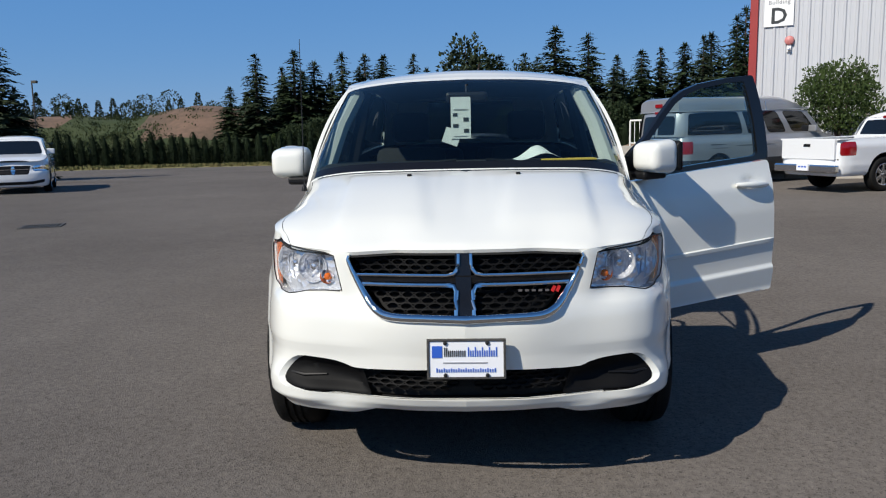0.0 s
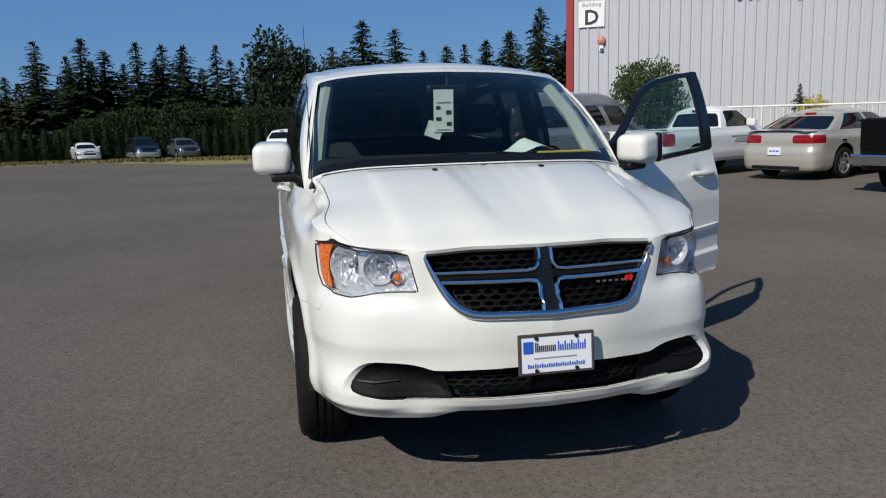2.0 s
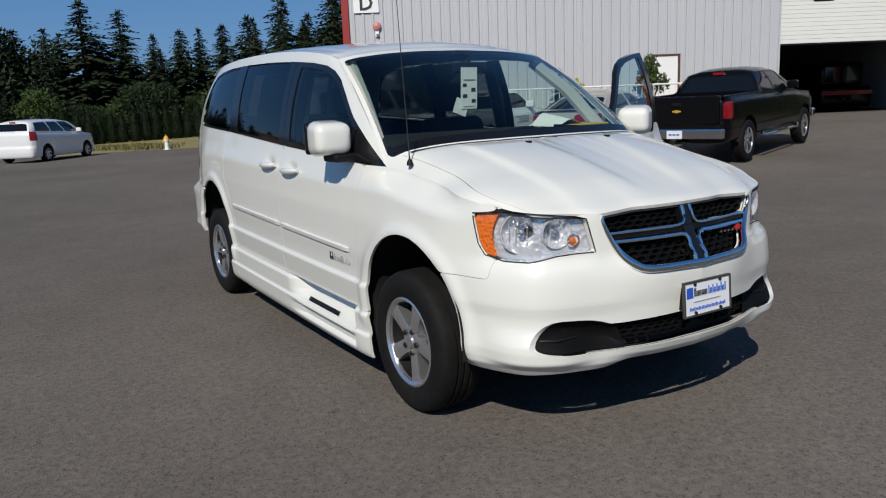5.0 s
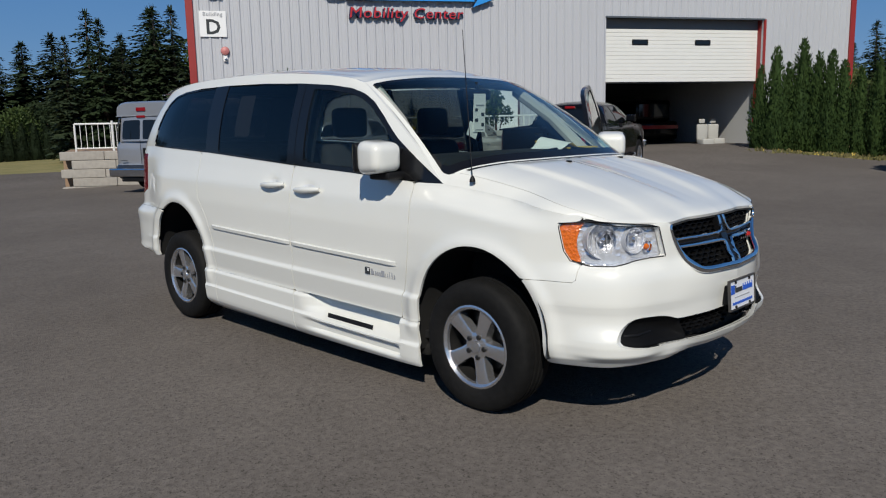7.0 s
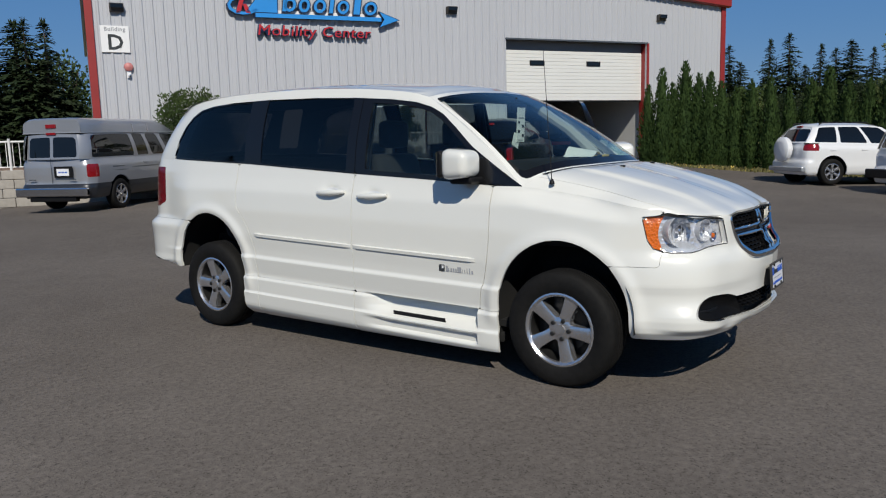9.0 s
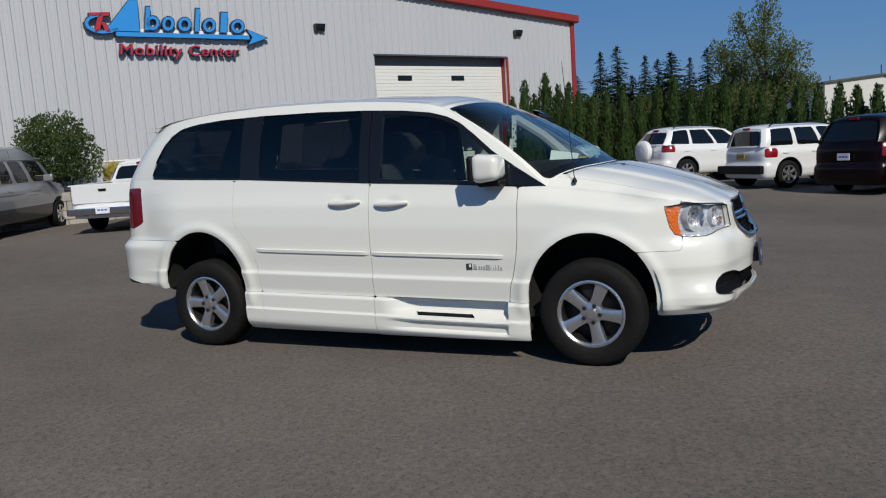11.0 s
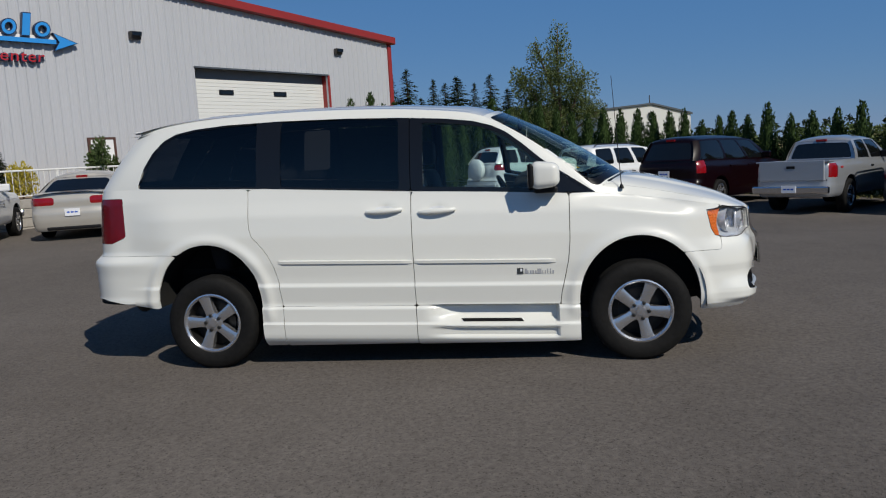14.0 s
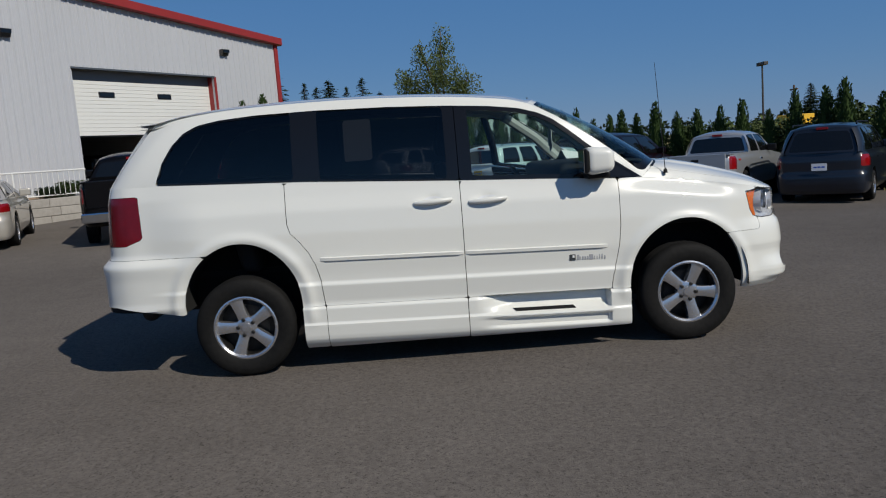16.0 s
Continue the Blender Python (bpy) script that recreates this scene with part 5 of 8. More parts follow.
for k in range(2):
    b = box(-0.006, 0.006, -0.006, 0.006, -0.012, 0.012)
    ob = part("badge_slash", b, M_SIGNRED, grille)
    ob.matrix_local = Matrix.Translation((0.345 + k * 0.018, nose(0.35, 0.85, 0.008).y, 0.850)) @ Matrix.Shear("XY", 4, (0.0, 0.0)) @ Matrix.Rotation(radians(25), 4, "Y")

# lower intake
intake = new("lower_intake"); intake.parent = van; intake["label"] = "black plastic lower bumper intake"
nose_panel("intake_back", [(a, b) for a, b in LO_POLY], 0.060, M_DARK, intake)
honeycomb([(-0.2, 0.556), (0.36, 0.560), (0.42, 0.50), (0.40, 0.458), (-0.2, 0.456)], 0.056, 0.020, 0.028, 0, "", intake)
for side in (-1, 1):
    fld = MIN(LO - 0.002, VP - 0.40 - (SZ - 0.456) * 0.45)
    g = SK.copy()
    dd = 0.020 + 0.030 * smoothstep(0.0, 0.05, fld) * smoothstep(0.9, 0.62, VP)
    g[..., 0] -= nx * dd; g[..., 1] -= ny * dd
    v, f = clip_grid(g, fld)
    if side > 0:
        v, f = mirrored(v, f)
    mesh_part("fog_lamp_blank", v, f, M_MATTBLACK, intake)
    pts = [flip_side(side, Vector(nose(-q, z, d))) for q, z, d in ((0.60, 0.492, 0.045), (0.70, 0.487, 0.036), (0.80, 0.490, 0.030), (0.86, 0.500, 0.030))]
    tube("blank_lip", pts, [0.004, 0.007, 0.007, 0.003], M_TRIM, intake, sides=6)

# headlights
for side in (-1, 1):
    lamp = new("headlight"); lamp.parent = van; lamp["label"] = "clear headlight with chrome reflectors and amber corner"
    def lamp_sheet(name, fld, depth, mat, rim=0.0):
        g = SK.copy()
        g[..., 0] -= nx * depth; g[..., 1] -= ny * depth
        v, f = clip_grid(g, fld)
        v, f = with_rim(v, f, rim, lambda q: (0.55 * (1 if q[0] < 0 else -1), 0.85, 0)) if rim else (v, f)
        if side > 0:
            v, f = mirrored(v, f)
        return mesh_part(name, v, [tuple(q) for q in f], mat, lamp)
    lens = lamp_sheet("lens", HL - 0.006, 0.001, M_CLEAR)
    lens.visible_shadow = False
    g = SK.copy()
    g[..., 0] -= nx * 0.002; g[..., 1] -= ny * 0.002
    v, f = clip_grid(g, HL)
    v, f2 = with_rim(v, [tuple(q) for q in f], 0.065, lambda q: (0.55 * (1 if q[0] < 0 else -1), 0.85, 0))
    wall_faces = f2[len(f):]
    used = sorted({i for q in wall_faces for i in q})
    at_ = {i: k for k, i in enumerate(used)}
    v, f = np.array([v[i] for i in used]), [tuple(at_[i] for i in q) for q in wall_faces]
    if side > 0:
        v, f = mirrored(v, f)
    mesh_part("bezel", v, f, M_LAMPGREY, lamp)
    ring = [Vector((q, z)) for q, z in HL_POLY]
    seal = [flip_side(side, nose(-q.x, q.y, 0.001)) for a, b in zip(ring, ring[1:] + ring[:1]) for q in (a.lerp(b, k / 8) for k in range(8))]
    tube("lens_seal", seal, 0.0025, M_TRIM, lamp, sides=6, closed=True)
    lamp_sheet("housing", HL, 0.095, M_GREYDARK)
    lamp_sheet("reflector_panel", MIN(HL, np.hypot(VP - 0.885, SZ - 0.926) - 0.086, np.hypot(VP - 0.678, SZ - 0.926) - 0.064), 0.034, M_FACET)
    lamp_sheet("amber_reflector", MIN(HL - 0.002, VP - 0.975 - 0.038 * np.clip(1 - ((SZ - 0.915) / 0.10) ** 2, 0, 1)), 0.014, M_FACETAMBER)
    # ledge that the lower edge of the bowls stands on
    lamp_sheet("lower_ledge", MIN(HL - 0.007, 0.858 - SZ - 0.012 * np.cos((VP - 0.74) * 24)), 0.030, M_LAMPGREY)
    def turned(name, profile, sides, m, mat):
        v, f = lathe_data(profile, sides, "y")
        v = [m @ Vector(q) for q in v]
        if side > 0:
            v, f = mirrored(v, f)
        return mesh_part(name, v, f, mat, lamp)
    for qq, z, r, depth, turn_ in ((0.885, 0.926, 0.084, 0.052, -32), (0.678, 0.926, 0.062, 0.040, -15)):
        m = Matrix.Translation(nose(-qq, z, depth)) @ Matrix.Rotation(radians(turn_), 4, "Z")
        turned("reflector_bowl", [(r, -0.016), (r * 0.95, -0.006), (r * 0.78, 0.014), (r * 0.50, 0.032), (r * 0.22, 0.040), (0.0, 0.041)], 20, m, M_FACET).data.set_sharp_from_angle(angle=radians(8))
        turned("chrome_ring", [(r * 0.985, -0.014), (r * 1.0, -0.020), (r * 1.05, -0.020), (r * 1.06, -0.010), (r * 1.06, 0.03)], 36, m, M_REFLECT)
        turned("bulb_shield", [(0.017, 0.034), (0.017, 0.004), (0.013, -0.008), (0.0, -0.012)], 16, m, M_ALLOY)
        for k in range(-2, 3):
            m2 = m @ Matrix.Translation((k * r * 0.30, 0, 0))
            h = r * math.sqrt(max(0.05, 0.80 - (k * 0.30) ** 2))
            if k:
                bm = boxes(bmesh.new(), (-0.0010, 0.0010, 0.006, 0.012, -h, h * 0.55), bevel=0.0004)
                bmesh.ops.transform(bm, matrix=m2, verts=bm.verts)
                if side > 0:
                    bmesh.ops.transform(bm, matrix=Matrix.Diagonal((-1, 1, 1, 1)), verts=bm.verts)
                    bmesh.ops.reverse_faces(bm, faces=bm.faces)
                part("reflector_flute", bm, M_REFLECT, lamp)
    m = Matrix.Translation(nose(-0.600, 0.890, 0.028)) @ Matrix.Rotation(radians(-10), 4, "Z")
    turned("marker_cup", [(0.030, -0.010), (0.026, 0.0), (0.016, 0.014), (0.0, 0.018)], 18, m, M_CHROME)
    turned("marker_bulb", [(0.015, 0.010), (0.015, -0.004), (0.010, -0.012), (0.0, -0.014)], 16, m, M_AMBER)

# number board in its frame
plate = new("number_board"); plate.parent = van; plate["label"] = "white dealer number board with blue and dark print bars"
plate.location = (0.003, -0.975, 0.606)
plate.rotation_euler = (radians(-4), 0, 0)
plate.scale = (0.94, 1, 0.97)
part("board", box(-0.151, 0.151, -0.003, 0.003, -0.074, 0.074), M_PLATE, plate)
fr = bmesh.new()
boxes(fr, (-0.160, 0.160, -0.008, 0.006, 0.071, 0.080), (-0.160, 0.160, -0.008, 0.006, -0.080, -0.071), (-0.160, -0.150, -0.008, 0.006, -0.071, 0.071), (0.150, 0.160, -0.008, 0.006, -0.071, 0.071), bevel=0.002)
part("frame", fr, M_GREYBROWN, plate)
part("backing", boxes(bmesh.new(), (-0.13, 0.13, 0.006, 0.05, -0.05, 0.05)), M_TRIM, plate)
def bar_on(parent, name, x0, x1, z0, z1, mat, y=-0.0045):
    return part(name, box(x0, x1, y - 0.0012, y + 0.0012, z0, z1), mat, parent)
bar_on(plate, "blue_logo_bar", -0.139, -0.098, 0.006, 0.052, M_BLUEINK)
for k in range(11):
    bar_on(plate, "dark_print_bar", -0.090 + k * 0.0082, -0.0858 + k * 0.0082, 0.010, 0.046 if k in (0, 1) else 0.034, M_INK)
for k in range(13):
    bar_on(plate, "blue_print_bar", 0.006 + k * 0.0094, 0.0106 + k * 0.0094, 0.010, (0.047, 0.034, 0.034)[k % 3], M_BLUEINK)
bar_on(plate, "fine_print_bar", -0.095, 0.085, -0.0165, -0.0125, M_GREYINK)
for k in range(25):
    bar_on(plate, "web_print_bar", -0.122 + k * 0.0098, -0.1172 + k * 0.0098, -0.052, -0.040 + (0.004 if k % 3 == 0 else 0), M_BLUEINK)
for x in (-0.085, 0.085):
    for z in (-0.064, 0.064):
        lathe("plate_bolt", [(0.008, 0), (0.008, -0.006), (0.0, -0.008)], M_ALLOYDARK, plate, sides=10, axis="y", center=(x, -0.003, z))

# flank: rubbing strip, handles, mirrors, step tread, small lettering as bars
def flank_x(y, z):
    return float(skin(p_at(y, False), z)[0])
def strip(name, y0, y1, mat, side, parent=None):
    ys = np.linspace(y0, y1, 24)
    vs, fs = [], []
    for y in ys:
        z = np.interp(y, (0.559, 2.536), (0.718, 0.781))
        x = flank_x(y, z)
        t = min(1.0, (y - y0) / 0.02 + 0.15, (y1 - y) / 0.02 + 0.15)
        for dx, dz in ((0.004, -0.017), (-0.010 * t, -0.012), (-0.013 * t, 0.008), (0.004, 0.015)):
            vs.append((x + dx, y, z + dz))
    for i in range(len(ys) - 1):
        for j in range(3):
            fs.append((i * 4 + j, i * 4 + j + 1, i * 4 + j + 5, i * 4 + j + 4))
    if side > 0:
        vs, fs = mirrored(vs, fs)
    return mesh_part(name, vs, fs, mat, parent or van, "white body-side rubbing strip")
def handle(side, y0, y1, z, parent=None):
    h = new("door_handle"); h.parent = parent or van
    n = 14
    ym = (y0 + y1) / 2
    path, rad = [], []
    for t in np.linspace(0, 1, n):
        y = y0 + (y1 - y0) * t
        path.append(flip_side(side, Vector((min(flank_x(y0, z), flank_x(y1, z)) - 0.006 - 0.022 * math.sin(math.pi * t) ** 0.5, y, z - 0.012 * t + 0.006))))
        rad.append(0.013 + 0.008 * math.sin(math.pi * t))
    v, f = tube_data(path, rad, 10)
    mesh_part("grip", v, f, M_WHITE, h)
    # shallow cup behind the grip
    vs, fs = [], []
    for i, r in enumerate((1.0, 0.86, 0.55, 0.0)):
        for k in range(20):
            a = 2 * math.pi * k / 20
            y, zz = ym + 0.072 * r * math.cos(a), z - 0.002 + 0.036 * r * math.sin(a)
            vs.append((flank_x(y, zz) - (0.0015, 0.003, 0.0012, 0.0008)[i], y, zz))
    for i in range(3):
        for k in range(20):
            fs.append((i * 20 + k, i * 20 + (k + 1) % 20, (i + 1) * 20 + (k + 1) % 20, (i + 1) * 20 + k))
    if side > 0:
        vs, fs = mirrored(vs, fs)
    mesh_part("cup", vs, fs, M_WHITE2, h)
def mirror(side, parent=None):
    m = new("door_mirror"); m.parent = parent or van
    def shell(x0, x1, y0, y1, z0, z1, mat, name, r):
        bm = bmesh.new()
        bmesh.ops.create_cube(bm, size=1, matrix=Matrix.Translation(((x0 + x1) / 2, (y0 + y1) / 2, (z0 + z1) / 2)) @ Matrix.Diagonal((x1 - x0, y1 - y0, z1 - z0, 1)))
        bmesh.ops.bevel(bm, geom=list(bm.edges), offset=r, segments=5, affect="EDGES", profile=0.55)
        for v in bm.verts:
            t = (v.co.y - y0) / (y1 - y0)
            k = 0.80 + 0.20 * min(1, t * 1.6)
            v.co.z = (z0 + z1) / 2 + (v.co.z - (z0 + z1) / 2) * k
            v.co.x += 0.25 * (v.co.y - y0) * 0.25
        if side > 0:
            bmesh.ops.transform(bm, matrix=Matrix.Diagonal((-1, 1, 1, 1)), verts=bm.verts)
            bmesh.ops.reverse_faces(bm, faces=bm.faces)
        return part(name, bm, mat, m, smooth=True, angle=60)
    dy = -0.05 if side > 0 else 0.0
    shell(-1.115, -0.915, 0.515 + dy, 0.708 + dy, 1.212, 1.398, M_WHITE, "mirror_cap", 0.055)
    shell(-1.105, -0.925, 0.684 + dy, 0.722 + dy, 1.222, 1.388, M_TRIM, "mirror_rim", 0.018)
    b = bmesh.new()
    boxes(b, (-1.02, -0.865, 0.53 + dy, 0.69 + dy, 1.183, 1.228), bevel=0.015)
    if side > 0:
        bmesh.ops.transform(b, matrix=Matrix.Diagonal((-1, 1, 1, 1)), verts=b.verts)
        bmesh.ops.reverse_faces(b, faces=b.faces)
    part("mirror_foot", b, M_TRIM, m)
    g = box(-1.098, -0.932, 0.723 + dy, 0.726 + dy, 1.232, 1.378)
    if side > 0:
        bmesh.ops.transform(g, matrix=Matrix.Diagonal((-1, 1, 1, 1)), verts=g.verts)
        bmesh.ops.reverse_faces(g, faces=g.faces)
    part("mirror_glass", g, M_CHROME, m)
def door_set(side, parent):
    """What belongs to a front door beside its skin."""
    strip("rubbing_strip", 0.559, 1.538, M_WHITE, side, parent)
    handle(side, 1.235, 1.487, 1.094, parent)
    mirror(side, parent)
    grid_part("door_window_frame", SG, MIN(DOORFRAME, -holes), M_GLOSSBLACK, side, parent, rim=0.03, label="black door window frame")
    g = grid_part("front_door_glass", SG, PANES["front_door_glass"] + 0.004, M_GLASSDOOR, side, parent, shift=0.006, label="clear green-tinted door glass")
    g.visible_shadow = False
    grid_part("quarter_light", SG, PANES["quarter_light"] + 0.004, M_GLOSSBLACK, side, parent, shift=0.004)
    tr = SK.copy(); tr[..., 0] += 0.055
    v, f = clip_grid(tr, MIN(SY - SEAM1 - 0.02, 1.53 - SY, TOP - 0.01, SZ - 0.46), flip=True)
    if side > 0:
        v, f = mirrored(v, f)
    mesh_part("door_trim_panel", v, [tuple(q) for q in f], M_CABIN, parent, "dark grey inner door trim")
door_set(-1, van)
for side in (-1, 1):
    strip("rubbing_strip", 1.552, 2.525, M_WHITE, side)
    handle(side, 1.608, 1.860, 1.111)
    vs, fs = [], []
    for y in np.linspace(0.815, 1.235, 15):
        for z, out in ((0.304, 0.0), (0.304, 0.004), (0.322, 0.004), (0.322, 0.0)):
            q = skin(p_at(y, False), z + 0.027 * (y - 1.1))
            vs.append((q[0] - out * 0.7 - 0.001, y - (0.02 if z < 0.31 else 0.0), q[2] + out * 0.7))
    fs = [(4 * a + b, 4 * a + b + 1, 4 * a + b + 5, 4 * a + b + 4) for a in range(14) for b in range(3)]
    if side > 0:
        vs, fs = mirrored(vs, fs)
    mesh_part("step_tread", vs, fs, M_TRIM, van, "black ribbed step tread", smooth=False)
# name on the passenger door, as bars
def side_bar(y0, y1, z0, z1, mat, name="print_bar"):
    x = flank_x((y0 + y1) / 2, (z0 + z1) / 2)
    return part(name, box(x - 0.0022, x + 0.001, y0, y1, z0, z1), mat, van)
side_bar(0.785, 0.828, 0.632, 0.674, M_INK, "logo_bar")
side_bar(0.792, 0.806, 0.650, 0.668, M_WHITE2, "logo_bar")
for k, w in enumerate((0.018, 0.009, 0.013, 0.013, 0.013, 0.020, 0.012, 0.005, 0.006, 0.005, 0.008, 0.012)):
    y1 = 0.775 - k * 0.0172
    side_bar(y1 - w * 0.9, y1, 0.634 - k * 0.0006, (0.668 if k in (0, 5, 6, 9, 10) else 0.656) - k * 0.0006, M_GREYINK)
# driver's door, swung open
HINGE = Vector((0.935, 0.475, 0))
door = new("driver_door"); door.parent = van; door["label"] = "open white driver's door"
door.matrix_local = Matrix.Translation(HINGE) @ Matrix.Rotation(radians(-61), 4, "Z") @ Matrix.Rotation(radians(1.3), 4, "X") @ Matrix.Translation(-HINGE)
skin_part("door_skin", PANELS["front_door_skin"], M_WHITE, 1, door, rim=0.05)
door_set(1, door)

# bonnet nozzles, wipers, aerial
for x in (-0.27, 0.25):
    part("washer_nozzle", boxes(bmesh.new(), (x - 0.011, x + 0.011, -0.125, -0.095, 1.252, 1.266), bevel=0.004), M_TRIM, van)
ribbon([tuple(p + np.array([0, 0.0, 0.004])) for p in np.concatenate([WB[::-1], WB[1:] * np.array([-1, 1, 1])])[6:-6]], 0.030, (0, 0.9, 0.25), 0.01, M_TRIM, "cowl_strip", van)
for x0, x1 in ((-0.62, -0.05), (0.70, 0.10)):
    pts = []
    for t in np.linspace(0, 1, 10):
        x = x0 + (x1 - x0) * t
        y = 0.115 + 0.10 * (abs(x) / 0.7) ** 2 + 0.035 * t
        pts.append((x, y - 0.02, 1.285 - 0.030 * (abs(x) / 0.7) ** 2 + 0.035 * t))
    tube("wiper", pts, 0.008, M_TRIM, van, "black wiper")
tube("aerial", [(-0.828, 0.095, 1.195), (-0.828, 0.098, 1.23), (-0.830, 0.145, 1.94)], [0.004, 0.003, 0.0017], M_ALLOYDARK, van, sides=6)
lathe("aerial_base", [(0.016, 0), (0.014, 0.016), (0.007, 0.030), (0.0, 0.034)], M_TRIM, van, sides=12, axis="z", center=(-0.828, 0.095, 1.178))

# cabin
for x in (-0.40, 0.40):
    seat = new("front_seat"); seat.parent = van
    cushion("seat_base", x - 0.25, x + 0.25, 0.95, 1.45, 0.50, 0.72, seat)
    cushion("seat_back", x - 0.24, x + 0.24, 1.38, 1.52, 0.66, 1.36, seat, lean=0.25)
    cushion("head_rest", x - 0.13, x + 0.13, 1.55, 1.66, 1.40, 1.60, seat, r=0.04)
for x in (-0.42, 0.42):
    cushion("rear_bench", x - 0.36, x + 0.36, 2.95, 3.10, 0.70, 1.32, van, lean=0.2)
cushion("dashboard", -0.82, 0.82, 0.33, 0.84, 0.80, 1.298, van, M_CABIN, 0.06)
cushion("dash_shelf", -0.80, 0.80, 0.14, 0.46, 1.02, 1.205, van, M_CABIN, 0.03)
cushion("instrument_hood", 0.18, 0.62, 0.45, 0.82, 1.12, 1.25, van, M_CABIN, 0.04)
ring = [(0.40 + 0.185 * math.cos(a), 0.92 + 0.09 * math.sin(a) * 1.0, 1.10 + 0.165 * math.sin(a)) for a in np.linspace(0, 2 * math.pi, 28, endpoint=False)]
sw = new("steering_wheel"); sw.parent = van
tube("wheel_rim", ring, 0.016, M_TRIM, sw, closed=True)
part("wheel_boss", boxes(bmesh.new(), (0.31, 0.49, 0.90, 0.95, 1.03, 1.15), (0.22, 0.58, 0.915, 0.935, 1.085, 1.115), bevel=0.01), M_TRIM, sw)
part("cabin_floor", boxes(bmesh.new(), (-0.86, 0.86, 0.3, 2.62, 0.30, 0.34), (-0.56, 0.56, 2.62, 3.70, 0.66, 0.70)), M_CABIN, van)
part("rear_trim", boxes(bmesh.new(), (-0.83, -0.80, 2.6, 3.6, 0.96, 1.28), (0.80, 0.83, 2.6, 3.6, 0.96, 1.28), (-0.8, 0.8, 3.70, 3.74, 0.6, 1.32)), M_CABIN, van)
for side in (-1, 1):
    tube("pillar_trim", [(side * 0.80, 0.42, 1.19), (side * 0.735, 0.74, 1.50), (side * 0.67, 1.02, 1.70)], [0.045, 0.042, 0.04], M_LINER, van, "pale pillar trim")
    tube("belt_pillar", [(side * 0.86, 1.56, 0.4), (side * 0.82, 1.56, 1.2), (side * 0.69, 1.56, 1.74)], 0.045, M_CABIN, van)
rear_view = new("rear_view_mirror"); rear_view.parent = van
part("mirror_case", boxes(bmesh.new(), (-0.125, 0.125, 0.775, 0.81, 1.625, 1.695), bevel=0.02), M_TRIM, rear_view)
tube("mirror_stalk", [(0, 0.79, 1.68), (0, 0.80, 1.735)], 0.010, M_TRIM, rear_view)
# papers
tag = thing("window_tag", pose(-0.035, 0.745, 1.542, 3, 0, 2), "pale green-white price tag hanging from the rear-view mirror", "paper tag")
part("sheet", box(-0.058, 0.058, -0.0015, 0.0015, -0.120, 0.120), M_PAPER, tag)
for z0, z1, x0, x1 in ((0.045, 0.052, -0.04, 0.04), (0.010, 0.028, -0.045, -0.02), (-0.02, 0.002, 0.015, 0.045), (-0.055, -0.035, -0.045, -0.015), (-0.085, -0.063, 0.018, 0.046), (-0.108, -0.103, -0.04, 0.04)):
    bar_on(tag, "print_bar", x0, x1, z0, z1, M_GREYINK if z1 - z0 < 0.01 else M_INK, y=-0.003)
part("sheet", box(-0.062, 0.034, 0.004, 0.006, -0.165, -0.075), M_PAPER, tag).rotation_euler = (0, radians(20), 0)
paper = thing("paper_sheets", pose(0.47, 0.47, 1.300, 0, 0, 8), "white papers lying folded on the dashboard", "paper")
vs, fs = [], []
for i, x in enumerate(np.linspace(-0.20, 0.26, 14)):
    h = 0.080 * math.exp(-((x + 0.06) / 0.085) ** 2)
    vs += [(x, -0.10, h * 0.5), (x, 0.12, h)]
fs = [(2 * i, 2 * i + 2, 2 * i + 3, 2 * i + 1) for i in range(13)]
mesh_part("sheet", vs, fs, M_PAPER, paper)
env = thing("envelope", pose(0.53, 0.375, 1.300, 0, 0, 2), "yellow envelope lying on the dashboard", "envelope")
part("flap", boxes(bmesh.new(), (-0.13, 0.16, -0.05, 0.05, 0.0, 0.010), bevel=0.003), M_YELLOWPAPER, env)

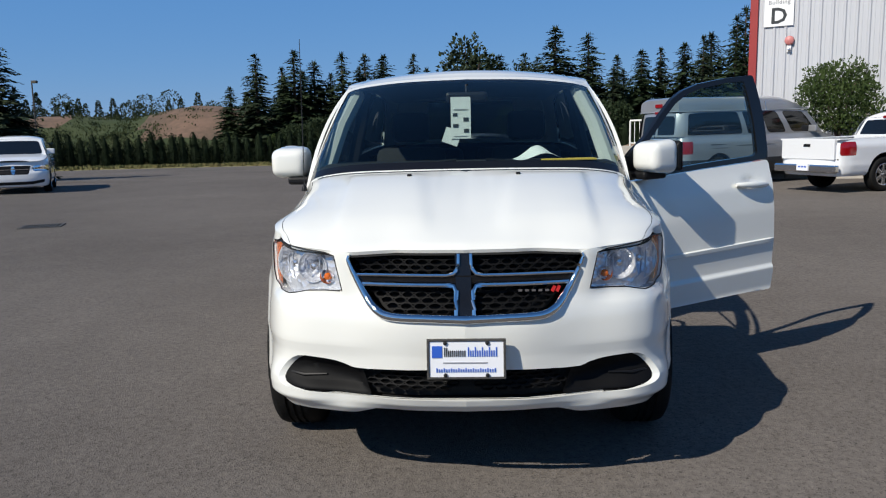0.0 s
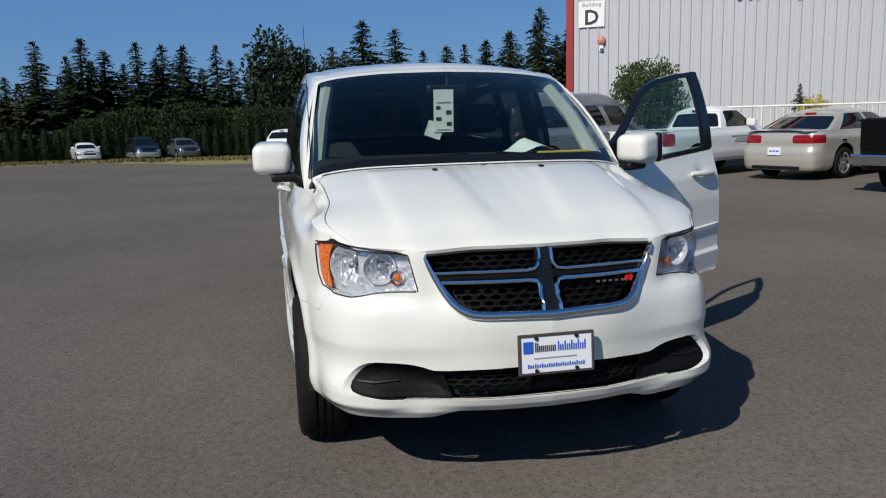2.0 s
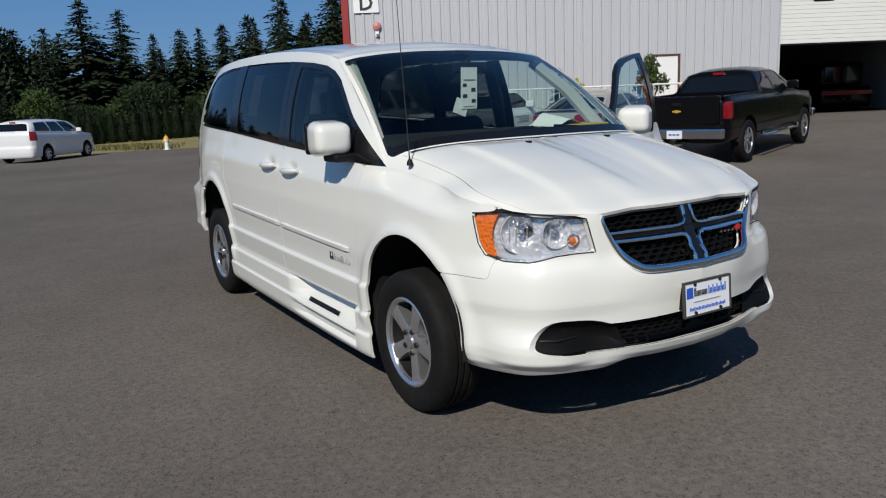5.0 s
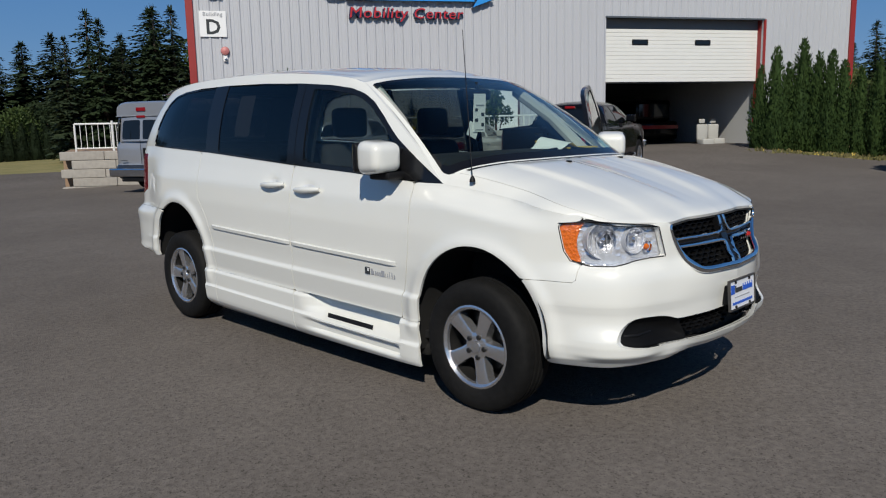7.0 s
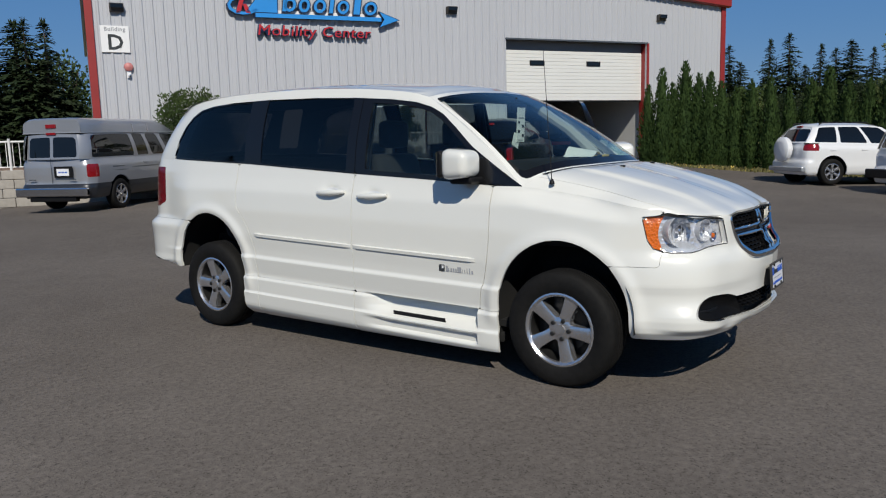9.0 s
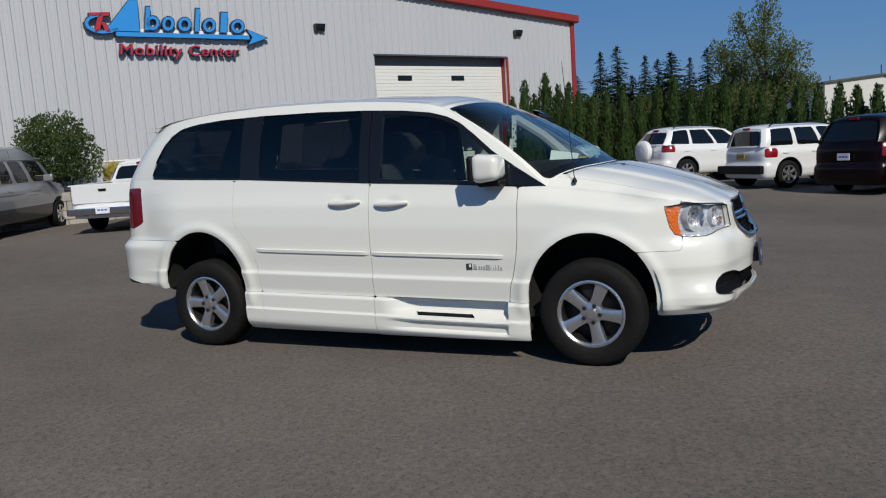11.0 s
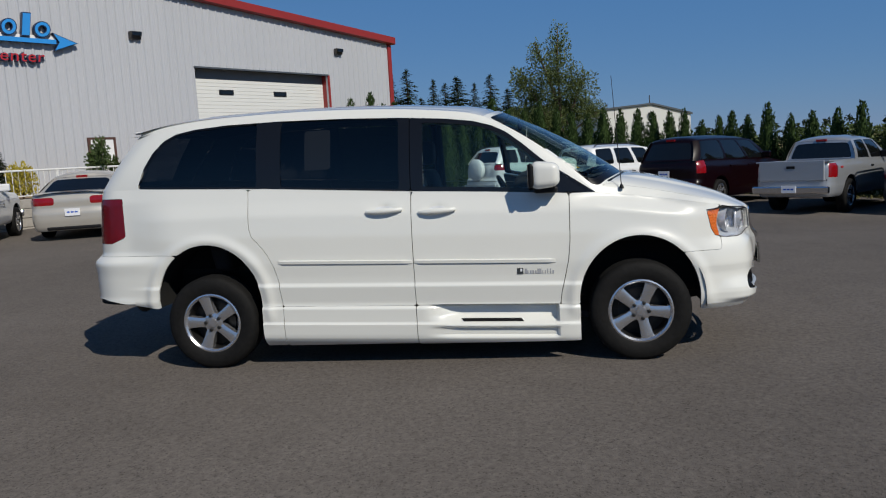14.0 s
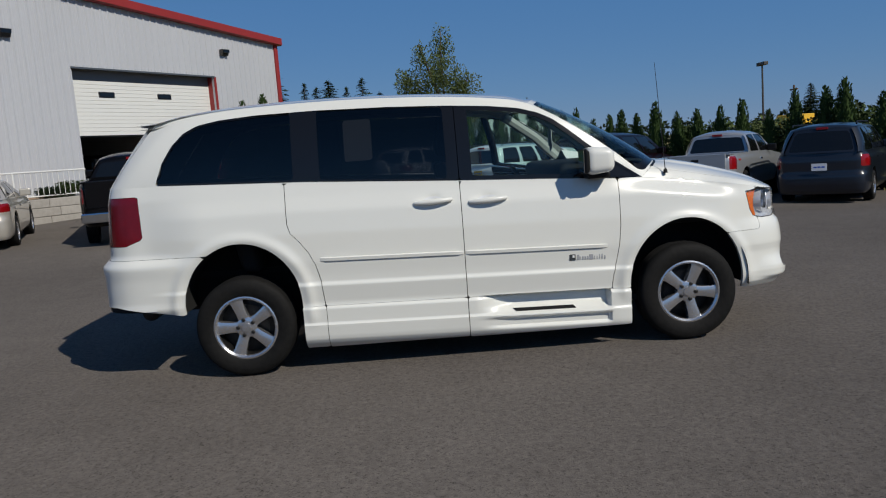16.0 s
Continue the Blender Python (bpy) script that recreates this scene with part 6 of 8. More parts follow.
# ---- parked vehicles ----
def car(name, label, category, paint, place, heading, *, hw, yf, yr, wb, ztop, belt, roof, ws, rw, taper=0.17, wheel_r=0.34, sill=0.22, lower=None,
        pillars=(), side_glass=None, bed=None, group="", bumper=None, lamp=None, plate=True, spare=False, rails=False, lower_z=0.0, rear_split=False, stripe=None, tail_glass=True, front=False, plate_x=0.0, plate_mat=None):
    """A parked vehicle, nose towards -y, front axle at y 0. ztop: (y, z) of bonnet, belt and boot; ws and rw: y of the feet and heads of the
    windscreen and rear window; side_glass: (y0, y1) at the belt; bed: (y0, y1, floor) of a pickup's load bed."""
    h = radians(heading)
    phi = math.atan2(math.cos(h), -math.sin(h))
    turn = Matrix.Rotation(phi, 4, "Z")
    off = turn @ Vector((-hw + 0.14, wb, 0))
    x, y = place[0] - off.x, place[1] - off.y
    mid = turn @ Vector((0, wb / 2, 0))
    zf, zr = ground_z(x, y), ground_z(x + 2 * mid.x, y + 2 * mid.y)
    tilt = math.atan2(zr - zf, wb)
    base = thing(name, Matrix.Translation((x, y, zf)) @ turn @ Matrix.Rotation(tilt, 4, "X"), label, category, group)
    c, n, p = half_plan([(0, yf), (-0.5 * hw, yf + 0.025), (-0.80 * hw, yf + 0.11), (-0.94 * hw, yf + 0.30), (-0.985 * hw, yf + 0.8), (-hw, (yf + yr) / 2), (-0.99 * hw, yr - 0.6), (-0.955 * hw, yr - 0.2), (-0.83 * hw, yr - 0.05), (-0.5 * hw, yr - 0.005), (0, yr)], 0.06)
    zs = np.arange(sill - 0.02, max(z for _, z in ztop) + 0.06, 0.045)
    PP, ZZ = np.broadcast_to(p[:, None], (len(p), len(zs))), np.broadcast_to(zs[None], (len(p), len(zs)))
    cx, cy = c[:, 0][:, None] + 0 * ZZ, c[:, 1][:, None] + 0 * ZZ
    top = tab(ztop, cy)
    end = np.maximum(smoothstep(yf + 0.5, yf + 0.1, cy), smoothstep(yr - 0.35, yr - 0.08, cy))
    ins = tab([(sill - 0.02, 0.09), (sill + 0.05, 0.03), (sill + 0.22, 0.0), (0.66, 0.006), (0.9, 0.0), (2.5, 0.05)], ZZ) + 0.05 * smoothstep(0.16, 0.0, top - ZZ)
    ins = ins + end * (0.05 * smoothstep(0.62, 0.70, ZZ) if not bed else 0.0)
    S = np.stack([cx - n[:, 0][:, None] * ins, cy - n[:, 1][:, None] * ins, ZZ], -1)
    ar = wheel_r + 0.075
    A = np.minimum(arch(S[..., 1], ZZ, 0, wheel_r + 0.02, ar, ar), arch(S[..., 1], ZZ, wb, wheel_r + 0.02, ar, ar))
    T = top - ZZ
    body = new("body"); body.parent = base
    lamps = np.where(cy > yr - 0.42, polygon_field(cx, ZZ, [(-2, lamp[0]), (-2, lamp[1]), (lamp[2] * -hw, lamp[1]), (lamp[2] * -hw, lamp[0])]), -1.0) if lamp else -np.ones(A.shape)
    heads = np.where(cy < yf + 0.42, polygon_field(cx, ZZ, [(-2, top[0, 0] - 0.26), (-2, top[0, 0] - 0.08), (-0.58 * hw, top[0, 0] - 0.08), (-0.52 * hw, top[0, 0] - 0.24)]), -1.0)
    grl = np.where(cy < yf + 0.2, polygon_field(cx, ZZ, [(-0.48 * hw, top[0, 0] - 0.22), (-0.50 * hw, top[0, 0] - 0.07), (1, top[0, 0] - 0.07), (1, top[0, 0] - 0.22)]), -1.0)
    intake = -np.ones(A.shape)
    if front:
        heads = np.where(cy < yf + 0.60, polygon_field(cx, ZZ, [(-2, 0.69), (-2, 0.87), (-0.66 * hw, 0.85), (-0.54 * hw, 0.80), (-0.56 * hw, 0.67)]), -1.0)
        grl = np.where(cy < yf + 0.2, polygon_field(cx, ZZ, [(-0.42 * hw, 0.58), (-0.50 * hw, 0.84), (1, 0.86), (1, 0.58)]), -1.0)
        intake = np.where(cy < yf + 0.5, polygon_field(cx, ZZ, [(-0.84 * hw, 0.33), (-0.86 * hw, 0.43), (-0.5 * hw, 0.37), (1, 0.36), (1, 0.28), (-0.5 * hw, 0.28)]), -1.0)
    for side in (-1, 1):
        def put(nm, fld, mat, par=body, grid=S, rim=0.0):
            v, f = clip_grid(grid, fld)
            if not len(f):
                return
            if rim:
                v, f = with_rim(v, [tuple(q) for q in f], rim, inward)
            if side > 0:
                v, f = mirrored(v, f)
            return mesh_part(nm, v, [tuple(q) for q in f], mat, par)
        low = lower_z - ZZ if lower_z else np.full(ZZ.shape, -1.0)
        put("body_side", np.minimum.reduce([A, T, -lamps, -heads, -grl, -intake, -low, ZZ - sill]), paint, rim=0.03)
        if lower_z:
            put("lower_side", np.minimum.reduce([A, low, ZZ - sill]), lower, rim=0.03)
        put("tail_light", np.minimum(lamps, T), M_REDLENS, base)
        put("headlight", heads, M_CHROME, base)
        put("grille_half", grl, M_TRIM, base)
        if front:
            put("lower_intake", intake, M_TRIM, base)
            g = S.copy(); g[..., 1] -= 0.006
            put("grille_bar", np.minimum(grl, np.maximum(0.022 - abs(ZZ - 0.72), (0.045 + cx) * (cy < yf + 0.06))), M_CHROME, base, g)
        if stripe:
            for z0, z1 in stripe:
                g = S.copy(); g[..., 0] -= 0.004
                put("stripe", np.minimum.reduce([ZZ - z0 - 0.02 * np.sin(cy * 2), z1 + 0.02 * np.sin(cy * 2) - ZZ, A, cy - 0.9, wb + 0.3 - cy]), M_GREYDARK, base, g)
        for yw in (0.0, wb):
            vs, fs = [], []
            for k in range(15):
                a = math.pi * k / 14
                for xx in (hw - 0.03, hw - 0.36):
                    vs.append((side * xx, yw + (ar + 0.01) * math.cos(a), wheel_r + 0.02 + (ar + 0.01) * math.sin(a)))
            fs = [(2 * k, 2 * k + 1, 2 * k + 3, 2 * k + 2) for k in range(14)] + [[2 * k + 1 for k in range(15)]]
            mesh_part("arch_liner", vs, fs, M_DARK, base)
    part("chassis", boxes(bmesh.new(), (-hw + 0.30, hw - 0.30, yf + 0.2, yr - 0.2, sill - 0.02, sill + 0.25), bevel=0.03), M_DARK, base)
    # bonnet, boot or bed rails: flat lids between the flanks
    def lid(nm, y0, y1, mat, crown=0.03, drop=0.0):
        ys = np.linspace(y0, y1, 16)
        vs, fs = [], []
        for yy in ys:
            k = np.nonzero(c[:, 0] < -0.001)[0]
            w = np.interp(yy, c[k, 1], -c[k, 0]) - tab([(sill, 0.0), (2.5, 0.05)], tab(ztop, yy)) - 0.05
            w = max(w, 0.02) if yf + 0.05 < yy < yr - 0.02 else w * 0.9
            for s in np.linspace(-1, 1, 13):
                vs.append((w * s, yy, tab(ztop, yy) - drop + crown * (1 - s ** 4)))
        for i in range(15):
            for j in range(12):
                fs.append((i * 13 + j, i * 13 + j + 1, i * 13 + j + 14, i * 13 + j + 13))
        return mesh_part(nm, vs, fs, mat, base)
    lid("bonnet", yf + 0.04, ws[0] + 0.03, paint, 0.045)
    # greenhouse
    zb0 = tab(ztop, ws[0]); zb1 = tab(ztop, rw[0])
    N, V = 40, 14
    t = np.linspace(0, 1, N)
    yb = ws[0] + (rw[0] - ws[0]) * t
    yt = ws[1] + (rw[1] - ws[1]) * t
    xb = np.interp(yb, c[:, 1][c[:, 0] < -0.01], -c[:, 0][c[:, 0] < -0.01]) - 0.085
    B = np.stack([-xb, yb, tab(ztop, yb) - 0.004], 1)
    ez = roof - 0.07 - 0.05 * (2 * t - 1) ** 4
    Tt = np.stack([-(xb - taper), yt, ez], 1)
    v1 = np.linspace(0, 1, V)[None, :, None]
    SGc = B[:, None] * (1 - v1) + Tt[:, None] * v1 + np.array([-0.03, 0, 0]) * (4 * v1 * (1 - v1))
    vv = np.linspace(0, 1, V)[None] + 0 * t[:, None]
    tt = t[:, None] + 0 * vv
    hgt = roof - zb0
    win = np.minimum.reduce([(vv - 0.06) * hgt, (0.93 - vv) * hgt])
    length = rw[0] - ws[0]
    s0, s1 = side_glass or (ws[0] + 0.10, rw[0] - 0.10)
    # one pane between each two pillars
    marks = [s0, *[q for pr in pillars for q in pr], s1]
    panes = []
    for a, b in zip(marks[::2], marks[1::2]):
        ta, tb = (a - ws[0]) / length, (b - ws[0]) / length
        panes.append(np.minimum.reduce([win, (tt - ta) * length, (tb - tt) * length]))
    for side in (-1, 1):
        def put2(nm, grid, fld, mat, shift=0.0):
            v, f = clip_grid(grid, fld)
            if not len(f):
                return
            v = np.array(v); v[:, 0] += shift
            if side > 0:
                v, f = mirrored(v, f)
            return mesh_part(nm, v, [tuple(q) for q in f], mat, base)
        put2("cab_side", SGc, np.minimum(1, -np.maximum.reduce(panes)), paint)
        for pane in panes:
            put2("side_window", SGc, pane + 0.003, M_CARGLASS, 0.006)
    def across(nm, b0, t0, mat, frame_mat, bow, split=False, glassy=True):
        """A screen between the two flanks: frame and glass."""
        s = np.linspace(-1, 1, 25)[:, None, None]
        b = np.concatenate([b0[0] * -1 * s * -1, b0[1] + bow * s ** 2, b0[2] + 0 * s], -1)
        tp = np.concatenate([t0[0] * s, t0[1] + bow * s ** 2 * 0.7, t0[2] + 0.02 * (1 - s ** 2)], -1)
        w = np.linspace(0, 1, 10)[None, :, None]
        g = b * (1 - w) + tp * w
        sv, wv = np.linspace(-1, 1, 25)[:, None] + 0 * w[..., 0], w[..., 0] + 0 * s[..., 0]
        fl = np.minimum.reduce([(0.90 - abs(sv)) * b0[0], (wv - 0.08) * 0.6, (0.88 - wv) * 0.6])
        if split:
            fl = np.minimum(fl, abs(sv) * b0[0] - 0.04)
        v, f = clip_grid(g, np.minimum(-fl, 1) if glassy else np.ones(fl.shape))
        mesh_part(nm + "_frame", v, [tuple(q) for q in f], frame_mat, base)
        if glassy:
            if split:
                for sg in (-1, 1):
                    v, f = clip_grid(g, np.minimum(fl, sg * sv))
                    mesh_part(nm, v, [tuple(q) for q in f], mat, base)
            else:
                v, f = clip_grid(g, fl)
                mesh_part(nm, v, [tuple(q) for q in f], mat, base)
    across("windscreen", (xb[0], ws[0], zb0), (xb[0] - taper, ws[1], ez[0]), M_CARGLASS, paint, 0.08)
    across("rear_window", (xb[-1], rw[0], zb1), (xb[-1] - taper, rw[1], ez[-1]), M_CARGLASS, paint, -0.06, rear_split, tail_glass)
    # roof
    vs, fs = [], []
    for i in range(N):
        for s in np.linspace(-1, 1, 15):
            vs.append(((xb[i] - taper) * s, yt[i] + (0.06 * s * s if t[i] < 0.5 else -0.05 * s * s) * abs(2 * t[i] - 1) ** 3, ez[i] + (0.07 + 0.03 * (1 - (2 * t[i] - 1) ** 2)) * (1 - abs(s) ** 3) * (1 if 0.02 < t[i] < 0.98 else 0.35)))
    for i in range(N - 1):
        for j in range(14):
            fs.append((i * 15 + j, i * 15 + j + 1, i * 15 + j + 16, i * 15 + j + 15))
    mesh_part("roof", vs, fs, paint, base)
    if rails:
        for s in (-1, 1):
            tube("roof_rail", [(s * (xb[9] - taper - 0.05), yt[7], ez[9] + 0.04), (s * (xb[9] - taper - 0.05), yt[9], ez[9] + 0.09), (s * (xb[9] - taper - 0.05), yt[34], ez[30] + 0.09), (s * (xb[9] - taper - 0.05), yt[36], ez[30] + 0.04)], 0.018, M_TRIM, base)
    if bed:
        y0, y1, fl = bed
        zt = tab(ztop, (y0 + y1) / 2)
        part("bed_floor", boxes(bmesh.new(), (-hw + 0.12, hw - 0.12, y0, y1 - 0.06, fl - 0.03, fl)), M_TRIM, base)
        w = hw - 0.065
        for s in (-1, 1):
            part("bed_rail", boxes(bmesh.new(), (min(s * w, s * (w - 0.09)), max(s * w, s * (w - 0.09)), y0, y1 - 0.03, zt - 0.03, zt + 0.006), bevel=0.012), paint, base)
        part("tailgate", boxes(bmesh.new(), (-hw + 0.16, hw - 0.16, y1 - 0.075, y1 + 0.012, fl - 0.02, zt + 0.010), bevel=0.014), paint, base)
        part("tailgate_handle", boxes(bmesh.new(), (-0.09, 0.09, y1 + 0.008, y1 + 0.022, zt - 0.16, zt - 0.10), bevel=0.004), M_TRIM, base)
        part("cab_back", boxes(bmesh.new(), (-hw + 0.12, hw - 0.12, y0 - 0.05, y0, fl, zt + 0.02)), paint, base)
    else:
        if rw[0] < yr - 0.25:
            lid("boot_lid", rw[0] - 0.03, yr - 0.035, paint, 0.035)
    for side in (-1, 1):
        for yw in (0.0, wb):
            wheel(base, side * (hw - 0.115), yw, wheel_r, 0.22, wheel_r * 0.63, side, spokes=6 if paint != M_SILVER else 5)
        m = boxes(bmesh.new(), (hw - 0.10, hw + 0.14, ws[0] + 0.42, ws[0] + 0.52, belt + 0.02, belt + 0.19), bevel=0.03)
        if side < 0:
            bmesh.ops.transform(m, matrix=Matrix.Diagonal((-1, 1, 1, 1)), verts=m.verts)
            bmesh.ops.reverse_faces(m, faces=m.faces)
        part("door_mirror", m, paint if paint not in (M_SILVER,) else M_TRIM, base)
        for a in (ws[0] + 1.30, ws[0] + 2.25):
            if a < rw[0] - 0.3:
                part("door_handle", boxes(bmesh.new(), (min(side * hw * 0.99, side * (hw * 0.99 + 0.02)), max(side * hw * 0.99, side * (hw * 0.99 + 0.02)), a, a + 0.17, belt - 0.17, belt - 0.13), bevel=0.006), M_CHROME if paint in (M_SILVER, M_BEIGE) else paint, base)
    if bumper:
        zb, zt2, mat = bumper
        bm = boxes(bmesh.new(), (-hw + 0.04, hw - 0.04, yr - 0.02, yr + 0.11, zb, zt2), bevel=0.03)
        part("rear_bumper", bm, mat, base)
        part("front_bumper", boxes(bmesh.new(), (-hw + 0.06, hw - 0.06, yf - 0.07, yf + 0.10, zb, zt2), bevel=0.04), mat, base)
    if plate:
        zp = plate if not isinstance(plate, bool) else 0.9
        yp = yr + (0.115 if bumper and zp < bumper[1] else 0.012)
        pl = new("number_plate"); pl.parent = base
        part("plate_face", boxes(bmesh.new(), (plate_x - 0.155, plate_x + 0.155, yp, yp + 0.012, zp - 0.08, zp + 0.08)), plate_mat or M_PLATE, pl)
        for k in range(3):
            part("plate_bar", boxes(bmesh.new(), (plate_x - 0.11 + k * 0.08, plate_x - 0.05 + k * 0.08, yp + 0.011, yp + 0.014, zp - 0.016, zp + 0.016)), M_BLUEINK, pl)
    if spare:
        sp = new("spare_wheel_cover"); sp.parent = base
        lathe("cover", [(0.0, yr + 0.215), (0.20, yr + 0.21), (0.30, yr + 0.19), (0.345, yr + 0.15), (0.35, yr + 0.06), (0.33, yr + 0.0), (0.0, yr + 0.0)], paint, sp, sides=36, axis="y", center=(0.05, 0, 0.98))
    # lamp in the roof edge at the back
    zz = ez[-1] + 0.035
    part("brake_light", boxes(bmesh.new(), (-0.12, 0.12, rw[1] - 0.01, rw[1] + 0.035, zz - 0.035, zz + 0.02), bevel=0.006), M_REDLENS, base)
    return base

ROW1, ROW2 = "vehicles parked by the building", "vehicles parked along the hedge"
def raised_roof(base, paint, w, y0, y1, z0, z1):
    """A moulded high roof: sloping front, upright back, rounded shoulders."""
    ys = np.concatenate([np.linspace(y0, y0 + 1.1, 10), np.linspace(y0 + 1.25, y1 - 0.12, 8), [y1 - 0.05, y1]])
    vs, fs = [], []
    for y in ys:
        h = (z1 - z0) * (0.10 + 0.90 * float(smoothstep(y0 - 0.1, y0 + 1.2, y))) * (1.0 if y < y1 - 0.1 else 0.96 if y < y1 else 0.86)
        ww = w * (0.90 + 0.10 * float(smoothstep(y0, y0 + 0.8, y))) * (1 - 0.12 * float(smoothstep(y1 - 0.40, y1, y)))
        for a in np.linspace(0, math.pi, 21):
            ca, sa = math.cos(a), math.sin(a)
            vs.append((ww * math.copysign(abs(ca) ** 0.28, ca), y + (0.06 * abs(ca) if y < y0 + 0.3 else 0.0), z0 + h * max(sa, 0.0) ** 0.45))
    n = len(ys)
    for i in range(n - 1):
        for j in range(20):
            fs.append((i * 21 + j, i * 21 + j + 1, i * 21 + j + 22, i * 21 + j + 21))
    fs += [tuple(range(21)), tuple(range((n - 1) * 21 + 20, (n - 1) * 21 - 1, -1))]
    cap = mesh_part("roof_cap", vs, fs, paint, base, angle=50)
    for s in (-1, 1):
        tube("drip_rail", [(s * (w + 0.008), y0 + 0.15, z0), (s * (w + 0.012), y0 + 0.8, z0 - 0.005), (s * (w + 0.012), y1 - 0.38, z0 - 0.005), (s * 0.89 * w, y1, z0 - 0.005)], 0.014, M_SILVER, cap, sides=6)
        for y in (2.64, 1.98):
            tube("roof_rib", [(s * (w + 0.005), y, z0 + 0.01), (s * (w - 0.010), y + 0.03, z0 + 0.6 * (z1 - z0))], 0.013, M_CHROME, cap, sides=6)
    tube("drip_rail", [(-0.88 * w, y1 + 0.004, z0), (0, y1 + 0.010, z0), (0.88 * w, y1 + 0.004, z0)], 0.012, M_SILVER, cap, sides=6)
    part("roof_brake_light", boxes(bmesh.new(), (-0.13, 0.13, y1 - 0.01, y1 + 0.03, z0 + 0.11, z0 + 0.20), bevel=0.008), M_REDLENS, cap)
camper = car("passenger_van", "silver raised-roof passenger van with dark swoosh stripes", "van", M_SILVERPALE, (5.95, 15.45), 24.5, hw=0.97, yf=-0.80, yr=4.70, wb=3.50,
    ztop=[(-0.80, 1.02), (-0.5, 1.12), (0.05, 1.22), (0.3, 1.25), (4.7, 1.25)], belt=1.25, roof=1.93, ws=(0.05, 0.62), rw=(4.66, 4.58), taper=0.045, wheel_r=0.37, sill=0.34, lower=M_LOWERDARK, lower_z=0.68,
    pillars=((1.10, 1.30), (1.90, 2.06), (2.55, 2.72)), side_glass=(0.28, 4.42), group=ROW1, bumper=(0.40, 0.60, M_CHROME), lamp=(0.83, 1.13, 0.88), plate=0.955, plate_x=-0.30, rear_split=True, stripe=((1.00, 1.035), (0.93, 0.95)))
raised_roof(camper, M_SILVERPALE, 0.845, 0.42, 4.57, 1.855, 2.20)
part("plate_recess", boxes(bmesh.new(), (-0.54, -0.06, 4.685, 4.706, 0.83, 1.09), bevel=0.01), M_TRIM, camper)
part("rear_step", boxes(bmesh.new(), (-0.60, 0.60, 4.60, 4.76, 0.28, 0.39), bevel=0.02), M_TRIM, camper)
part("door_seam", boxes(bmesh.new(), (-0.004, 0.004, 4.698, 4.706, 0.70, 1.28)), M_TRIM, camper)
for x in (-0.52, 0.52):
    part("model_bar", boxes(bmesh.new(), (x - 0.09, x + 0.09, 4.698, 4.708, 0.775, 0.80)), M_GREYDARK, camper)
small_pickup = car("pickup_truck", "white regular-cab compact pickup truck, door printed with small bars", "pickup truck", M_WHITE2, (8.42, 12.57), 21.5, hw=0.875, yf=-0.80, yr=4.02, wb=2.83,
    ztop=[(-0.80, 0.93), (-0.4, 1.03), (0.3, 1.10), (0.4, 1.12), (1.72, 1.12), (1.75, 1.12), (4.02, 1.12)], belt=1.12, roof=1.62, ws=(0.42, 1.02), rw=(1.92, 1.80), taper=0.16, wheel_r=0.36, sill=0.36,
    side_glass=(0.66, 1.70), bed=(1.98, 4.02, 0.72), group=ROW1, bumper=(0.44, 0.60, M_CHROME), lamp=(0.78, 1.06, 0.885), plate=0.55)
for z, y1 in ((0.92, 1.62), (0.86, 1.45), (0.80, 1.50)):
    part("door_print_bar", boxes(bmesh.new(), (-0.882, -0.868, 0.95, y1, z - 0.012, z + 0.012)), M_GREYINK, small_pickup)
sedan = car("sedan", "champagne four-door sedan with bright red tail lights", "car", M_BEIGE, (10.6, 10.5), 20, hw=0.915, yf=-0.98, yr=3.80, wb=2.73,
    ztop=[(-0.98, 0.72), (-0.5, 0.86), (0.3, 0.95), (0.5, 0.97), (3.2, 1.02), (3.45, 1.04), (3.80, 1.02)], belt=0.97, roof=1.45, ws=(0.45, 1.22), rw=(3.20, 2.55), taper=0.20, wheel_r=0.33, sill=0.22,
    pillars=((1.62, 1.76),), side_glass=(0.70, 2.86), group=ROW1, lamp=(0.78, 0.95, 0.40), plate=0.62)
part("diffuser", boxes(bmesh.new(), (-0.55, 0.55, 3.74, 3.806, 0.24, 0.31), bevel=0.02), M_TRIM, sedan)
big_pickup = car("pickup_truck", "black crew-cab pickup truck with chrome rear bumper", "pickup truck", M_BLACKPAINT, (10.86, 7.0), 17, hw=1.0, yf=-0.95, yr=4.85, wb=3.65,
    ztop=[(-0.95, 1.08), (-0.5, 1.18), (0.5, 1.26), (0.6, 1.28), (2.9, 1.33), (4.85, 1.37)], belt=1.30, roof=1.83, ws=(0.60, 1.30), rw=(2.92, 2.74), taper=0.22, wheel_r=0.41, sill=0.46,
    pillars=((1.86, 1.98),), side_glass=(0.88, 2.78), bed=(3.05, 4.85, 0.86), group=ROW1, bumper=(0.55, 0.75, M_CHROME), lamp=(0.92, 1.24, 0.895), plate=0.64)
part("tailgate_badge", boxes(bmesh.new(), (-0.09, 0.09, 4.862, 4.872, 1.07, 1.10), (-0.035, 0.035, 4.862, 4.872, 1.055, 1.115), bevel=0.004), M_YELLOW, big_pickup)
tube("side_step", [(-1.0, 0.65, 0.50), (-1.05, 0.75, 0.46), (-1.05, 2.85, 0.46), (-1.0, 2.95, 0.50)], 0.035, M_CHROME, big_pickup)
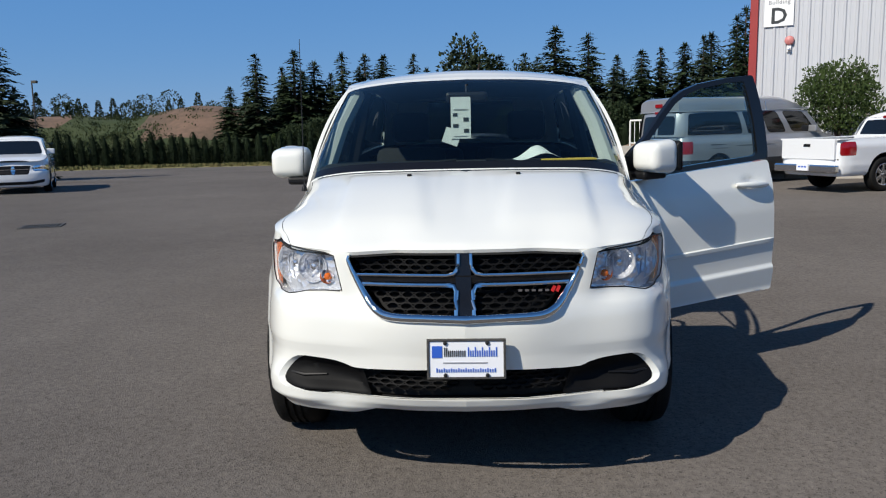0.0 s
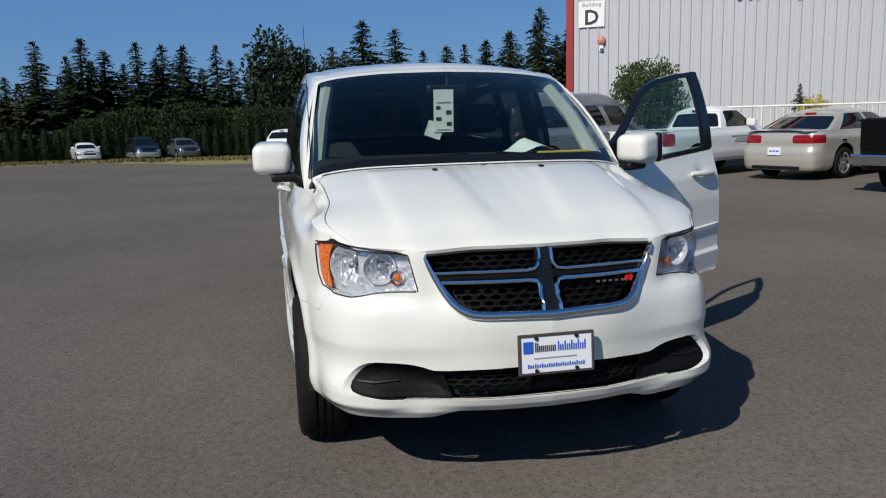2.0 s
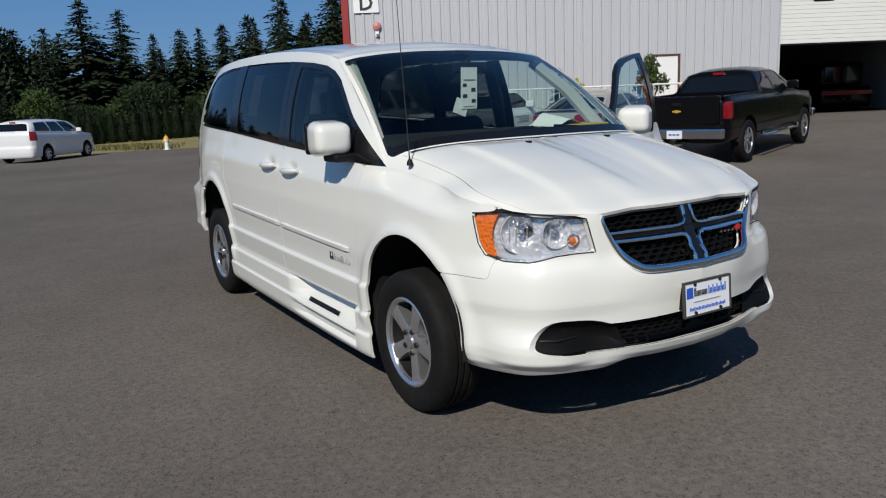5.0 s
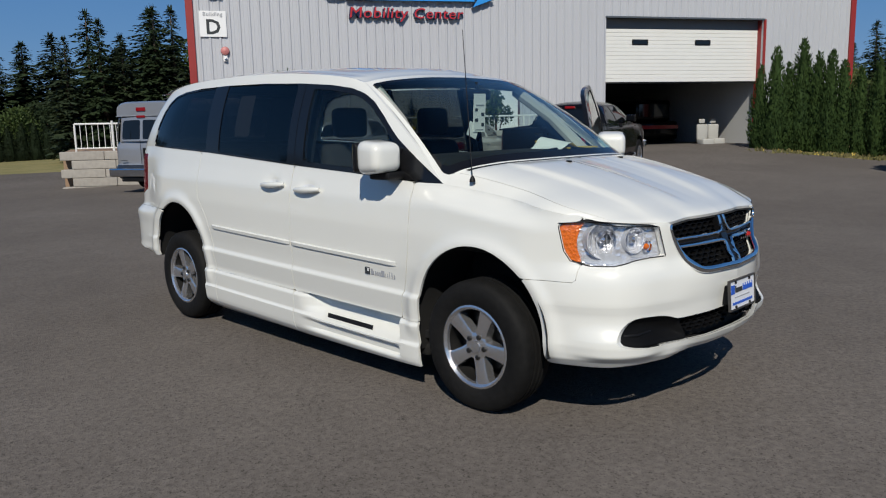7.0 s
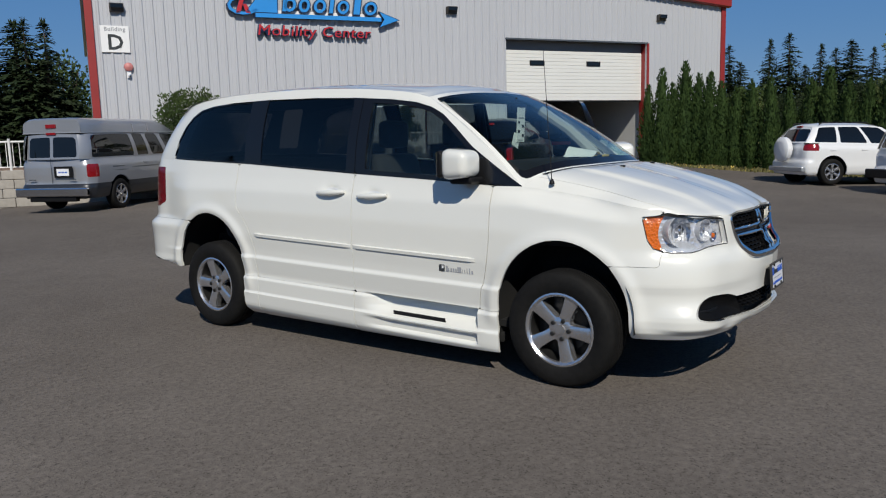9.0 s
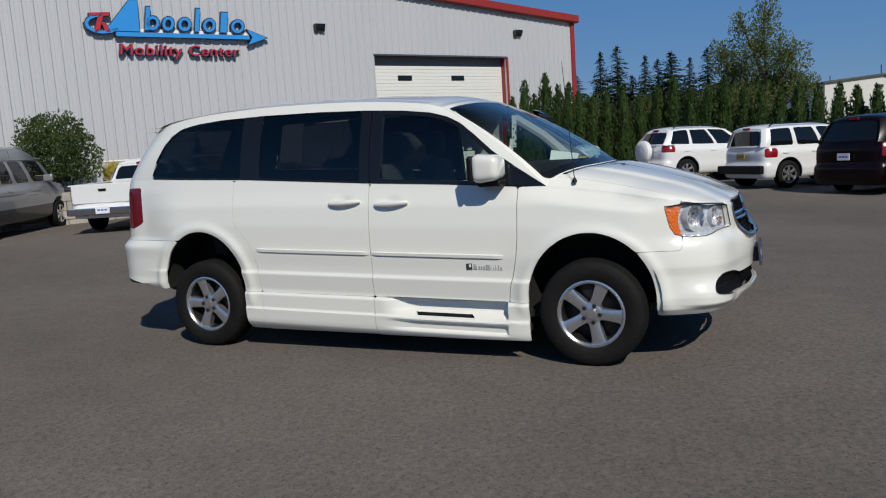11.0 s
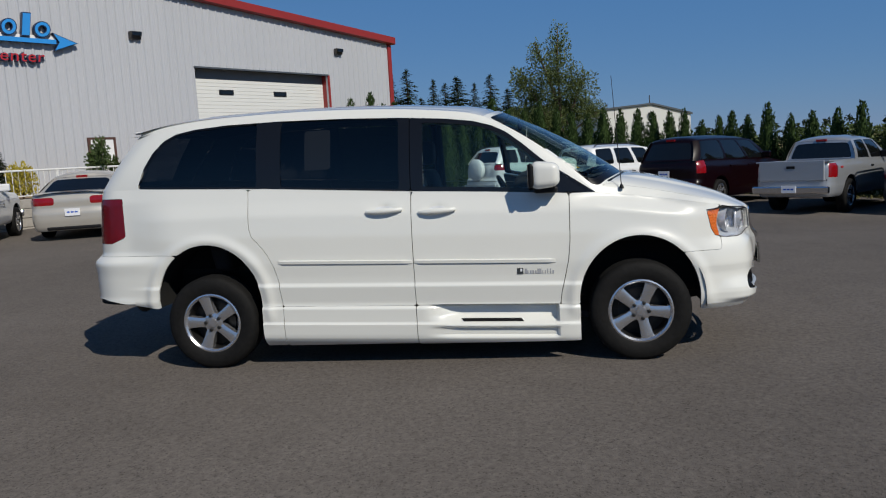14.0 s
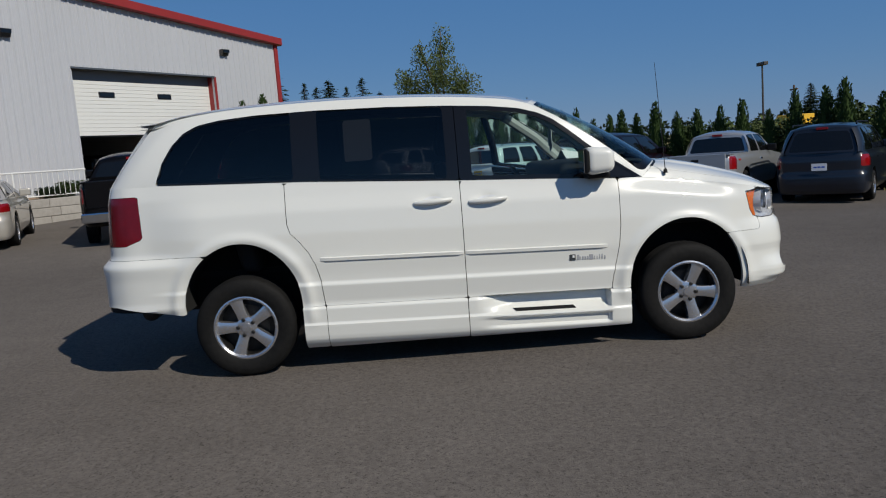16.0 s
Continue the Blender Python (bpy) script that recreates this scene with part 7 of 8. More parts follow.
part("tow_hitch", boxes(bmesh.new(), (-0.05, 0.05, 4.8, 5.05, 0.46, 0.54), (-0.20, 0.20, 4.80, 4.88, 0.44, 0.50), bevel=0.01), M_ALLOYDARK, big_pickup)
suv = car("compact_suv", "white compact SUV with covered spare wheel on its back", "car", M_WHITE2, (18.8, 1.6), -46, hw=0.905, yf=-0.90, yr=3.50, wb=2.66,
    ztop=[(-0.90, 0.88), (-0.4, 1.02), (0.25, 1.08), (0.4, 1.10), (3.5, 1.16)], belt=1.11, roof=1.70, ws=(0.35, 1.05), rw=(3.42, 3.12), taper=0.17, wheel_r=0.36, sill=0.28,
    pillars=((1.46, 1.58), (2.42, 2.54)), side_glass=(0.60, 3.22), group=ROW2, lamp=(0.94, 1.12, 0.72), plate=False, spare=True, rails=True)
part("rear_valance", boxes(bmesh.new(), (-0.80, 0.80, 3.40, 3.54, 0.36, 0.50), bevel=0.03), M_SILVER, suv)
boxy = car("boxy_suv", "white square-backed SUV with yellow rear plate", "car", M_WHITE2, (16.6, -1.2), -47, hw=0.88, yf=-0.85, yr=3.45, wb=2.635,
    ztop=[(-0.85, 0.98), (-0.4, 1.03), (0.25, 1.06), (0.4, 1.08), (3.45, 1.10)], belt=1.08, roof=1.68, ws=(0.42, 0.86), rw=(3.40, 3.26), taper=0.12, wheel_r=0.36, sill=0.28,
    pillars=((1.40, 1.54), (2.30, 2.44)), side_glass=(0.66, 3.18), group=ROW2, bumper=(0.40, 0.62, M_TRIM), lamp=(0.82, 1.06, 0.88), plate=0.86, plate_mat=M_YELLOW, rails=True)
maroon = car("minivan", "dark maroon minivan with tinted windows", "car", M_MAROON, (14.4, -3.75), -41, hw=0.96, yf=-0.98, yr=4.20, wb=3.07,
    ztop=[(-0.98, 0.92), (-0.5, 1.06), (0.0, 1.12), (0.3, 1.15), (4.2, 1.18)], belt=1.16, roof=1.80, ws=(0.20, 1.05), rw=(4.12, 3.86), taper=0.16, wheel_r=0.34, sill=0.22,
    pillars=((1.48, 1.60), (2.62, 2.74)), side_glass=(0.50, 3.92), group=ROW2, lamp=(0.86, 1.22, 0.91), plate=0.86)
grey_pickup = car("pickup_truck", "silver-grey crew-cab pickup truck with red side badge", "pickup truck", M_SILVER, (12.0, -6.0), -39, hw=0.86, yf=-0.85, yr=4.35, wb=3.20,
    ztop=[(-0.85, 0.98), (-0.4, 1.06), (0.4, 1.12), (0.5, 1.14), (2.7, 1.16), (4.35, 1.16)], belt=1.14, roof=1.70, ws=(0.50, 1.12), rw=(2.75, 2.62), taper=0.15, wheel_r=0.37, sill=0.38,
    pillars=((1.70, 1.82),), side_glass=(0.74, 2.56), bed=(2.82, 4.35, 0.76), group=ROW2, bumper=(0.46, 0.62, M_CHROME), lamp=(0.80, 1.10, 0.885), plate=0.56)
part("side_badge", boxes(bmesh.new(), (-0.862, -0.845, 3.70, 3.82, 0.99, 1.03), bevel=0.003), M_SIGNRED, grey_pickup)
blue_van = car("minivan", "slate-blue older minivan with red tail lights", "car", M_NAVY, (10.75, -8.35), -38, hw=0.96, yf=-0.98, yr=4.05, wb=3.03,
    ztop=[(-0.98, 0.88), (-0.5, 1.00), (0.0, 1.06), (0.3, 1.08), (4.05, 1.12)], belt=1.10, roof=1.75, ws=(0.10, 1.05), rw=(3.98, 3.66), taper=0.17, wheel_r=0.33, sill=0.22,
    pillars=((1.40, 1.52), (2.55, 2.67)), side_glass=(0.45, 3.75), group=ROW2, lamp=(0.80, 1.05, 0.86), plate=0.82, rails=True)
white_van = car("minivan", "white minivan parked far out in the yard", "car", M_WHITE2, (0.45, 33.6), 53, hw=0.97, yf=-0.95, yr=4.12, wb=3.078,
    ztop=[(-0.95, 0.95), (-0.5, 1.06), (0.0, 1.13), (0.3, 1.16), (4.12, 1.30)], belt=1.16, roof=1.77, ws=(0.15, 1.02), rw=(4.02, 3.78), taper=0.16, wheel_r=0.34, sill=0.22,
    pillars=((1.48, 1.60), (2.55, 2.66)), side_glass=(0.50, 3.72), lamp=(0.92, 1.28, 0.84), plate=False, front=True)
car("minivan", "white minivan facing the yard beside the verge", "car", M_WHITE2, (-16.3, 21.8), -63, hw=0.97, yf=-0.95, yr=4.12, wb=3.078,
    ztop=[(-0.95, 0.95), (-0.5, 1.06), (0.0, 1.13), (0.3, 1.16), (4.12, 1.30)], belt=1.16, roof=1.77, ws=(0.15, 1.02), rw=(4.02, 3.78), taper=0.16, wheel_r=0.34, sill=0.22,
    pillars=((1.48, 1.60), (2.55, 2.66)), side_glass=(0.50, 3.72), lamp=(0.92, 1.28, 0.84), plate=False, front=True)
FAR = "cars parked at the far verge"
car("sedan", "small pale silver-white older sedan", "car", M_WHITE2, (-16.0, 59.5), -70, hw=0.86, yf=-0.9, yr=3.5, wb=2.6, ztop=[(-0.9, 0.72), (0.4, 0.93), (2.9, 0.97), (3.5, 0.97)], belt=0.93, roof=1.40,
    ws=(0.42, 1.1), rw=(2.95, 2.4), pillars=((1.5, 1.62),), side_glass=(0.7, 2.6), group=FAR, lamp=(0.75, 0.92, 0.6))
car("minivan", "dark blue minivan with white lower panels", "car", M_NAVY, (-12.2, 60.5), -70, hw=0.93, yf=-0.95, yr=3.9, wb=2.9, ztop=[(-0.95, 0.85), (0.2, 1.06), (3.9, 1.1)], belt=1.06, roof=1.74,
    ws=(0.15, 1.0), rw=(3.82, 3.55), pillars=((1.4, 1.5), (2.5, 2.6)), side_glass=(0.5, 3.6), group=FAR, lamp=(0.8, 1.05, 0.85), lower=M_SILVER, lower_z=0.6)
car("hatchback", "dark grey crossover hatchback", "car", M_GREYDARK, (-9.2, 61.0), -70, hw=0.9, yf=-0.9, yr=3.4, wb=2.6, ztop=[(-0.9, 0.82), (0.3, 1.0), (3.4, 1.06)], belt=1.0, roof=1.58,
    ws=(0.3, 1.0), rw=(3.32, 2.9), pillars=((1.4, 1.5),), side_glass=(0.6, 3.0), group=FAR, lamp=(0.8, 1.0, 0.8))

# ---- trees, hedges and shrubs ----
def flakes(base, along, wide, length, width, fold=0.25):
    """Leaf-shaped quads: foot, side, tip, side; folded along the middle."""
    base, along, wide = (np.asarray(a, float) for a in (base, along, wide))
    length, width = np.asarray(length)[:, None], np.asarray(width)[:, None]
    nrm = np.cross(along, wide)
    tip = base + along * length
    mid = base + along * length * 0.45
    v = np.stack([base, mid + wide * width / 2 + nrm * width * fold, tip, mid - wide * width / 2 + nrm * width * fold], 1).reshape(-1, 3)
    f = np.arange(len(v)).reshape(-1, 4)
    return v, f

def unit(a):
    return a / np.maximum(np.linalg.norm(a, axis=-1, keepdims=True), 1e-6)

def sprouts(points, out, rs, size, spread=0.8, up=0.3):
    """Leaves at points, pointing roughly outward."""
    n = len(points)
    along = unit(out + rs.normal(0, spread, (n, 3)) + np.array([0, 0, up]))
    wide = unit(np.cross(along, rs.normal(0, 1, (n, 3))))
    ln = size * rs.uniform(0.6, 1.35, n)
    return flakes(points, along, wide, ln, ln * rs.uniform(0.45, 0.75, n))

def joined(name, parts_, mat):
    vs, fs, k = [], [], 0
    for v, f in parts_:
        vs += [tuple(q) for q in v]
        fs += [tuple(int(i) + k for i in q) for q in f]
        k += len(v)
    me = bpy.data.meshes.new(name)
    me.from_pydata(vs, [], fs)
    me.materials.append(mat)
    return me

def conifer_meshes(seed, mat, radius=2.1, gap=0.36, sparse=1.0):
    """A fir ten metres high: trunk, and whorls of drooping boughs set with sprays."""
    rs = np.random.RandomState(seed)
    tv, tf = tube_data([(0, 0, -0.3), (0.03, 0, 3), (-0.02, 0.03, 6.5), (0, 0, 9.9)], [0.20, 0.15, 0.09, 0.015], 7)
    sets = []
    z = 0.7
    while z < 9.9:
        u = z / 10
        reach = radius * (1 - u) ** 0.78 * (0.55 + 0.45 * min(1, u / 0.22)) * rs.uniform(0.58, 1.2) + 0.10
        nb = max(4, int(round((5 + 4 * (1 - u)) * sparse)))
        for k in range(nb):
            a = rs.uniform(0, 2 * math.pi)
            ln = reach * rs.uniform(0.55, 1.12)
            d = np.array([math.cos(a), math.sin(a), 0.0])
            m = max(3, int(ln / 0.17))
            t = np.linspace(0.12, 1, m)
            p = d[None] * (t * ln)[:, None]
            p[:, 2] = z + 0.10 * ln * t - 0.42 * ln * t ** 2 + 0.12 * ln * t ** 3 + rs.uniform(-0.1, 0.1)
            side = np.array([-d[1], d[0], 0.0])
            for s in (-1, 1):
                al = unit(d[None] * rs.uniform(0.5, 1.0, (m, 1)) + side[None] * s * rs.uniform(0.3, 1.0, (m, 1)) + np.array([0, 0, -0.35]) + rs.normal(0, 0.15, (m, 3)))
                wd = unit(np.cross(al, np.array([0, 0, 1.0])) + rs.normal(0, 0.35, (m, 3)))
                le = (0.36 + 0.16 * ln * (1 - t * 0.5)) * rs.uniform(0.7, 1.3, m) * (0.5 + 0.5 * min(1, 1.6 * (1 - u)))
                sets.append(flakes(p, al, wd, le, le * 0.5, 0.12))
        z += gap * rs.uniform(0.7, 1.3) * (0.6 + 0.4 * (1 - u))
    tip = np.array([[0, 0, 9.35]] * 6)
    al = unit(np.array([[0.2 * math.cos(k), 0.2 * math.sin(k), 1] for k in range(6)]))
    sets.append(flakes(tip, al, unit(np.cross(al, np.array([1, 0.3, 0]))), np.full(6, 0.75), np.full(6, 0.12)))
    me_t = bpy.data.meshes.new("trunk")
    me_t.from_pydata([tuple(q) for q in tv], [], tf)
    me_t.materials.append(M_BARK)
    return me_t, joined("crown", sets, mat)

def broadleaf_meshes(seed, mat, lumps, n, size, stems, stem_r=0.08, inner=0.25, spread=0.8, up=0.3):
    """A leafy crown one unit wide by its lumps (x, y, z, r, rz), with stems that run into them."""
    rs = np.random.RandomState(seed)
    lumps = np.array(lumps, float)
    w = lumps[:, 3] ** 2
    pick = rs.choice(len(lumps), n, p=w / w.sum())
    d = unit(rs.normal(0, 1, (n, 3)))
    r = (1 - inner * rs.uniform(0, 1, n) ** 1.5) * (1 + 0.10 * np.sin(d[:, 0] * 7 + pick) + 0.10 * np.sin(d[:, 2] * 9 + 2 * pick))
    L = lumps[pick]
    p = L[:, :3] + d * r[:, None] * np.stack([L[:, 3], L[:, 3], L[:, 4]], 1)
    sets = [sprouts(p, d, rs, size, spread, up)]
    tv, tf, k = [], [], 0
    for q in stems:
        v, f = tube_data(q, [stem_r * (1 - 0.75 * i / (len(q) - 1)) for i in range(len(q))], 6)
        tv += v
        tf += [tuple(i + k for i in g) for g in f]
        k += len(v)
    me_t = bpy.data.meshes.new("trunk")
    me_t.from_pydata([tuple(q) for q in tv], [], tf)
    me_t.materials.append(M_BARK)
    return me_t, joined("crown", sets, mat)

def arborvitae_meshes(seed, n=2600, waist=0.17, mat=None):
    """A narrow columnar shrub one unit high, clad in upright sprays round a dense heart."""
    rs = np.random.RandomState(seed)
    def rad(z):
        return waist * np.clip(np.minimum(1.0, 0.62 + z * 2.2), 0, 1) * np.clip(1 - z, 0.0, 1) ** 0.62 * 1.12
    z = 1 - rs.uniform(0, 1, n) ** 0.62
    z = np.clip(z, 0.01, 0.985)
    a = rs.uniform(0, 2 * math.pi, n)
    lump = 1 + 0.16 * np.sin(3 * a + seed + 9 * z) + 0.12 * np.sin(7 * a - 14 * z)
    rr = rad(z) * lump * rs.uniform(0.72, 1.04, n)
    d = np.stack([np.cos(a), np.sin(a), 0 * a], 1)
    p = d * rr[:, None] + np.stack([0 * z, 0 * z, z], 1) + np.array([0.012, 0.008, 0]) * np.sin(z * 5 + seed)[:, None]
    al = unit(d * 0.42 + np.array([0, 0, 1.0]) + rs.normal(0, 0.22, (n, 3)))
    wd = unit(np.cross(al, d) + rs.normal(0, 0.5, (n, 3)))
    ln = rs.uniform(0.022, 0.052, n)
    sets = [flakes(p, al, wd, ln, ln * 0.55, 0.15)]
    tip = np.array([[0.0, 0.0, 0.93]] * 8)
    al = unit(np.concatenate([rs.normal(0, 0.12, (8, 2)), np.ones((8, 1))], 1))
    sets.append(flakes(tip, al, unit(np.cross(al, rs.normal(0, 1, (8, 3)))), np.full(8, 0.075), np.full(8, 0.02)))
    hz = np.linspace(0.0, 0.93, 10)
    hv, hf = lathe_data([(float(rad(q) * 0.66), float(q)) for q in hz], 9, "z")
    sets.append((hv, hf))
    me_t = bpy.data.meshes.new("trunk")
    tv, tf = tube_data([(0, 0, -0.06), (0, 0, 0.5)], [0.022, 0.008], 6)
    me_t.from_pydata([tuple(q) for q in tv], [], tf)
    me_t.materials.append(M_BARK)
    return me_t, joined("crown", sets, mat or M_ARB)

def plant(name, meshes, x, y, z, height, width, turn, label, category, group=""):
    e = thing(name, Matrix.Translation((x, y, z)) @ Matrix.Rotation(turn, 4, "Z") @ Matrix.Diagonal((width, width, height, 1)), label, category, group)
    for nm, me in zip(("trunk", "crown"), meshes):
        o = new(nm, me)
        o.parent = e
    return e

rng = random.Random(11)
FIRS = [conifer_meshes(k, M_FIR if k % 2 else M_FIR2, 2.0 + 0.28 * (k % 3), gap=0.25, sparse=1.0 + 0.15 * (k % 3)) for k in range(6)]
ARBS = [arborvitae_meshes(k) for k in range(5)]
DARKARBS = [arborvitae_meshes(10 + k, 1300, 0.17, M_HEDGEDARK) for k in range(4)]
ROUND = [(0, 0, 0.55, 0.42, 0.42), (0.25, 0.1, 0.45, 0.30, 0.33), (-0.24, 0.12, 0.50, 0.30, 0.36), (0.05, -0.26, 0.42, 0.30, 0.34), (-0.1, 0.2, 0.72, 0.24, 0.24), (0.18, -0.1, 0.75, 0.22, 0.22)]
FORK = [[(0, 0, -0.05), (0.02, 0, 0.3), (0.22, 0.1, 0.7)], [(0, 0, 0.0), (-0.05, 0.02, 0.3), (-0.24, 0.12, 0.7)], [(0, 0, 0.0), (0.0, -0.05, 0.35), (0.05, -0.2, 0.8)]]
BUSHES = [broadleaf_meshes(20 + k, (M_LEAF, M_LEAF2, M_FIR)[k], ROUND, 5000, 0.055, FORK, 0.03, 0.7) for k in range(3)]

# wood behind the yard
FIR_AT = [(-21, 71, 9.4), (-17.5, 72, 9.7), (-16, 74, 8.9), (-13, 73, 9.5), (-11, 75, 9.5), (-9, 74, 9.3), (-6, 74, 9.3), (2.6, 75, 9.1), (8, 74, 11.6),
          (11.2, 74, 10.9), (14, 74, 8.7), (16, 72, 9.0), (18, 73, 9.2), (20, 72, 9.5), (22.2, 71, 10.3), (25, 70, 12.4), (27.5, 69, 10.4), (30, 68, 12.8),
          (5.2, 77, 9.4), (-3, 76, 7.6), (13, 70, 7.2)]
for k, (x, y, top) in enumerate(FIR_AT):
    g = ground_z(x, y) - 0.05
    plant("fir_tree", FIRS[k % 6], x, y, g, (top - g) / 10, (top - g) / 10 * rng.uniform(1.25, 1.75), k * 1.7, "dark green fir in the wood behind the yard", "tree", "firs behind the yard")
for k, (x, y, top) in enumerate([(-19.3, 75, 7.5), (-14.7, 76, 7.8), (-24, 72, 6.4), (-2.4, 80, 7.9), (9.6, 77, 8.3), (15.2, 77, 7.6), (23.6, 73, 8.2), (-7.6, 77, 7.4), (-22.5, 76, 7.9), (-20, 77, 8.6), (-18, 78, 8.2), (-12, 78, 8.6), (-10, 79, 8.0), (-5, 79, 8.3), (-1.8, 79, 8.2), (6.6, 79, 9.2), (12.4, 79, 9.2), (17, 77, 8.0), (19, 77, 8.3), (21, 76, 8.8), (28.8, 73, 9.6)]):
    g = ground_z(x, y) - 0.05
    plant("fir_tree", FIRS[(k + 3) % 6], x, y, g, (top - g) / 10, (top - g) / 10 * 1.5, k * 2.3, "smaller dark fir between taller ones", "tree", "firs behind the yard")
for k, (x, y, top) in enumerate([(17.0, 48, 8.6), (18.4, 48, 7.3), (20.1, 46.9, 9.6), (21.2, 46.6, 9.6), (22.6, 46.2, 6.6), (15.2, 49, 7.5)]):
    g = ground_z(x, y) - 0.05
    plant("fir_tree", FIRS[(k + 1) % 6], x, y, g, (top - g) / 10, (top - g) / 10 * 1.15, k * 1.3, "tall dark fir beyond the corner of the building", "tree", "firs beside the building")
# leafy trees in the wood
TALL = [(0, 0, 0.62, 0.20, 0.30), (0.11, 0.05, 0.50, 0.17, 0.22), (-0.12, 0.03, 0.52, 0.17, 0.22), (0.03, -0.1, 0.40, 0.19, 0.22), (-0.04, 0.08, 0.80, 0.13, 0.17), (0.05, 0, 0.36, 0.22, 0.2), (0.10, -0.04, 0.72, 0.11, 0.15), (-0.10, -0.02, 0.70, 0.12, 0.14)]
TSTEM = [[(0, 0, -0.03), (0.01, 0, 0.3), (0, 0, 0.6), (-0.02, 0.04, 0.88)], [(0, 0, 0.25), (0.08, 0.03, 0.42), (0.14, 0.05, 0.6)], [(0, 0, 0.28), (-0.08, 0.02, 0.45), (-0.15, 0.03, 0.62)], [(0, 0, 0.4), (0.06, -0.03, 0.6), (0.10, -0.05, 0.8)]]
ALDERS = [broadleaf_meshes(40 + k, M_LEAF if k else M_FIR2, TALL, 3200, 0.036, TSTEM, 0.016, 0.55) for k in range(2)]
for k, (x, y, top) in enumerate([(-0.6, 74, 11.4), (1.6, 76, 9.6), (4.2, 75, 8.6), (33, 66, 10.5)]):
    g = ground_z(x, y) - 0.05
    plant("leafy_tree", ALDERS[k % 2], x, y, g, top - g, (top - g) * 1.05, k * 2.0, "tall leafy tree with an open crown among firs", "tree", "leafy trees behind the yard")
for k in range(4, 34):
    x = -25 + k * 1.75 + rng.uniform(-0.6, 0.6)
    y = 69.0 - 0.05 * max(0, x) ** 1.1 + rng.uniform(-1.2, 1.2)
    h = rng.uniform(2.6, 5.0)
    plant("shrub", BUSHES[(0, 2, 2, 2)[k % 4]], x, y, ground_z(x, y) - 0.05, h, h * rng.uniform(0.8, 1.1), rng.uniform(0, 6), "green underwood shrub at the edge of the wood", "shrub", "underwood shrubs")
# clipped columnar hedge along the far side of the yard
def along(pts, gap):
    p = np.array(pts, float)
    s = np.r_[0, np.cumsum(np.linalg.norm(np.diff(p, axis=0), axis=1))]
    at = np.arange(0, s[-1], gap)
    return np.stack([np.interp(at, s, p[:, k]) for k in range(2)], 1)
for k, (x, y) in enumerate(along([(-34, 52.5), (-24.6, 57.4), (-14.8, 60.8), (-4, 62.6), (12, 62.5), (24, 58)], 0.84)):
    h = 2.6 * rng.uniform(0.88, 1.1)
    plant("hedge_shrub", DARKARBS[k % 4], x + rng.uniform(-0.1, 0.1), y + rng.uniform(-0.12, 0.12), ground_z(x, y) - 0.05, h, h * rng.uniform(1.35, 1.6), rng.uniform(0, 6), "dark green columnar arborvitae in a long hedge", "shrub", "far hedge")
# hedge beside the overhead door and behind the second row
CORNER = [(23.5, 8.55, 2.9), (23.45, 8.0, 3.5), (23.9, 7.75, 3.0), (24.1, 7.35, 3.75), (24.2, 6.9, 3.35), (24.2, 6.5, 3.4), (24.35, 6.1, 3.1), (24.4, 5.6, 2.9), (24.4, 5.05, 3.15), (24.3, 4.4, 3.3), (24.5, 3.8, 2.9)]
for k, (x, y, h) in enumerate(CORNER):
    plant("hedge_shrub", ARBS[k % 5], x, y, ground_z(x, y) - 0.05, h, h * rng.uniform(0.74, 0.9), rng.uniform(0, 6), "tall green columnar arborvitae beside the workshop door", "shrub", "near hedge")
for k, (x, y) in enumerate(along([(24.6, 3.2), (24.2, 0), (23.2, -3.2), (21.4, -5.7)], 0.62)):
    h = (3.35 - 0.05 * k) * rng.uniform(0.88, 1.1)
    plant("hedge_shrub", ARBS[k % 5], x + rng.uniform(-0.12, 0.12), y, ground_z(x, y) - 0.05, h, h * rng.uniform(0.8, 1.0), rng.uniform(0, 6), "green columnar arborvitae behind the parked cars", "shrub", "near hedge")
for k, (x, y) in enumerate(along([(21.3, -5.7), (17.6, -8.3), (13, -11.6), (8.5, -16), (4, -22)], 0.8)):
    h = 2.9 * rng.uniform(0.80, 1.06)
    plant("hedge_shrub", ARBS[k % 5], x + rng.uniform(-0.12, 0.12), y + rng.uniform(-0.1, 0.1), ground_z(x, y) - 0.05, h, h * rng.uniform(0.78, 0.95), rng.uniform(0, 6), "green columnar arborvitae behind the parked cars", "shrub", "near hedge")
for k, (x, y) in enumerate(along([(26.5, 2.5), (25.6, -2.5), (23.4, -6.2), (19, -9.8), (14, -13.6), (9, -18.5)], 1.5)):
    h = rng.uniform(1.7, 2.3)
    plant("shrub", BUSHES[k % 3], x + rng.uniform(-0.4, 0.4), y + rng.uniform(-0.4, 0.4), ground_z(x, y) - 0.05, h, h * rng.uniform(1.2, 1.5), rng.uniform(0, 6), "wild leafy green shrub behind the hedge", "shrub", "shrubs behind the hedge")
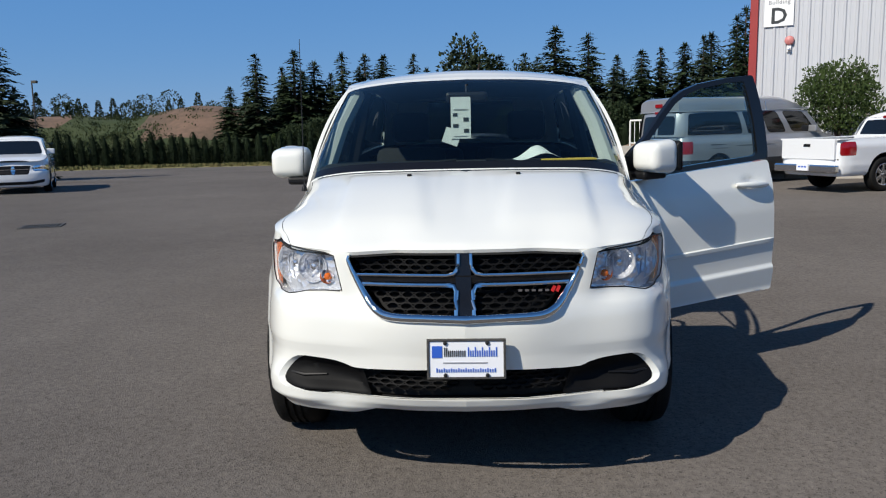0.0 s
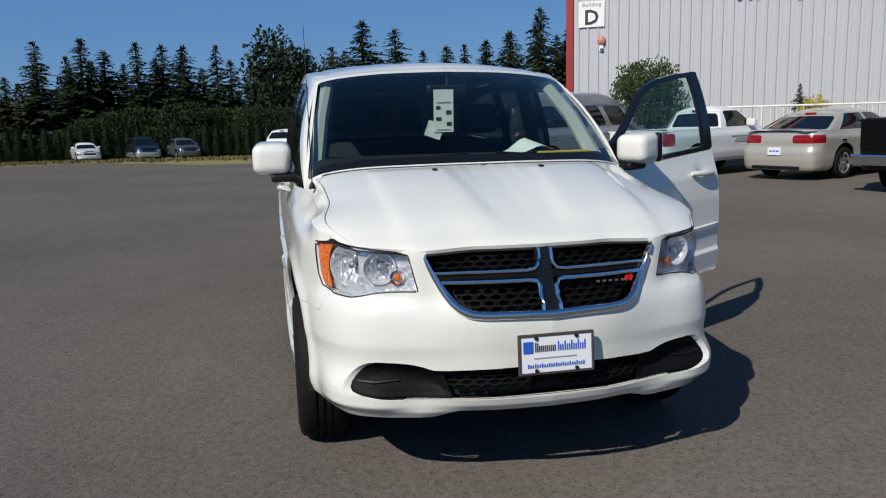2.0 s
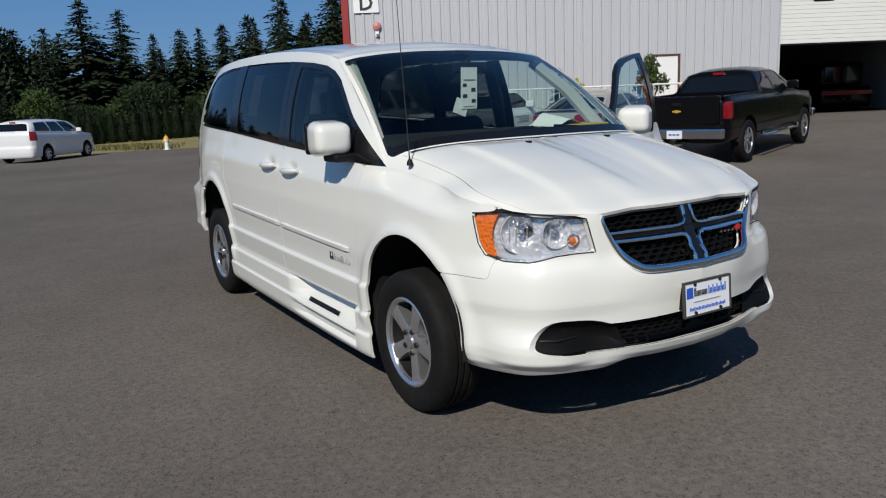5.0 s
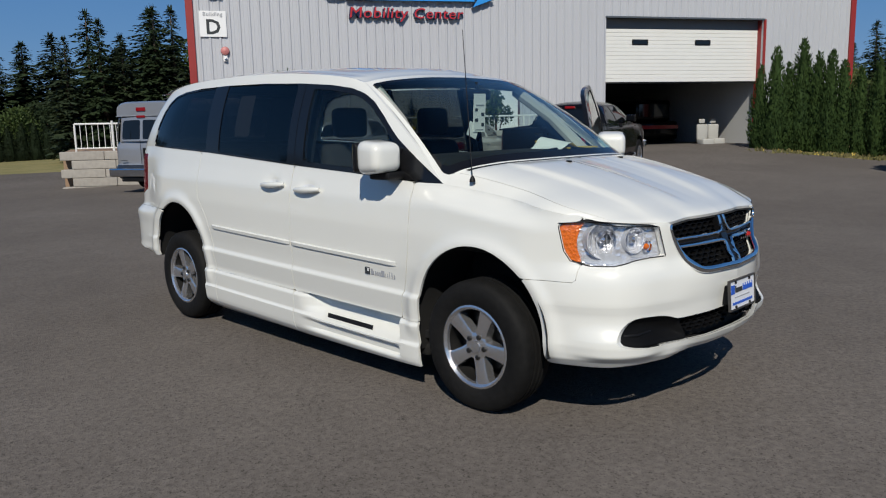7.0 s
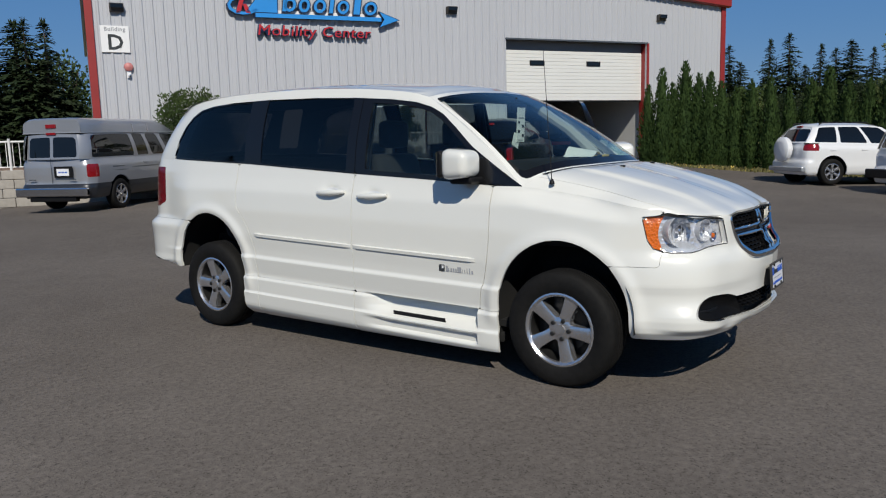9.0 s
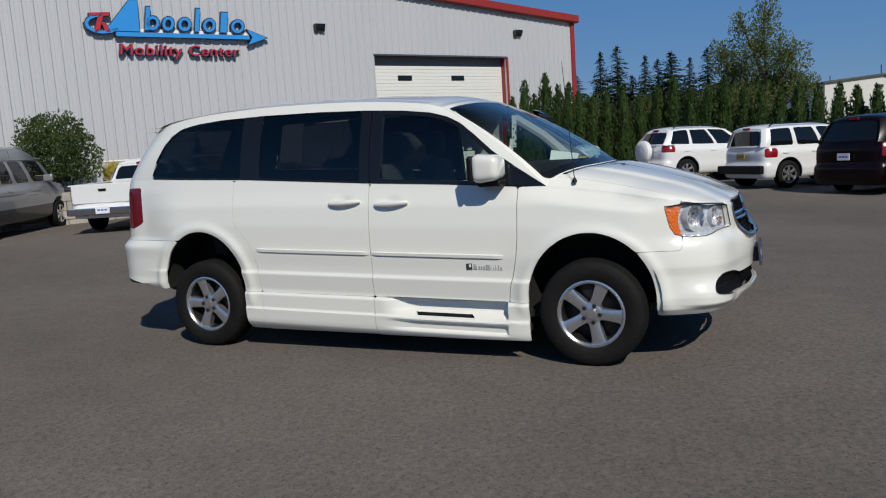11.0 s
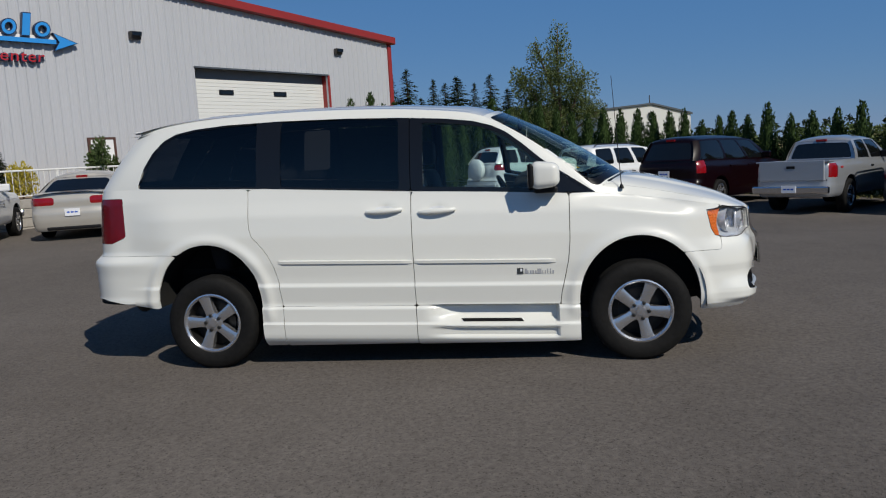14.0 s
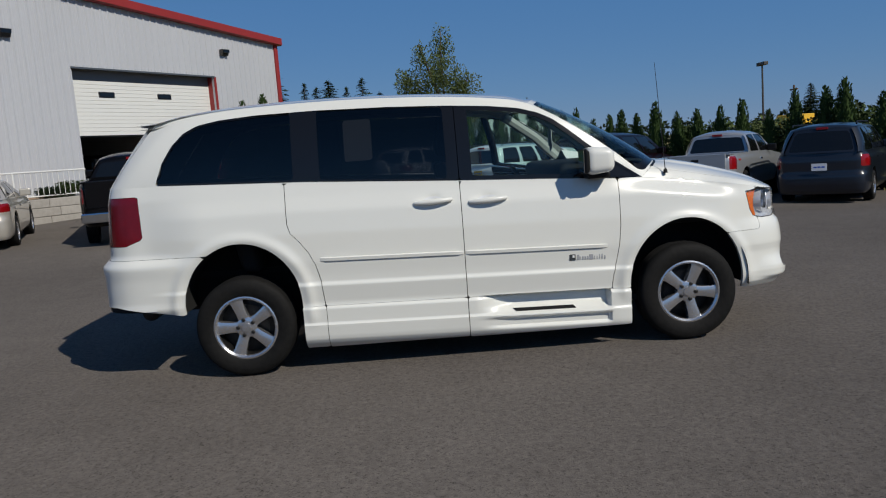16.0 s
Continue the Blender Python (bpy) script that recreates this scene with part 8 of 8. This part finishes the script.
# wood to the side of the building
for k, (x, y, top) in enumerate([(97, 30, 12.2), (100.8, 26.4, 12.8), (101.4, 25.1, 10.6), (101.9, 21.6, 13.2), (102.3, 19.4, 13.8), (103, 17.6, 9.8), (103, 15.8, 12.2), (103.5, 14.2, 11.6), (103.6, 12.5, 12.5),
                                 (104, 10.1, 11.4), (103.2, 7.8, 12.4), (104, 5.4, 10.4), (99, 28.3, 10.2), (104.5, 3.0, 8.6), (91, -49.5, 6.6), (90, -51.1, 5.9), (89.5, -52.4, 6.1)]):
    plant("fir_tree", FIRS[(k * 2 + 1) % 6], x, y, 0.3, (top - 0.3) / 10, (top - 0.3) / 10 * (1.0 + 0.25 * (k % 3)), k * 2.1, "dark fir in the wood beside the workshop", "tree", "firs beside the workshop")
for k in range(22):
    y = 34 - k * 1.65
    h = rng.uniform(4.5, 7.6)
    plant("leafy_tree", (ALDERS + BUSHES)[k % 5], 98 + rng.uniform(-2, 2), y, 0.2, h, h * 1.0, rng.uniform(0, 6), "lower leafy tree at the foot of the firs", "tree", "leafy trees beside the workshop")
POPLAR = [(0, 0, 0.80, 0.075, 0.16), (0.04, 0.03, 0.62, 0.13, 0.16), (-0.10, 0.04, 0.55, 0.11, 0.14), (0.15, -0.04, 0.50, 0.11, 0.12), (0.22, 0.05, 0.60, 0.08, 0.10), (-0.18, -0.03, 0.38, 0.10, 0.10), (0.08, 0.0, 0.34, 0.16, 0.13), (0.27, -0.02, 0.36, 0.09, 0.09), (0.13, 0.08, 0.76, 0.055, 0.09), (-0.05, -0.1, 0.42, 0.14, 0.12)]
PSTEM = [[(0, 0, -0.03), (0, 0, 0.4), (0.01, 0, 0.7), (0, 0, 0.94)], [(0, 0, 0.2), (0.10, 0.01, 0.4), (0.22, 0.04, 0.66)], [(0, 0, 0.25), (-0.07, 0.02, 0.42), (-0.14, 0.04, 0.62)], [(0, 0, 0.15), (0.12, 0, 0.27), (0.33, -0.02, 0.40)], [(0, 0, 0.2), (-0.1, -0.02, 0.3), (-0.26, -0.03, 0.42)], [(0.01, 0, 0.45), (0.08, 0.04, 0.65), (0.14, 0.08, 0.84)], [(0, 0, 0.3), (0.1, -0.03, 0.44), (0.2, -0.06, 0.56)]]
airy = broadleaf_meshes(61, M_LEAF2, POPLAR, 24000, 0.0125, PSTEM, 0.012, 0.9, 0.7, 0.7)
plant("poplar_tree", airy, 38.8, -0.4, 0.0, 8.9, 9.6, 1.6, "tall airy pale green poplar with loose upright branches", "tree")
# beds before the workshop wall
def bed_plant(name, meshes, s, out, h, w, turn, label, category="shrub"):
    p = wallp(s, out, 0.86)
    return plant(name, meshes, p.x, p.y, p.z, h, w, turn, label, category)
DENSE = broadleaf_meshes(71, M_LEAF, ROUND, 11000, 0.036, FORK, 0.022, 0.45, 0.9, 0.9)
bed_plant("round_bush", DENSE, -0.42, 1.75, 2.28, 2.05, 0.5, "large rounded dark green bush before the workshop wall", "bush")
GOLDS = broadleaf_meshes(72, M_GOLD, ROUND, 1500, 0.085, FORK, 0.02, 0.4, 0.7, 0.8)
bed_plant("golden_shrub", GOLDS, 3.98, 1.75, 1.05, 0.78, 0.2, "small golden-yellow shrub in the planting bed")
bed_plant("golden_shrub", GOLDS, 1.02, 1.75, 0.84, 0.66, 1.2, "small golden-yellow shrub in the planting bed")
bed_plant("dwarf_fir", FIRS[2], 3.62, 1.4, 0.146, 0.16, 0.4, "young dark green fir behind a golden shrub", "tree")
LEG = [(0.0, 0, 0.80, 0.16, 0.17), (0.22, 0.1, 0.62, 0.18, 0.16), (-0.28, 0.05, 0.66, 0.16, 0.18), (0.05, -0.2, 0.52, 0.20, 0.16), (-0.15, 0.15, 0.42, 0.18, 0.15), (0.3, -0.05, 0.84, 0.09, 0.12), (-0.36, 0.0, 0.86, 0.07, 0.12)]
LSTEM = [[(0, 0, -0.05), (0.03, 0, 0.4), (0, 0, 0.92)], [(0, 0, 0), (0.15, 0.05, 0.35), (0.32, -0.02, 0.92)], [(0, 0, 0), (-0.2, 0.02, 0.4), (-0.38, 0, 0.94)], [(0, 0, 0), (0.05, -0.15, 0.4), (0.05, -0.22, 0.6)]]
leggy = broadleaf_meshes(73, M_LEAF, LEG, 1500, 0.07, LSTEM, 0.02, 0.7, 0.8, 0.5)
bed_plant("leggy_shrub", leggy, 6.3, 1.8, 1.72, 1.35, 0.7, "loose leggy green shrub before the white side door")
bed_plant("low_bush", BUSHES[2], 8.35, 2.0, 0.42, 0.95, 0.3, "low dark green bush in the planting bed", "bush")
bed_plant("low_bush", BUSHES[0], 9.15, 1.9, 0.55, 1.1, 2.3, "low olive-green bush at the end of the bed", "bush")
bed_plant("low_bush", BUSHES[0], -2.3, 1.9, 0.7, 1.0, 1.3, "low dark green bush in the planting bed", "bush")
bed_plant("low_bush", BUSHES[2], 5.0, 1.9, 0.45, 0.9, 2.0, "low dark green bush in the planting bed", "bush")
# tree and shrub on the near verge
plant("fir_tree", FIRS[4], -20.4, 28.8, ground_z(-20, 29) - 0.05, 0.66, 0.78, 0.4, "dark fir standing on the verge by the yard", "tree")
plant("fir_tree", FIRS[2], -19.9, 29.3, ground_z(-20, 29) - 0.05, 0.41, 0.62, 1.4, "young bright green fir on the verge by the yard", "tree")

# ---- mounds, far woods and other far things ----
M_MOUND = material("weedy_dirt", (0.17, 0.105, 0.072), 0.95, spots=(0.080, 0.056, 0.036), bump=1.0, scale=1.1)
def mound_h(x, y):
    c = 5.6 + 0.9 * math.exp(-((x + 36) / 7) ** 2) - 0.5 * smoothstep(-30, -20, x) * 4 + 0.4 * math.sin(x * 0.31)
    return float(max(0.0, c) * smoothstep(77, 97, y + 0.1 * x + 4) * (1 - 0.8 * smoothstep(100, 125, y)) * smoothstep(-14, -26, x) + 0.35 * noise.noise(Vector((x * 0.3, y * 0.3, 0))) + 0.15 * noise.noise(Vector((x, y, 2))))
mx, my = steps((-110, -12, 1.6)), steps((74, 132, 1.6))
mv = [(x, y, ground_z(x, y) - 0.3 + mound_h(x, y)) for x in mx for y in my]
mf = [(i * len(my) + j, (i + 1) * len(my) + j, (i + 1) * len(my) + j + 1, i * len(my) + j + 1) for i in range(len(mx) - 1) for j in range(len(my) - 1)]
heap = mesh_part("dirt_mound", mv, mf, M_MOUND)
M_WEEDS = material("mound_weeds", (0.020, 0.036, 0.007), 0.95, spots=(0.046, 0.058, 0.017), bump=1.0, scale=2.0)
heap.data.materials.append(M_WEEDS)
for q in heap.data.polygons:
    c = q.center
    if -55 < c.x + 5 * noise.noise(c * 0.15) < -41 and c.y < 99 + 3 * noise.noise(c * 0.3) or c.z < 1.2 + noise.noise(c * 0.3) or -84 < c.x < -70:
        q.material_index = 1
tagged(heap, "long bare brown dirt mound with patches of green weeds", "mound", kind="structure")
wv, wf, k = [], [], 0
rs = np.random.RandomState(5)
for i in range(420):
    x = rs.normal(-47, 7)
    y = 78 + abs(rs.normal(0, 9)) + 0.02 * x
    n = 26
    p = np.array([x, y, ground_z(x, y) - 0.3 + mound_h(x, y)]) + rs.normal(0, 0.55, (n, 3)) * np.array([1, 1, 0.25])
    v, f = sprouts(p, np.tile([0, 0, 1.0], (n, 1)), rs, 0.28, 0.6, 0.6)
    wv += [tuple(q) for q in v]; wf += [tuple(int(a) + k for a in q) for q in f]; k += len(v)
tagged(mesh_part("weeds", wv, wf, M_WEEDS, smooth=False), "green weeds growing over the dirt mound", "weeds", kind="stuff")
# far woods all round the horizon
wv, wf, k = [], [], 0
bearings = [2 * math.pi * i / 460 for i in range(460)] + [radians(97 + 0.62 * i) for i in range(48)]
for a in bearings:
    a += rs.normal(0, 0.006)
    R_ = 205 + rs.uniform(-25, 60)
    x, y = R_ * math.cos(a), R_ * math.sin(a)
    h = rs.uniform(8.5, 15) if math.pi / 2 < a < math.pi else rs.uniform(4.5, 7.0)
    n = 1000 if radians(96) < a < radians(128) else 240 if math.pi / 2 < a < math.pi else 160
    z = rs.uniform(0.0, 1, n) ** 1.2
    fir = rs.uniform() < 0.55
    r = (h * 0.20 * (1 - z) ** 0.8 if fir else h * 0.30 * np.sqrt(np.clip(1 - (2 * z - 0.9) ** 2 * 0.8, 0.05, 1))) * rs.uniform(0.5, 1.05, n)
    b = rs.uniform(0, 2 * math.pi, n)
    d = np.stack([np.cos(b), np.sin(b), 0 * b], 1)
    p = d * r[:, None] + np.stack([0 * z + x, 0 * z + y, z * h - 1.2], 1)
    v, f = sprouts(p, d, rs, 0.55 if n > 500 else 1.1, 0.6, -0.1 if fir else 0.3)
    wv += [tuple(q) for q in v]; wf += [tuple(int(c) + k for c in q) for q in f]; k += len(v)
tagged(mesh_part("far_woods", wv, wf, M_FIR2, smooth=False), "distant dark line of mixed woods round the horizon", "woods", kind="stuff")
# dry grass and small yellow flowers along the hedge and verges
def tufts(name, spots_, mat, n, size, up, label, category):
    wv, wf, k = [], [], 0
    for x, y in spots_:
        p = np.array([x, y, ground_z(x, y) - 0.06]) + rs.normal(0, 0.16, (n, 3)) * np.array([1, 1, 0])
        v, f = sprouts(p, np.tile([0, 0, 1.0], (n, 1)), rs, size, 0.45, up)
        wv += [tuple(q) for q in v]; wf += [tuple(int(c) + k for c in q) for q in f]; k += len(v)
    return tagged(mesh_part(name, wv, wf, mat, smooth=False), label, category, kind="stuff")
M_STRAW = material("straw", (0.20, 0.16, 0.065), 0.9, spots=(0.075, 0.090, 0.025), scale=1.2)
right_edge = [(x - 0.9 + rs.normal(0, 0.4), y + rs.normal(0, 0.3)) for x, y in along([(23.6, 8.2), (24.2, 5), (24.0, 0), (23.0, -3.2), (21.2, -5.9), (17.4, -8.6), (12.8, -11.9)], 0.10)]
tufts("grass", right_edge, M_STRAW, 12, 0.13, 0.6, "dry yellow grass at the foot of the hedge", "grass")
tufts("flowers", [(x + 0.35, y) for x, y in right_edge[:110:2]], material("small_yellow_petals", (0.75, 0.55, 0.12), 0.8, vary=0.3, scale=20), 3, 0.10, 2.0, "small pale yellow flowers under the hedge", "flowers")
far_edge = [(x + rs.normal(0, 0.8), y - 3.0 + rs.normal(0, 2.0)) for x, y in along([(-34, 52.0), (-24.6, 57.0), (-14.8, 60), (-4, 58), (5, 50), (7, 44)], 0.05)]
tufts("grass", far_edge, M_STRAW, 8, 0.22, 0.6, "dry yellow-green grass on the far verge", "grass")
# long white shed beyond the hedge
shed = tagged(new("shed"), "long pale steel shed with a low gable roof", "shed")
SA, SB = Vector((46.9, -3.5, 0)), Vector((47.9, -9.23, 0))
sd = (SB - SA).normalized()
sn = Vector((-sd.y, sd.x, 0))
shed.matrix_world = Matrix(((sd.x, sn.x, 0, SA.x), (sd.y, sn.y, 0, SA.y), (0, 0, 1, 0), (0, 0, 0, 1)))
LN = (SB - SA).length
prof = [(0, -0.2), (LN, -0.2), (LN, 3.30), (3.2, 4.05), (0, 3.85)]
vs = [(a, 0, c) for a, c in prof] + [(a, 14, c) for a, c in prof]
mesh_part("wall", vs, [(0, 1, 2, 3, 4), (5, 9, 8, 7, 6), (0, 4, 9, 5), (1, 6, 7, 2)], M_FARWALL, shed, smooth=False)
vs = [(-0.1, -0.12, 3.86), (3.2, -0.12, 4.07), (LN + 0.1, -0.12, 3.30), (-0.1, -0.12, 3.98), (3.2, -0.12, 4.19), (LN + 0.1, -0.12, 3.42)]
vs += [(a, 14.2, c) for a, b, c in vs]
mesh_part("roof", vs, [(0, 1, 4, 3), (1, 2, 5, 4), (3, 4, 10, 9), (4, 5, 11, 10), (0, 6, 7, 1), (1, 7, 8, 2), (2, 8, 11, 5), (0, 3, 9, 6)], M_GREYDARK, shed, smooth=False)
part("window", boxes(bmesh.new(), (1.85, 2.35, -0.05, 0.02, 1.75, 2.35)), M_CARGLASS, shed)
part("window", boxes(bmesh.new(), (4.75, 5.5, -0.05, 0.02, 1.75, 2.2)), M_CARGLASS, shed)
part("lamp", boxes(bmesh.new(), (2.95, 3.15, -0.2, 0.02, 3.35, 3.55), bevel=0.02), M_GREYBROWN, shed)
tube("vent_pipe", [(3.3, 0.8, 4.0), (3.3, 0.8, 4.75)], 0.035, M_GREYBROWN, shed)
tube("vent_pipe", [(1.2, 4.0, 3.9), (1.2, 4.0, 4.5)], 0.03, M_GREYBROWN, shed)
# poles
def lamp_pole(x, y, top, label, heads):
    p = thing("light_pole", Matrix.Translation((x, y, 0)), label, "light pole")
    tube("pole", [(0, 0, -0.6), (0, 0, top)], [0.09, 0.06], M_GREYBROWN, p)
    for dx in heads:
        part("lamp_head", boxes(bmesh.new(), (min(dx, 0.05), max(dx, -0.05), -0.16, 0.16, top - 0.25, top), bevel=0.04), M_GREYBROWN, p)
lamp_pole(-39.9, 65.3, 6.9, "grey light pole with one angled lamp head", (0.5,))
lamp_pole(48.2, -23.4, 6.0, "grey light pole with two box lamp heads", (-0.6, 0.6))
up_ = thing("utility_pole", Matrix.Translation((47.3, -25.2, 0)), "weathered wooden utility pole with a crossarm", "utility pole")
tube("pole", [(0, 0, -0.3), (0, 0, 4.2)], [0.09, 0.07], M_BARK, up_)
part("crossarm", boxes(bmesh.new(), (-0.5, 0.5, -0.05, 0.05, 3.85, 3.95)), M_BARK, up_)
cont = thing("yellow_container", Matrix.Translation((47.2, -25.7, -0.95)) @ Matrix.Rotation(radians(-60), 4, "Z"), "orange-yellow steel container beyond the hedge", "container")
part("body", boxes(bmesh.new(), (-1.6, 1.9, -1.1, 1.1, 0.1, 2.65), bevel=0.03), M_YELLOW, cont)
part("raised_end", boxes(bmesh.new(), (-1.5, -0.1, -1.0, 1.0, 2.655, 3.1), bevel=0.05), M_YELLOW, cont)
for k in range(9):
    part("rib", boxes(bmesh.new(), (-1.5 + k * 0.4, -1.38 + k * 0.4, -1.14, -1.095, 0.2, 2.55)), M_YELLOW, cont)
mach = thing("yellow_machine", Matrix.Translation((-13.0, 84.0, ground_z(-13, 84) - 0.1)), "yellow earth-moving machine behind the hedge", "machine")
part("body", boxes(bmesh.new(), (-2.2, 2.2, -1.0, 1.0, 1.0, 2.4), bevel=0.15), M_YELLOW, mach)
part("cab", boxes(bmesh.new(), (-1.8, -0.4, -0.8, 0.8, 2.4, 3.5), bevel=0.08), M_YELLOW, mach)
part("tracks", boxes(bmesh.new(), (-2.3, 2.3, -1.2, 1.2, 0.0, 1.0), bevel=0.3), M_DARK, mach)
part("boom", boxes(bmesh.new(), (1.6, 4.6, -0.2, 0.2, 2.0, 2.5), bevel=0.08), M_YELLOW, mach)
# hydrant, drain, post
hy = thing("fire_hydrant", Matrix.Translation((5.9, 35.8, ground_z(5.9, 35.8) - 0.02)), "white and yellow fire hydrant on the verge", "fire hydrant")
lathe("barrel", [(0.0, 0.0), (0.16, 0.0), (0.16, 0.04), (0.10, 0.06), (0.10, 0.42), (0.13, 0.44), (0.13, 0.50)], M_SIGNWHITE, hy, sides=20, axis="z")
lathe("bonnet", [(0.13, 0.50), (0.12, 0.58), (0.07, 0.66), (0.03, 0.68), (0.03, 0.74), (0.0, 0.74)], M_YELLOW, hy, sides=20, axis="z")
for s in (-1, 1):
    lathe("outlet", [(0.0, s * 0.19), (0.055, s * 0.19), (0.055, s * 0.10), (0.045, s * 0.08)], M_YELLOW, hy, sides=14, axis="x", center=(0, 0, 0.40))
gz = ground_z(-7.6, 9.4)
dr = thing("drain_cover", Matrix.Translation((-7.65, 9.4, gz)) @ Matrix.Rotation(radians(20), 4, "Z"), "rusty grey iron drain grate set in asphalt", "drain")
part("frame", boxes(bmesh.new(), (-0.34, 0.34, -0.30, -0.25, -0.02, 0.012), (-0.34, 0.34, 0.25, 0.30, -0.02, 0.012), (-0.34, -0.29, -0.25, 0.25, -0.02, 0.012), (0.29, 0.34, -0.25, 0.25, -0.02, 0.012)), M_GREYBROWN, dr)
# flat black plate between the bars stands for the shade of the hole below
part("pit_shade", boxes(bmesh.new(), (-0.29, 0.29, -0.25, 0.25, -0.02, 0.003)), M_DARK, dr)
for k in range(9):
    part("bar", boxes(bmesh.new(), (-0.27 + k * 0.06, -0.24 + k * 0.06, -0.25, 0.25, -0.01, 0.010)), M_GREYBROWN, dr)
pp = wallp(-5.25, 1.6, 0)
ps = thing("white_post", Matrix.Translation((pp.x, pp.y, 0.8)), "slim white post behind the retaining wall", "post")
tube("shaft", [(0, 0, -0.2), (0, 0, 1.0)], 0.035, M_RAIL, ps)
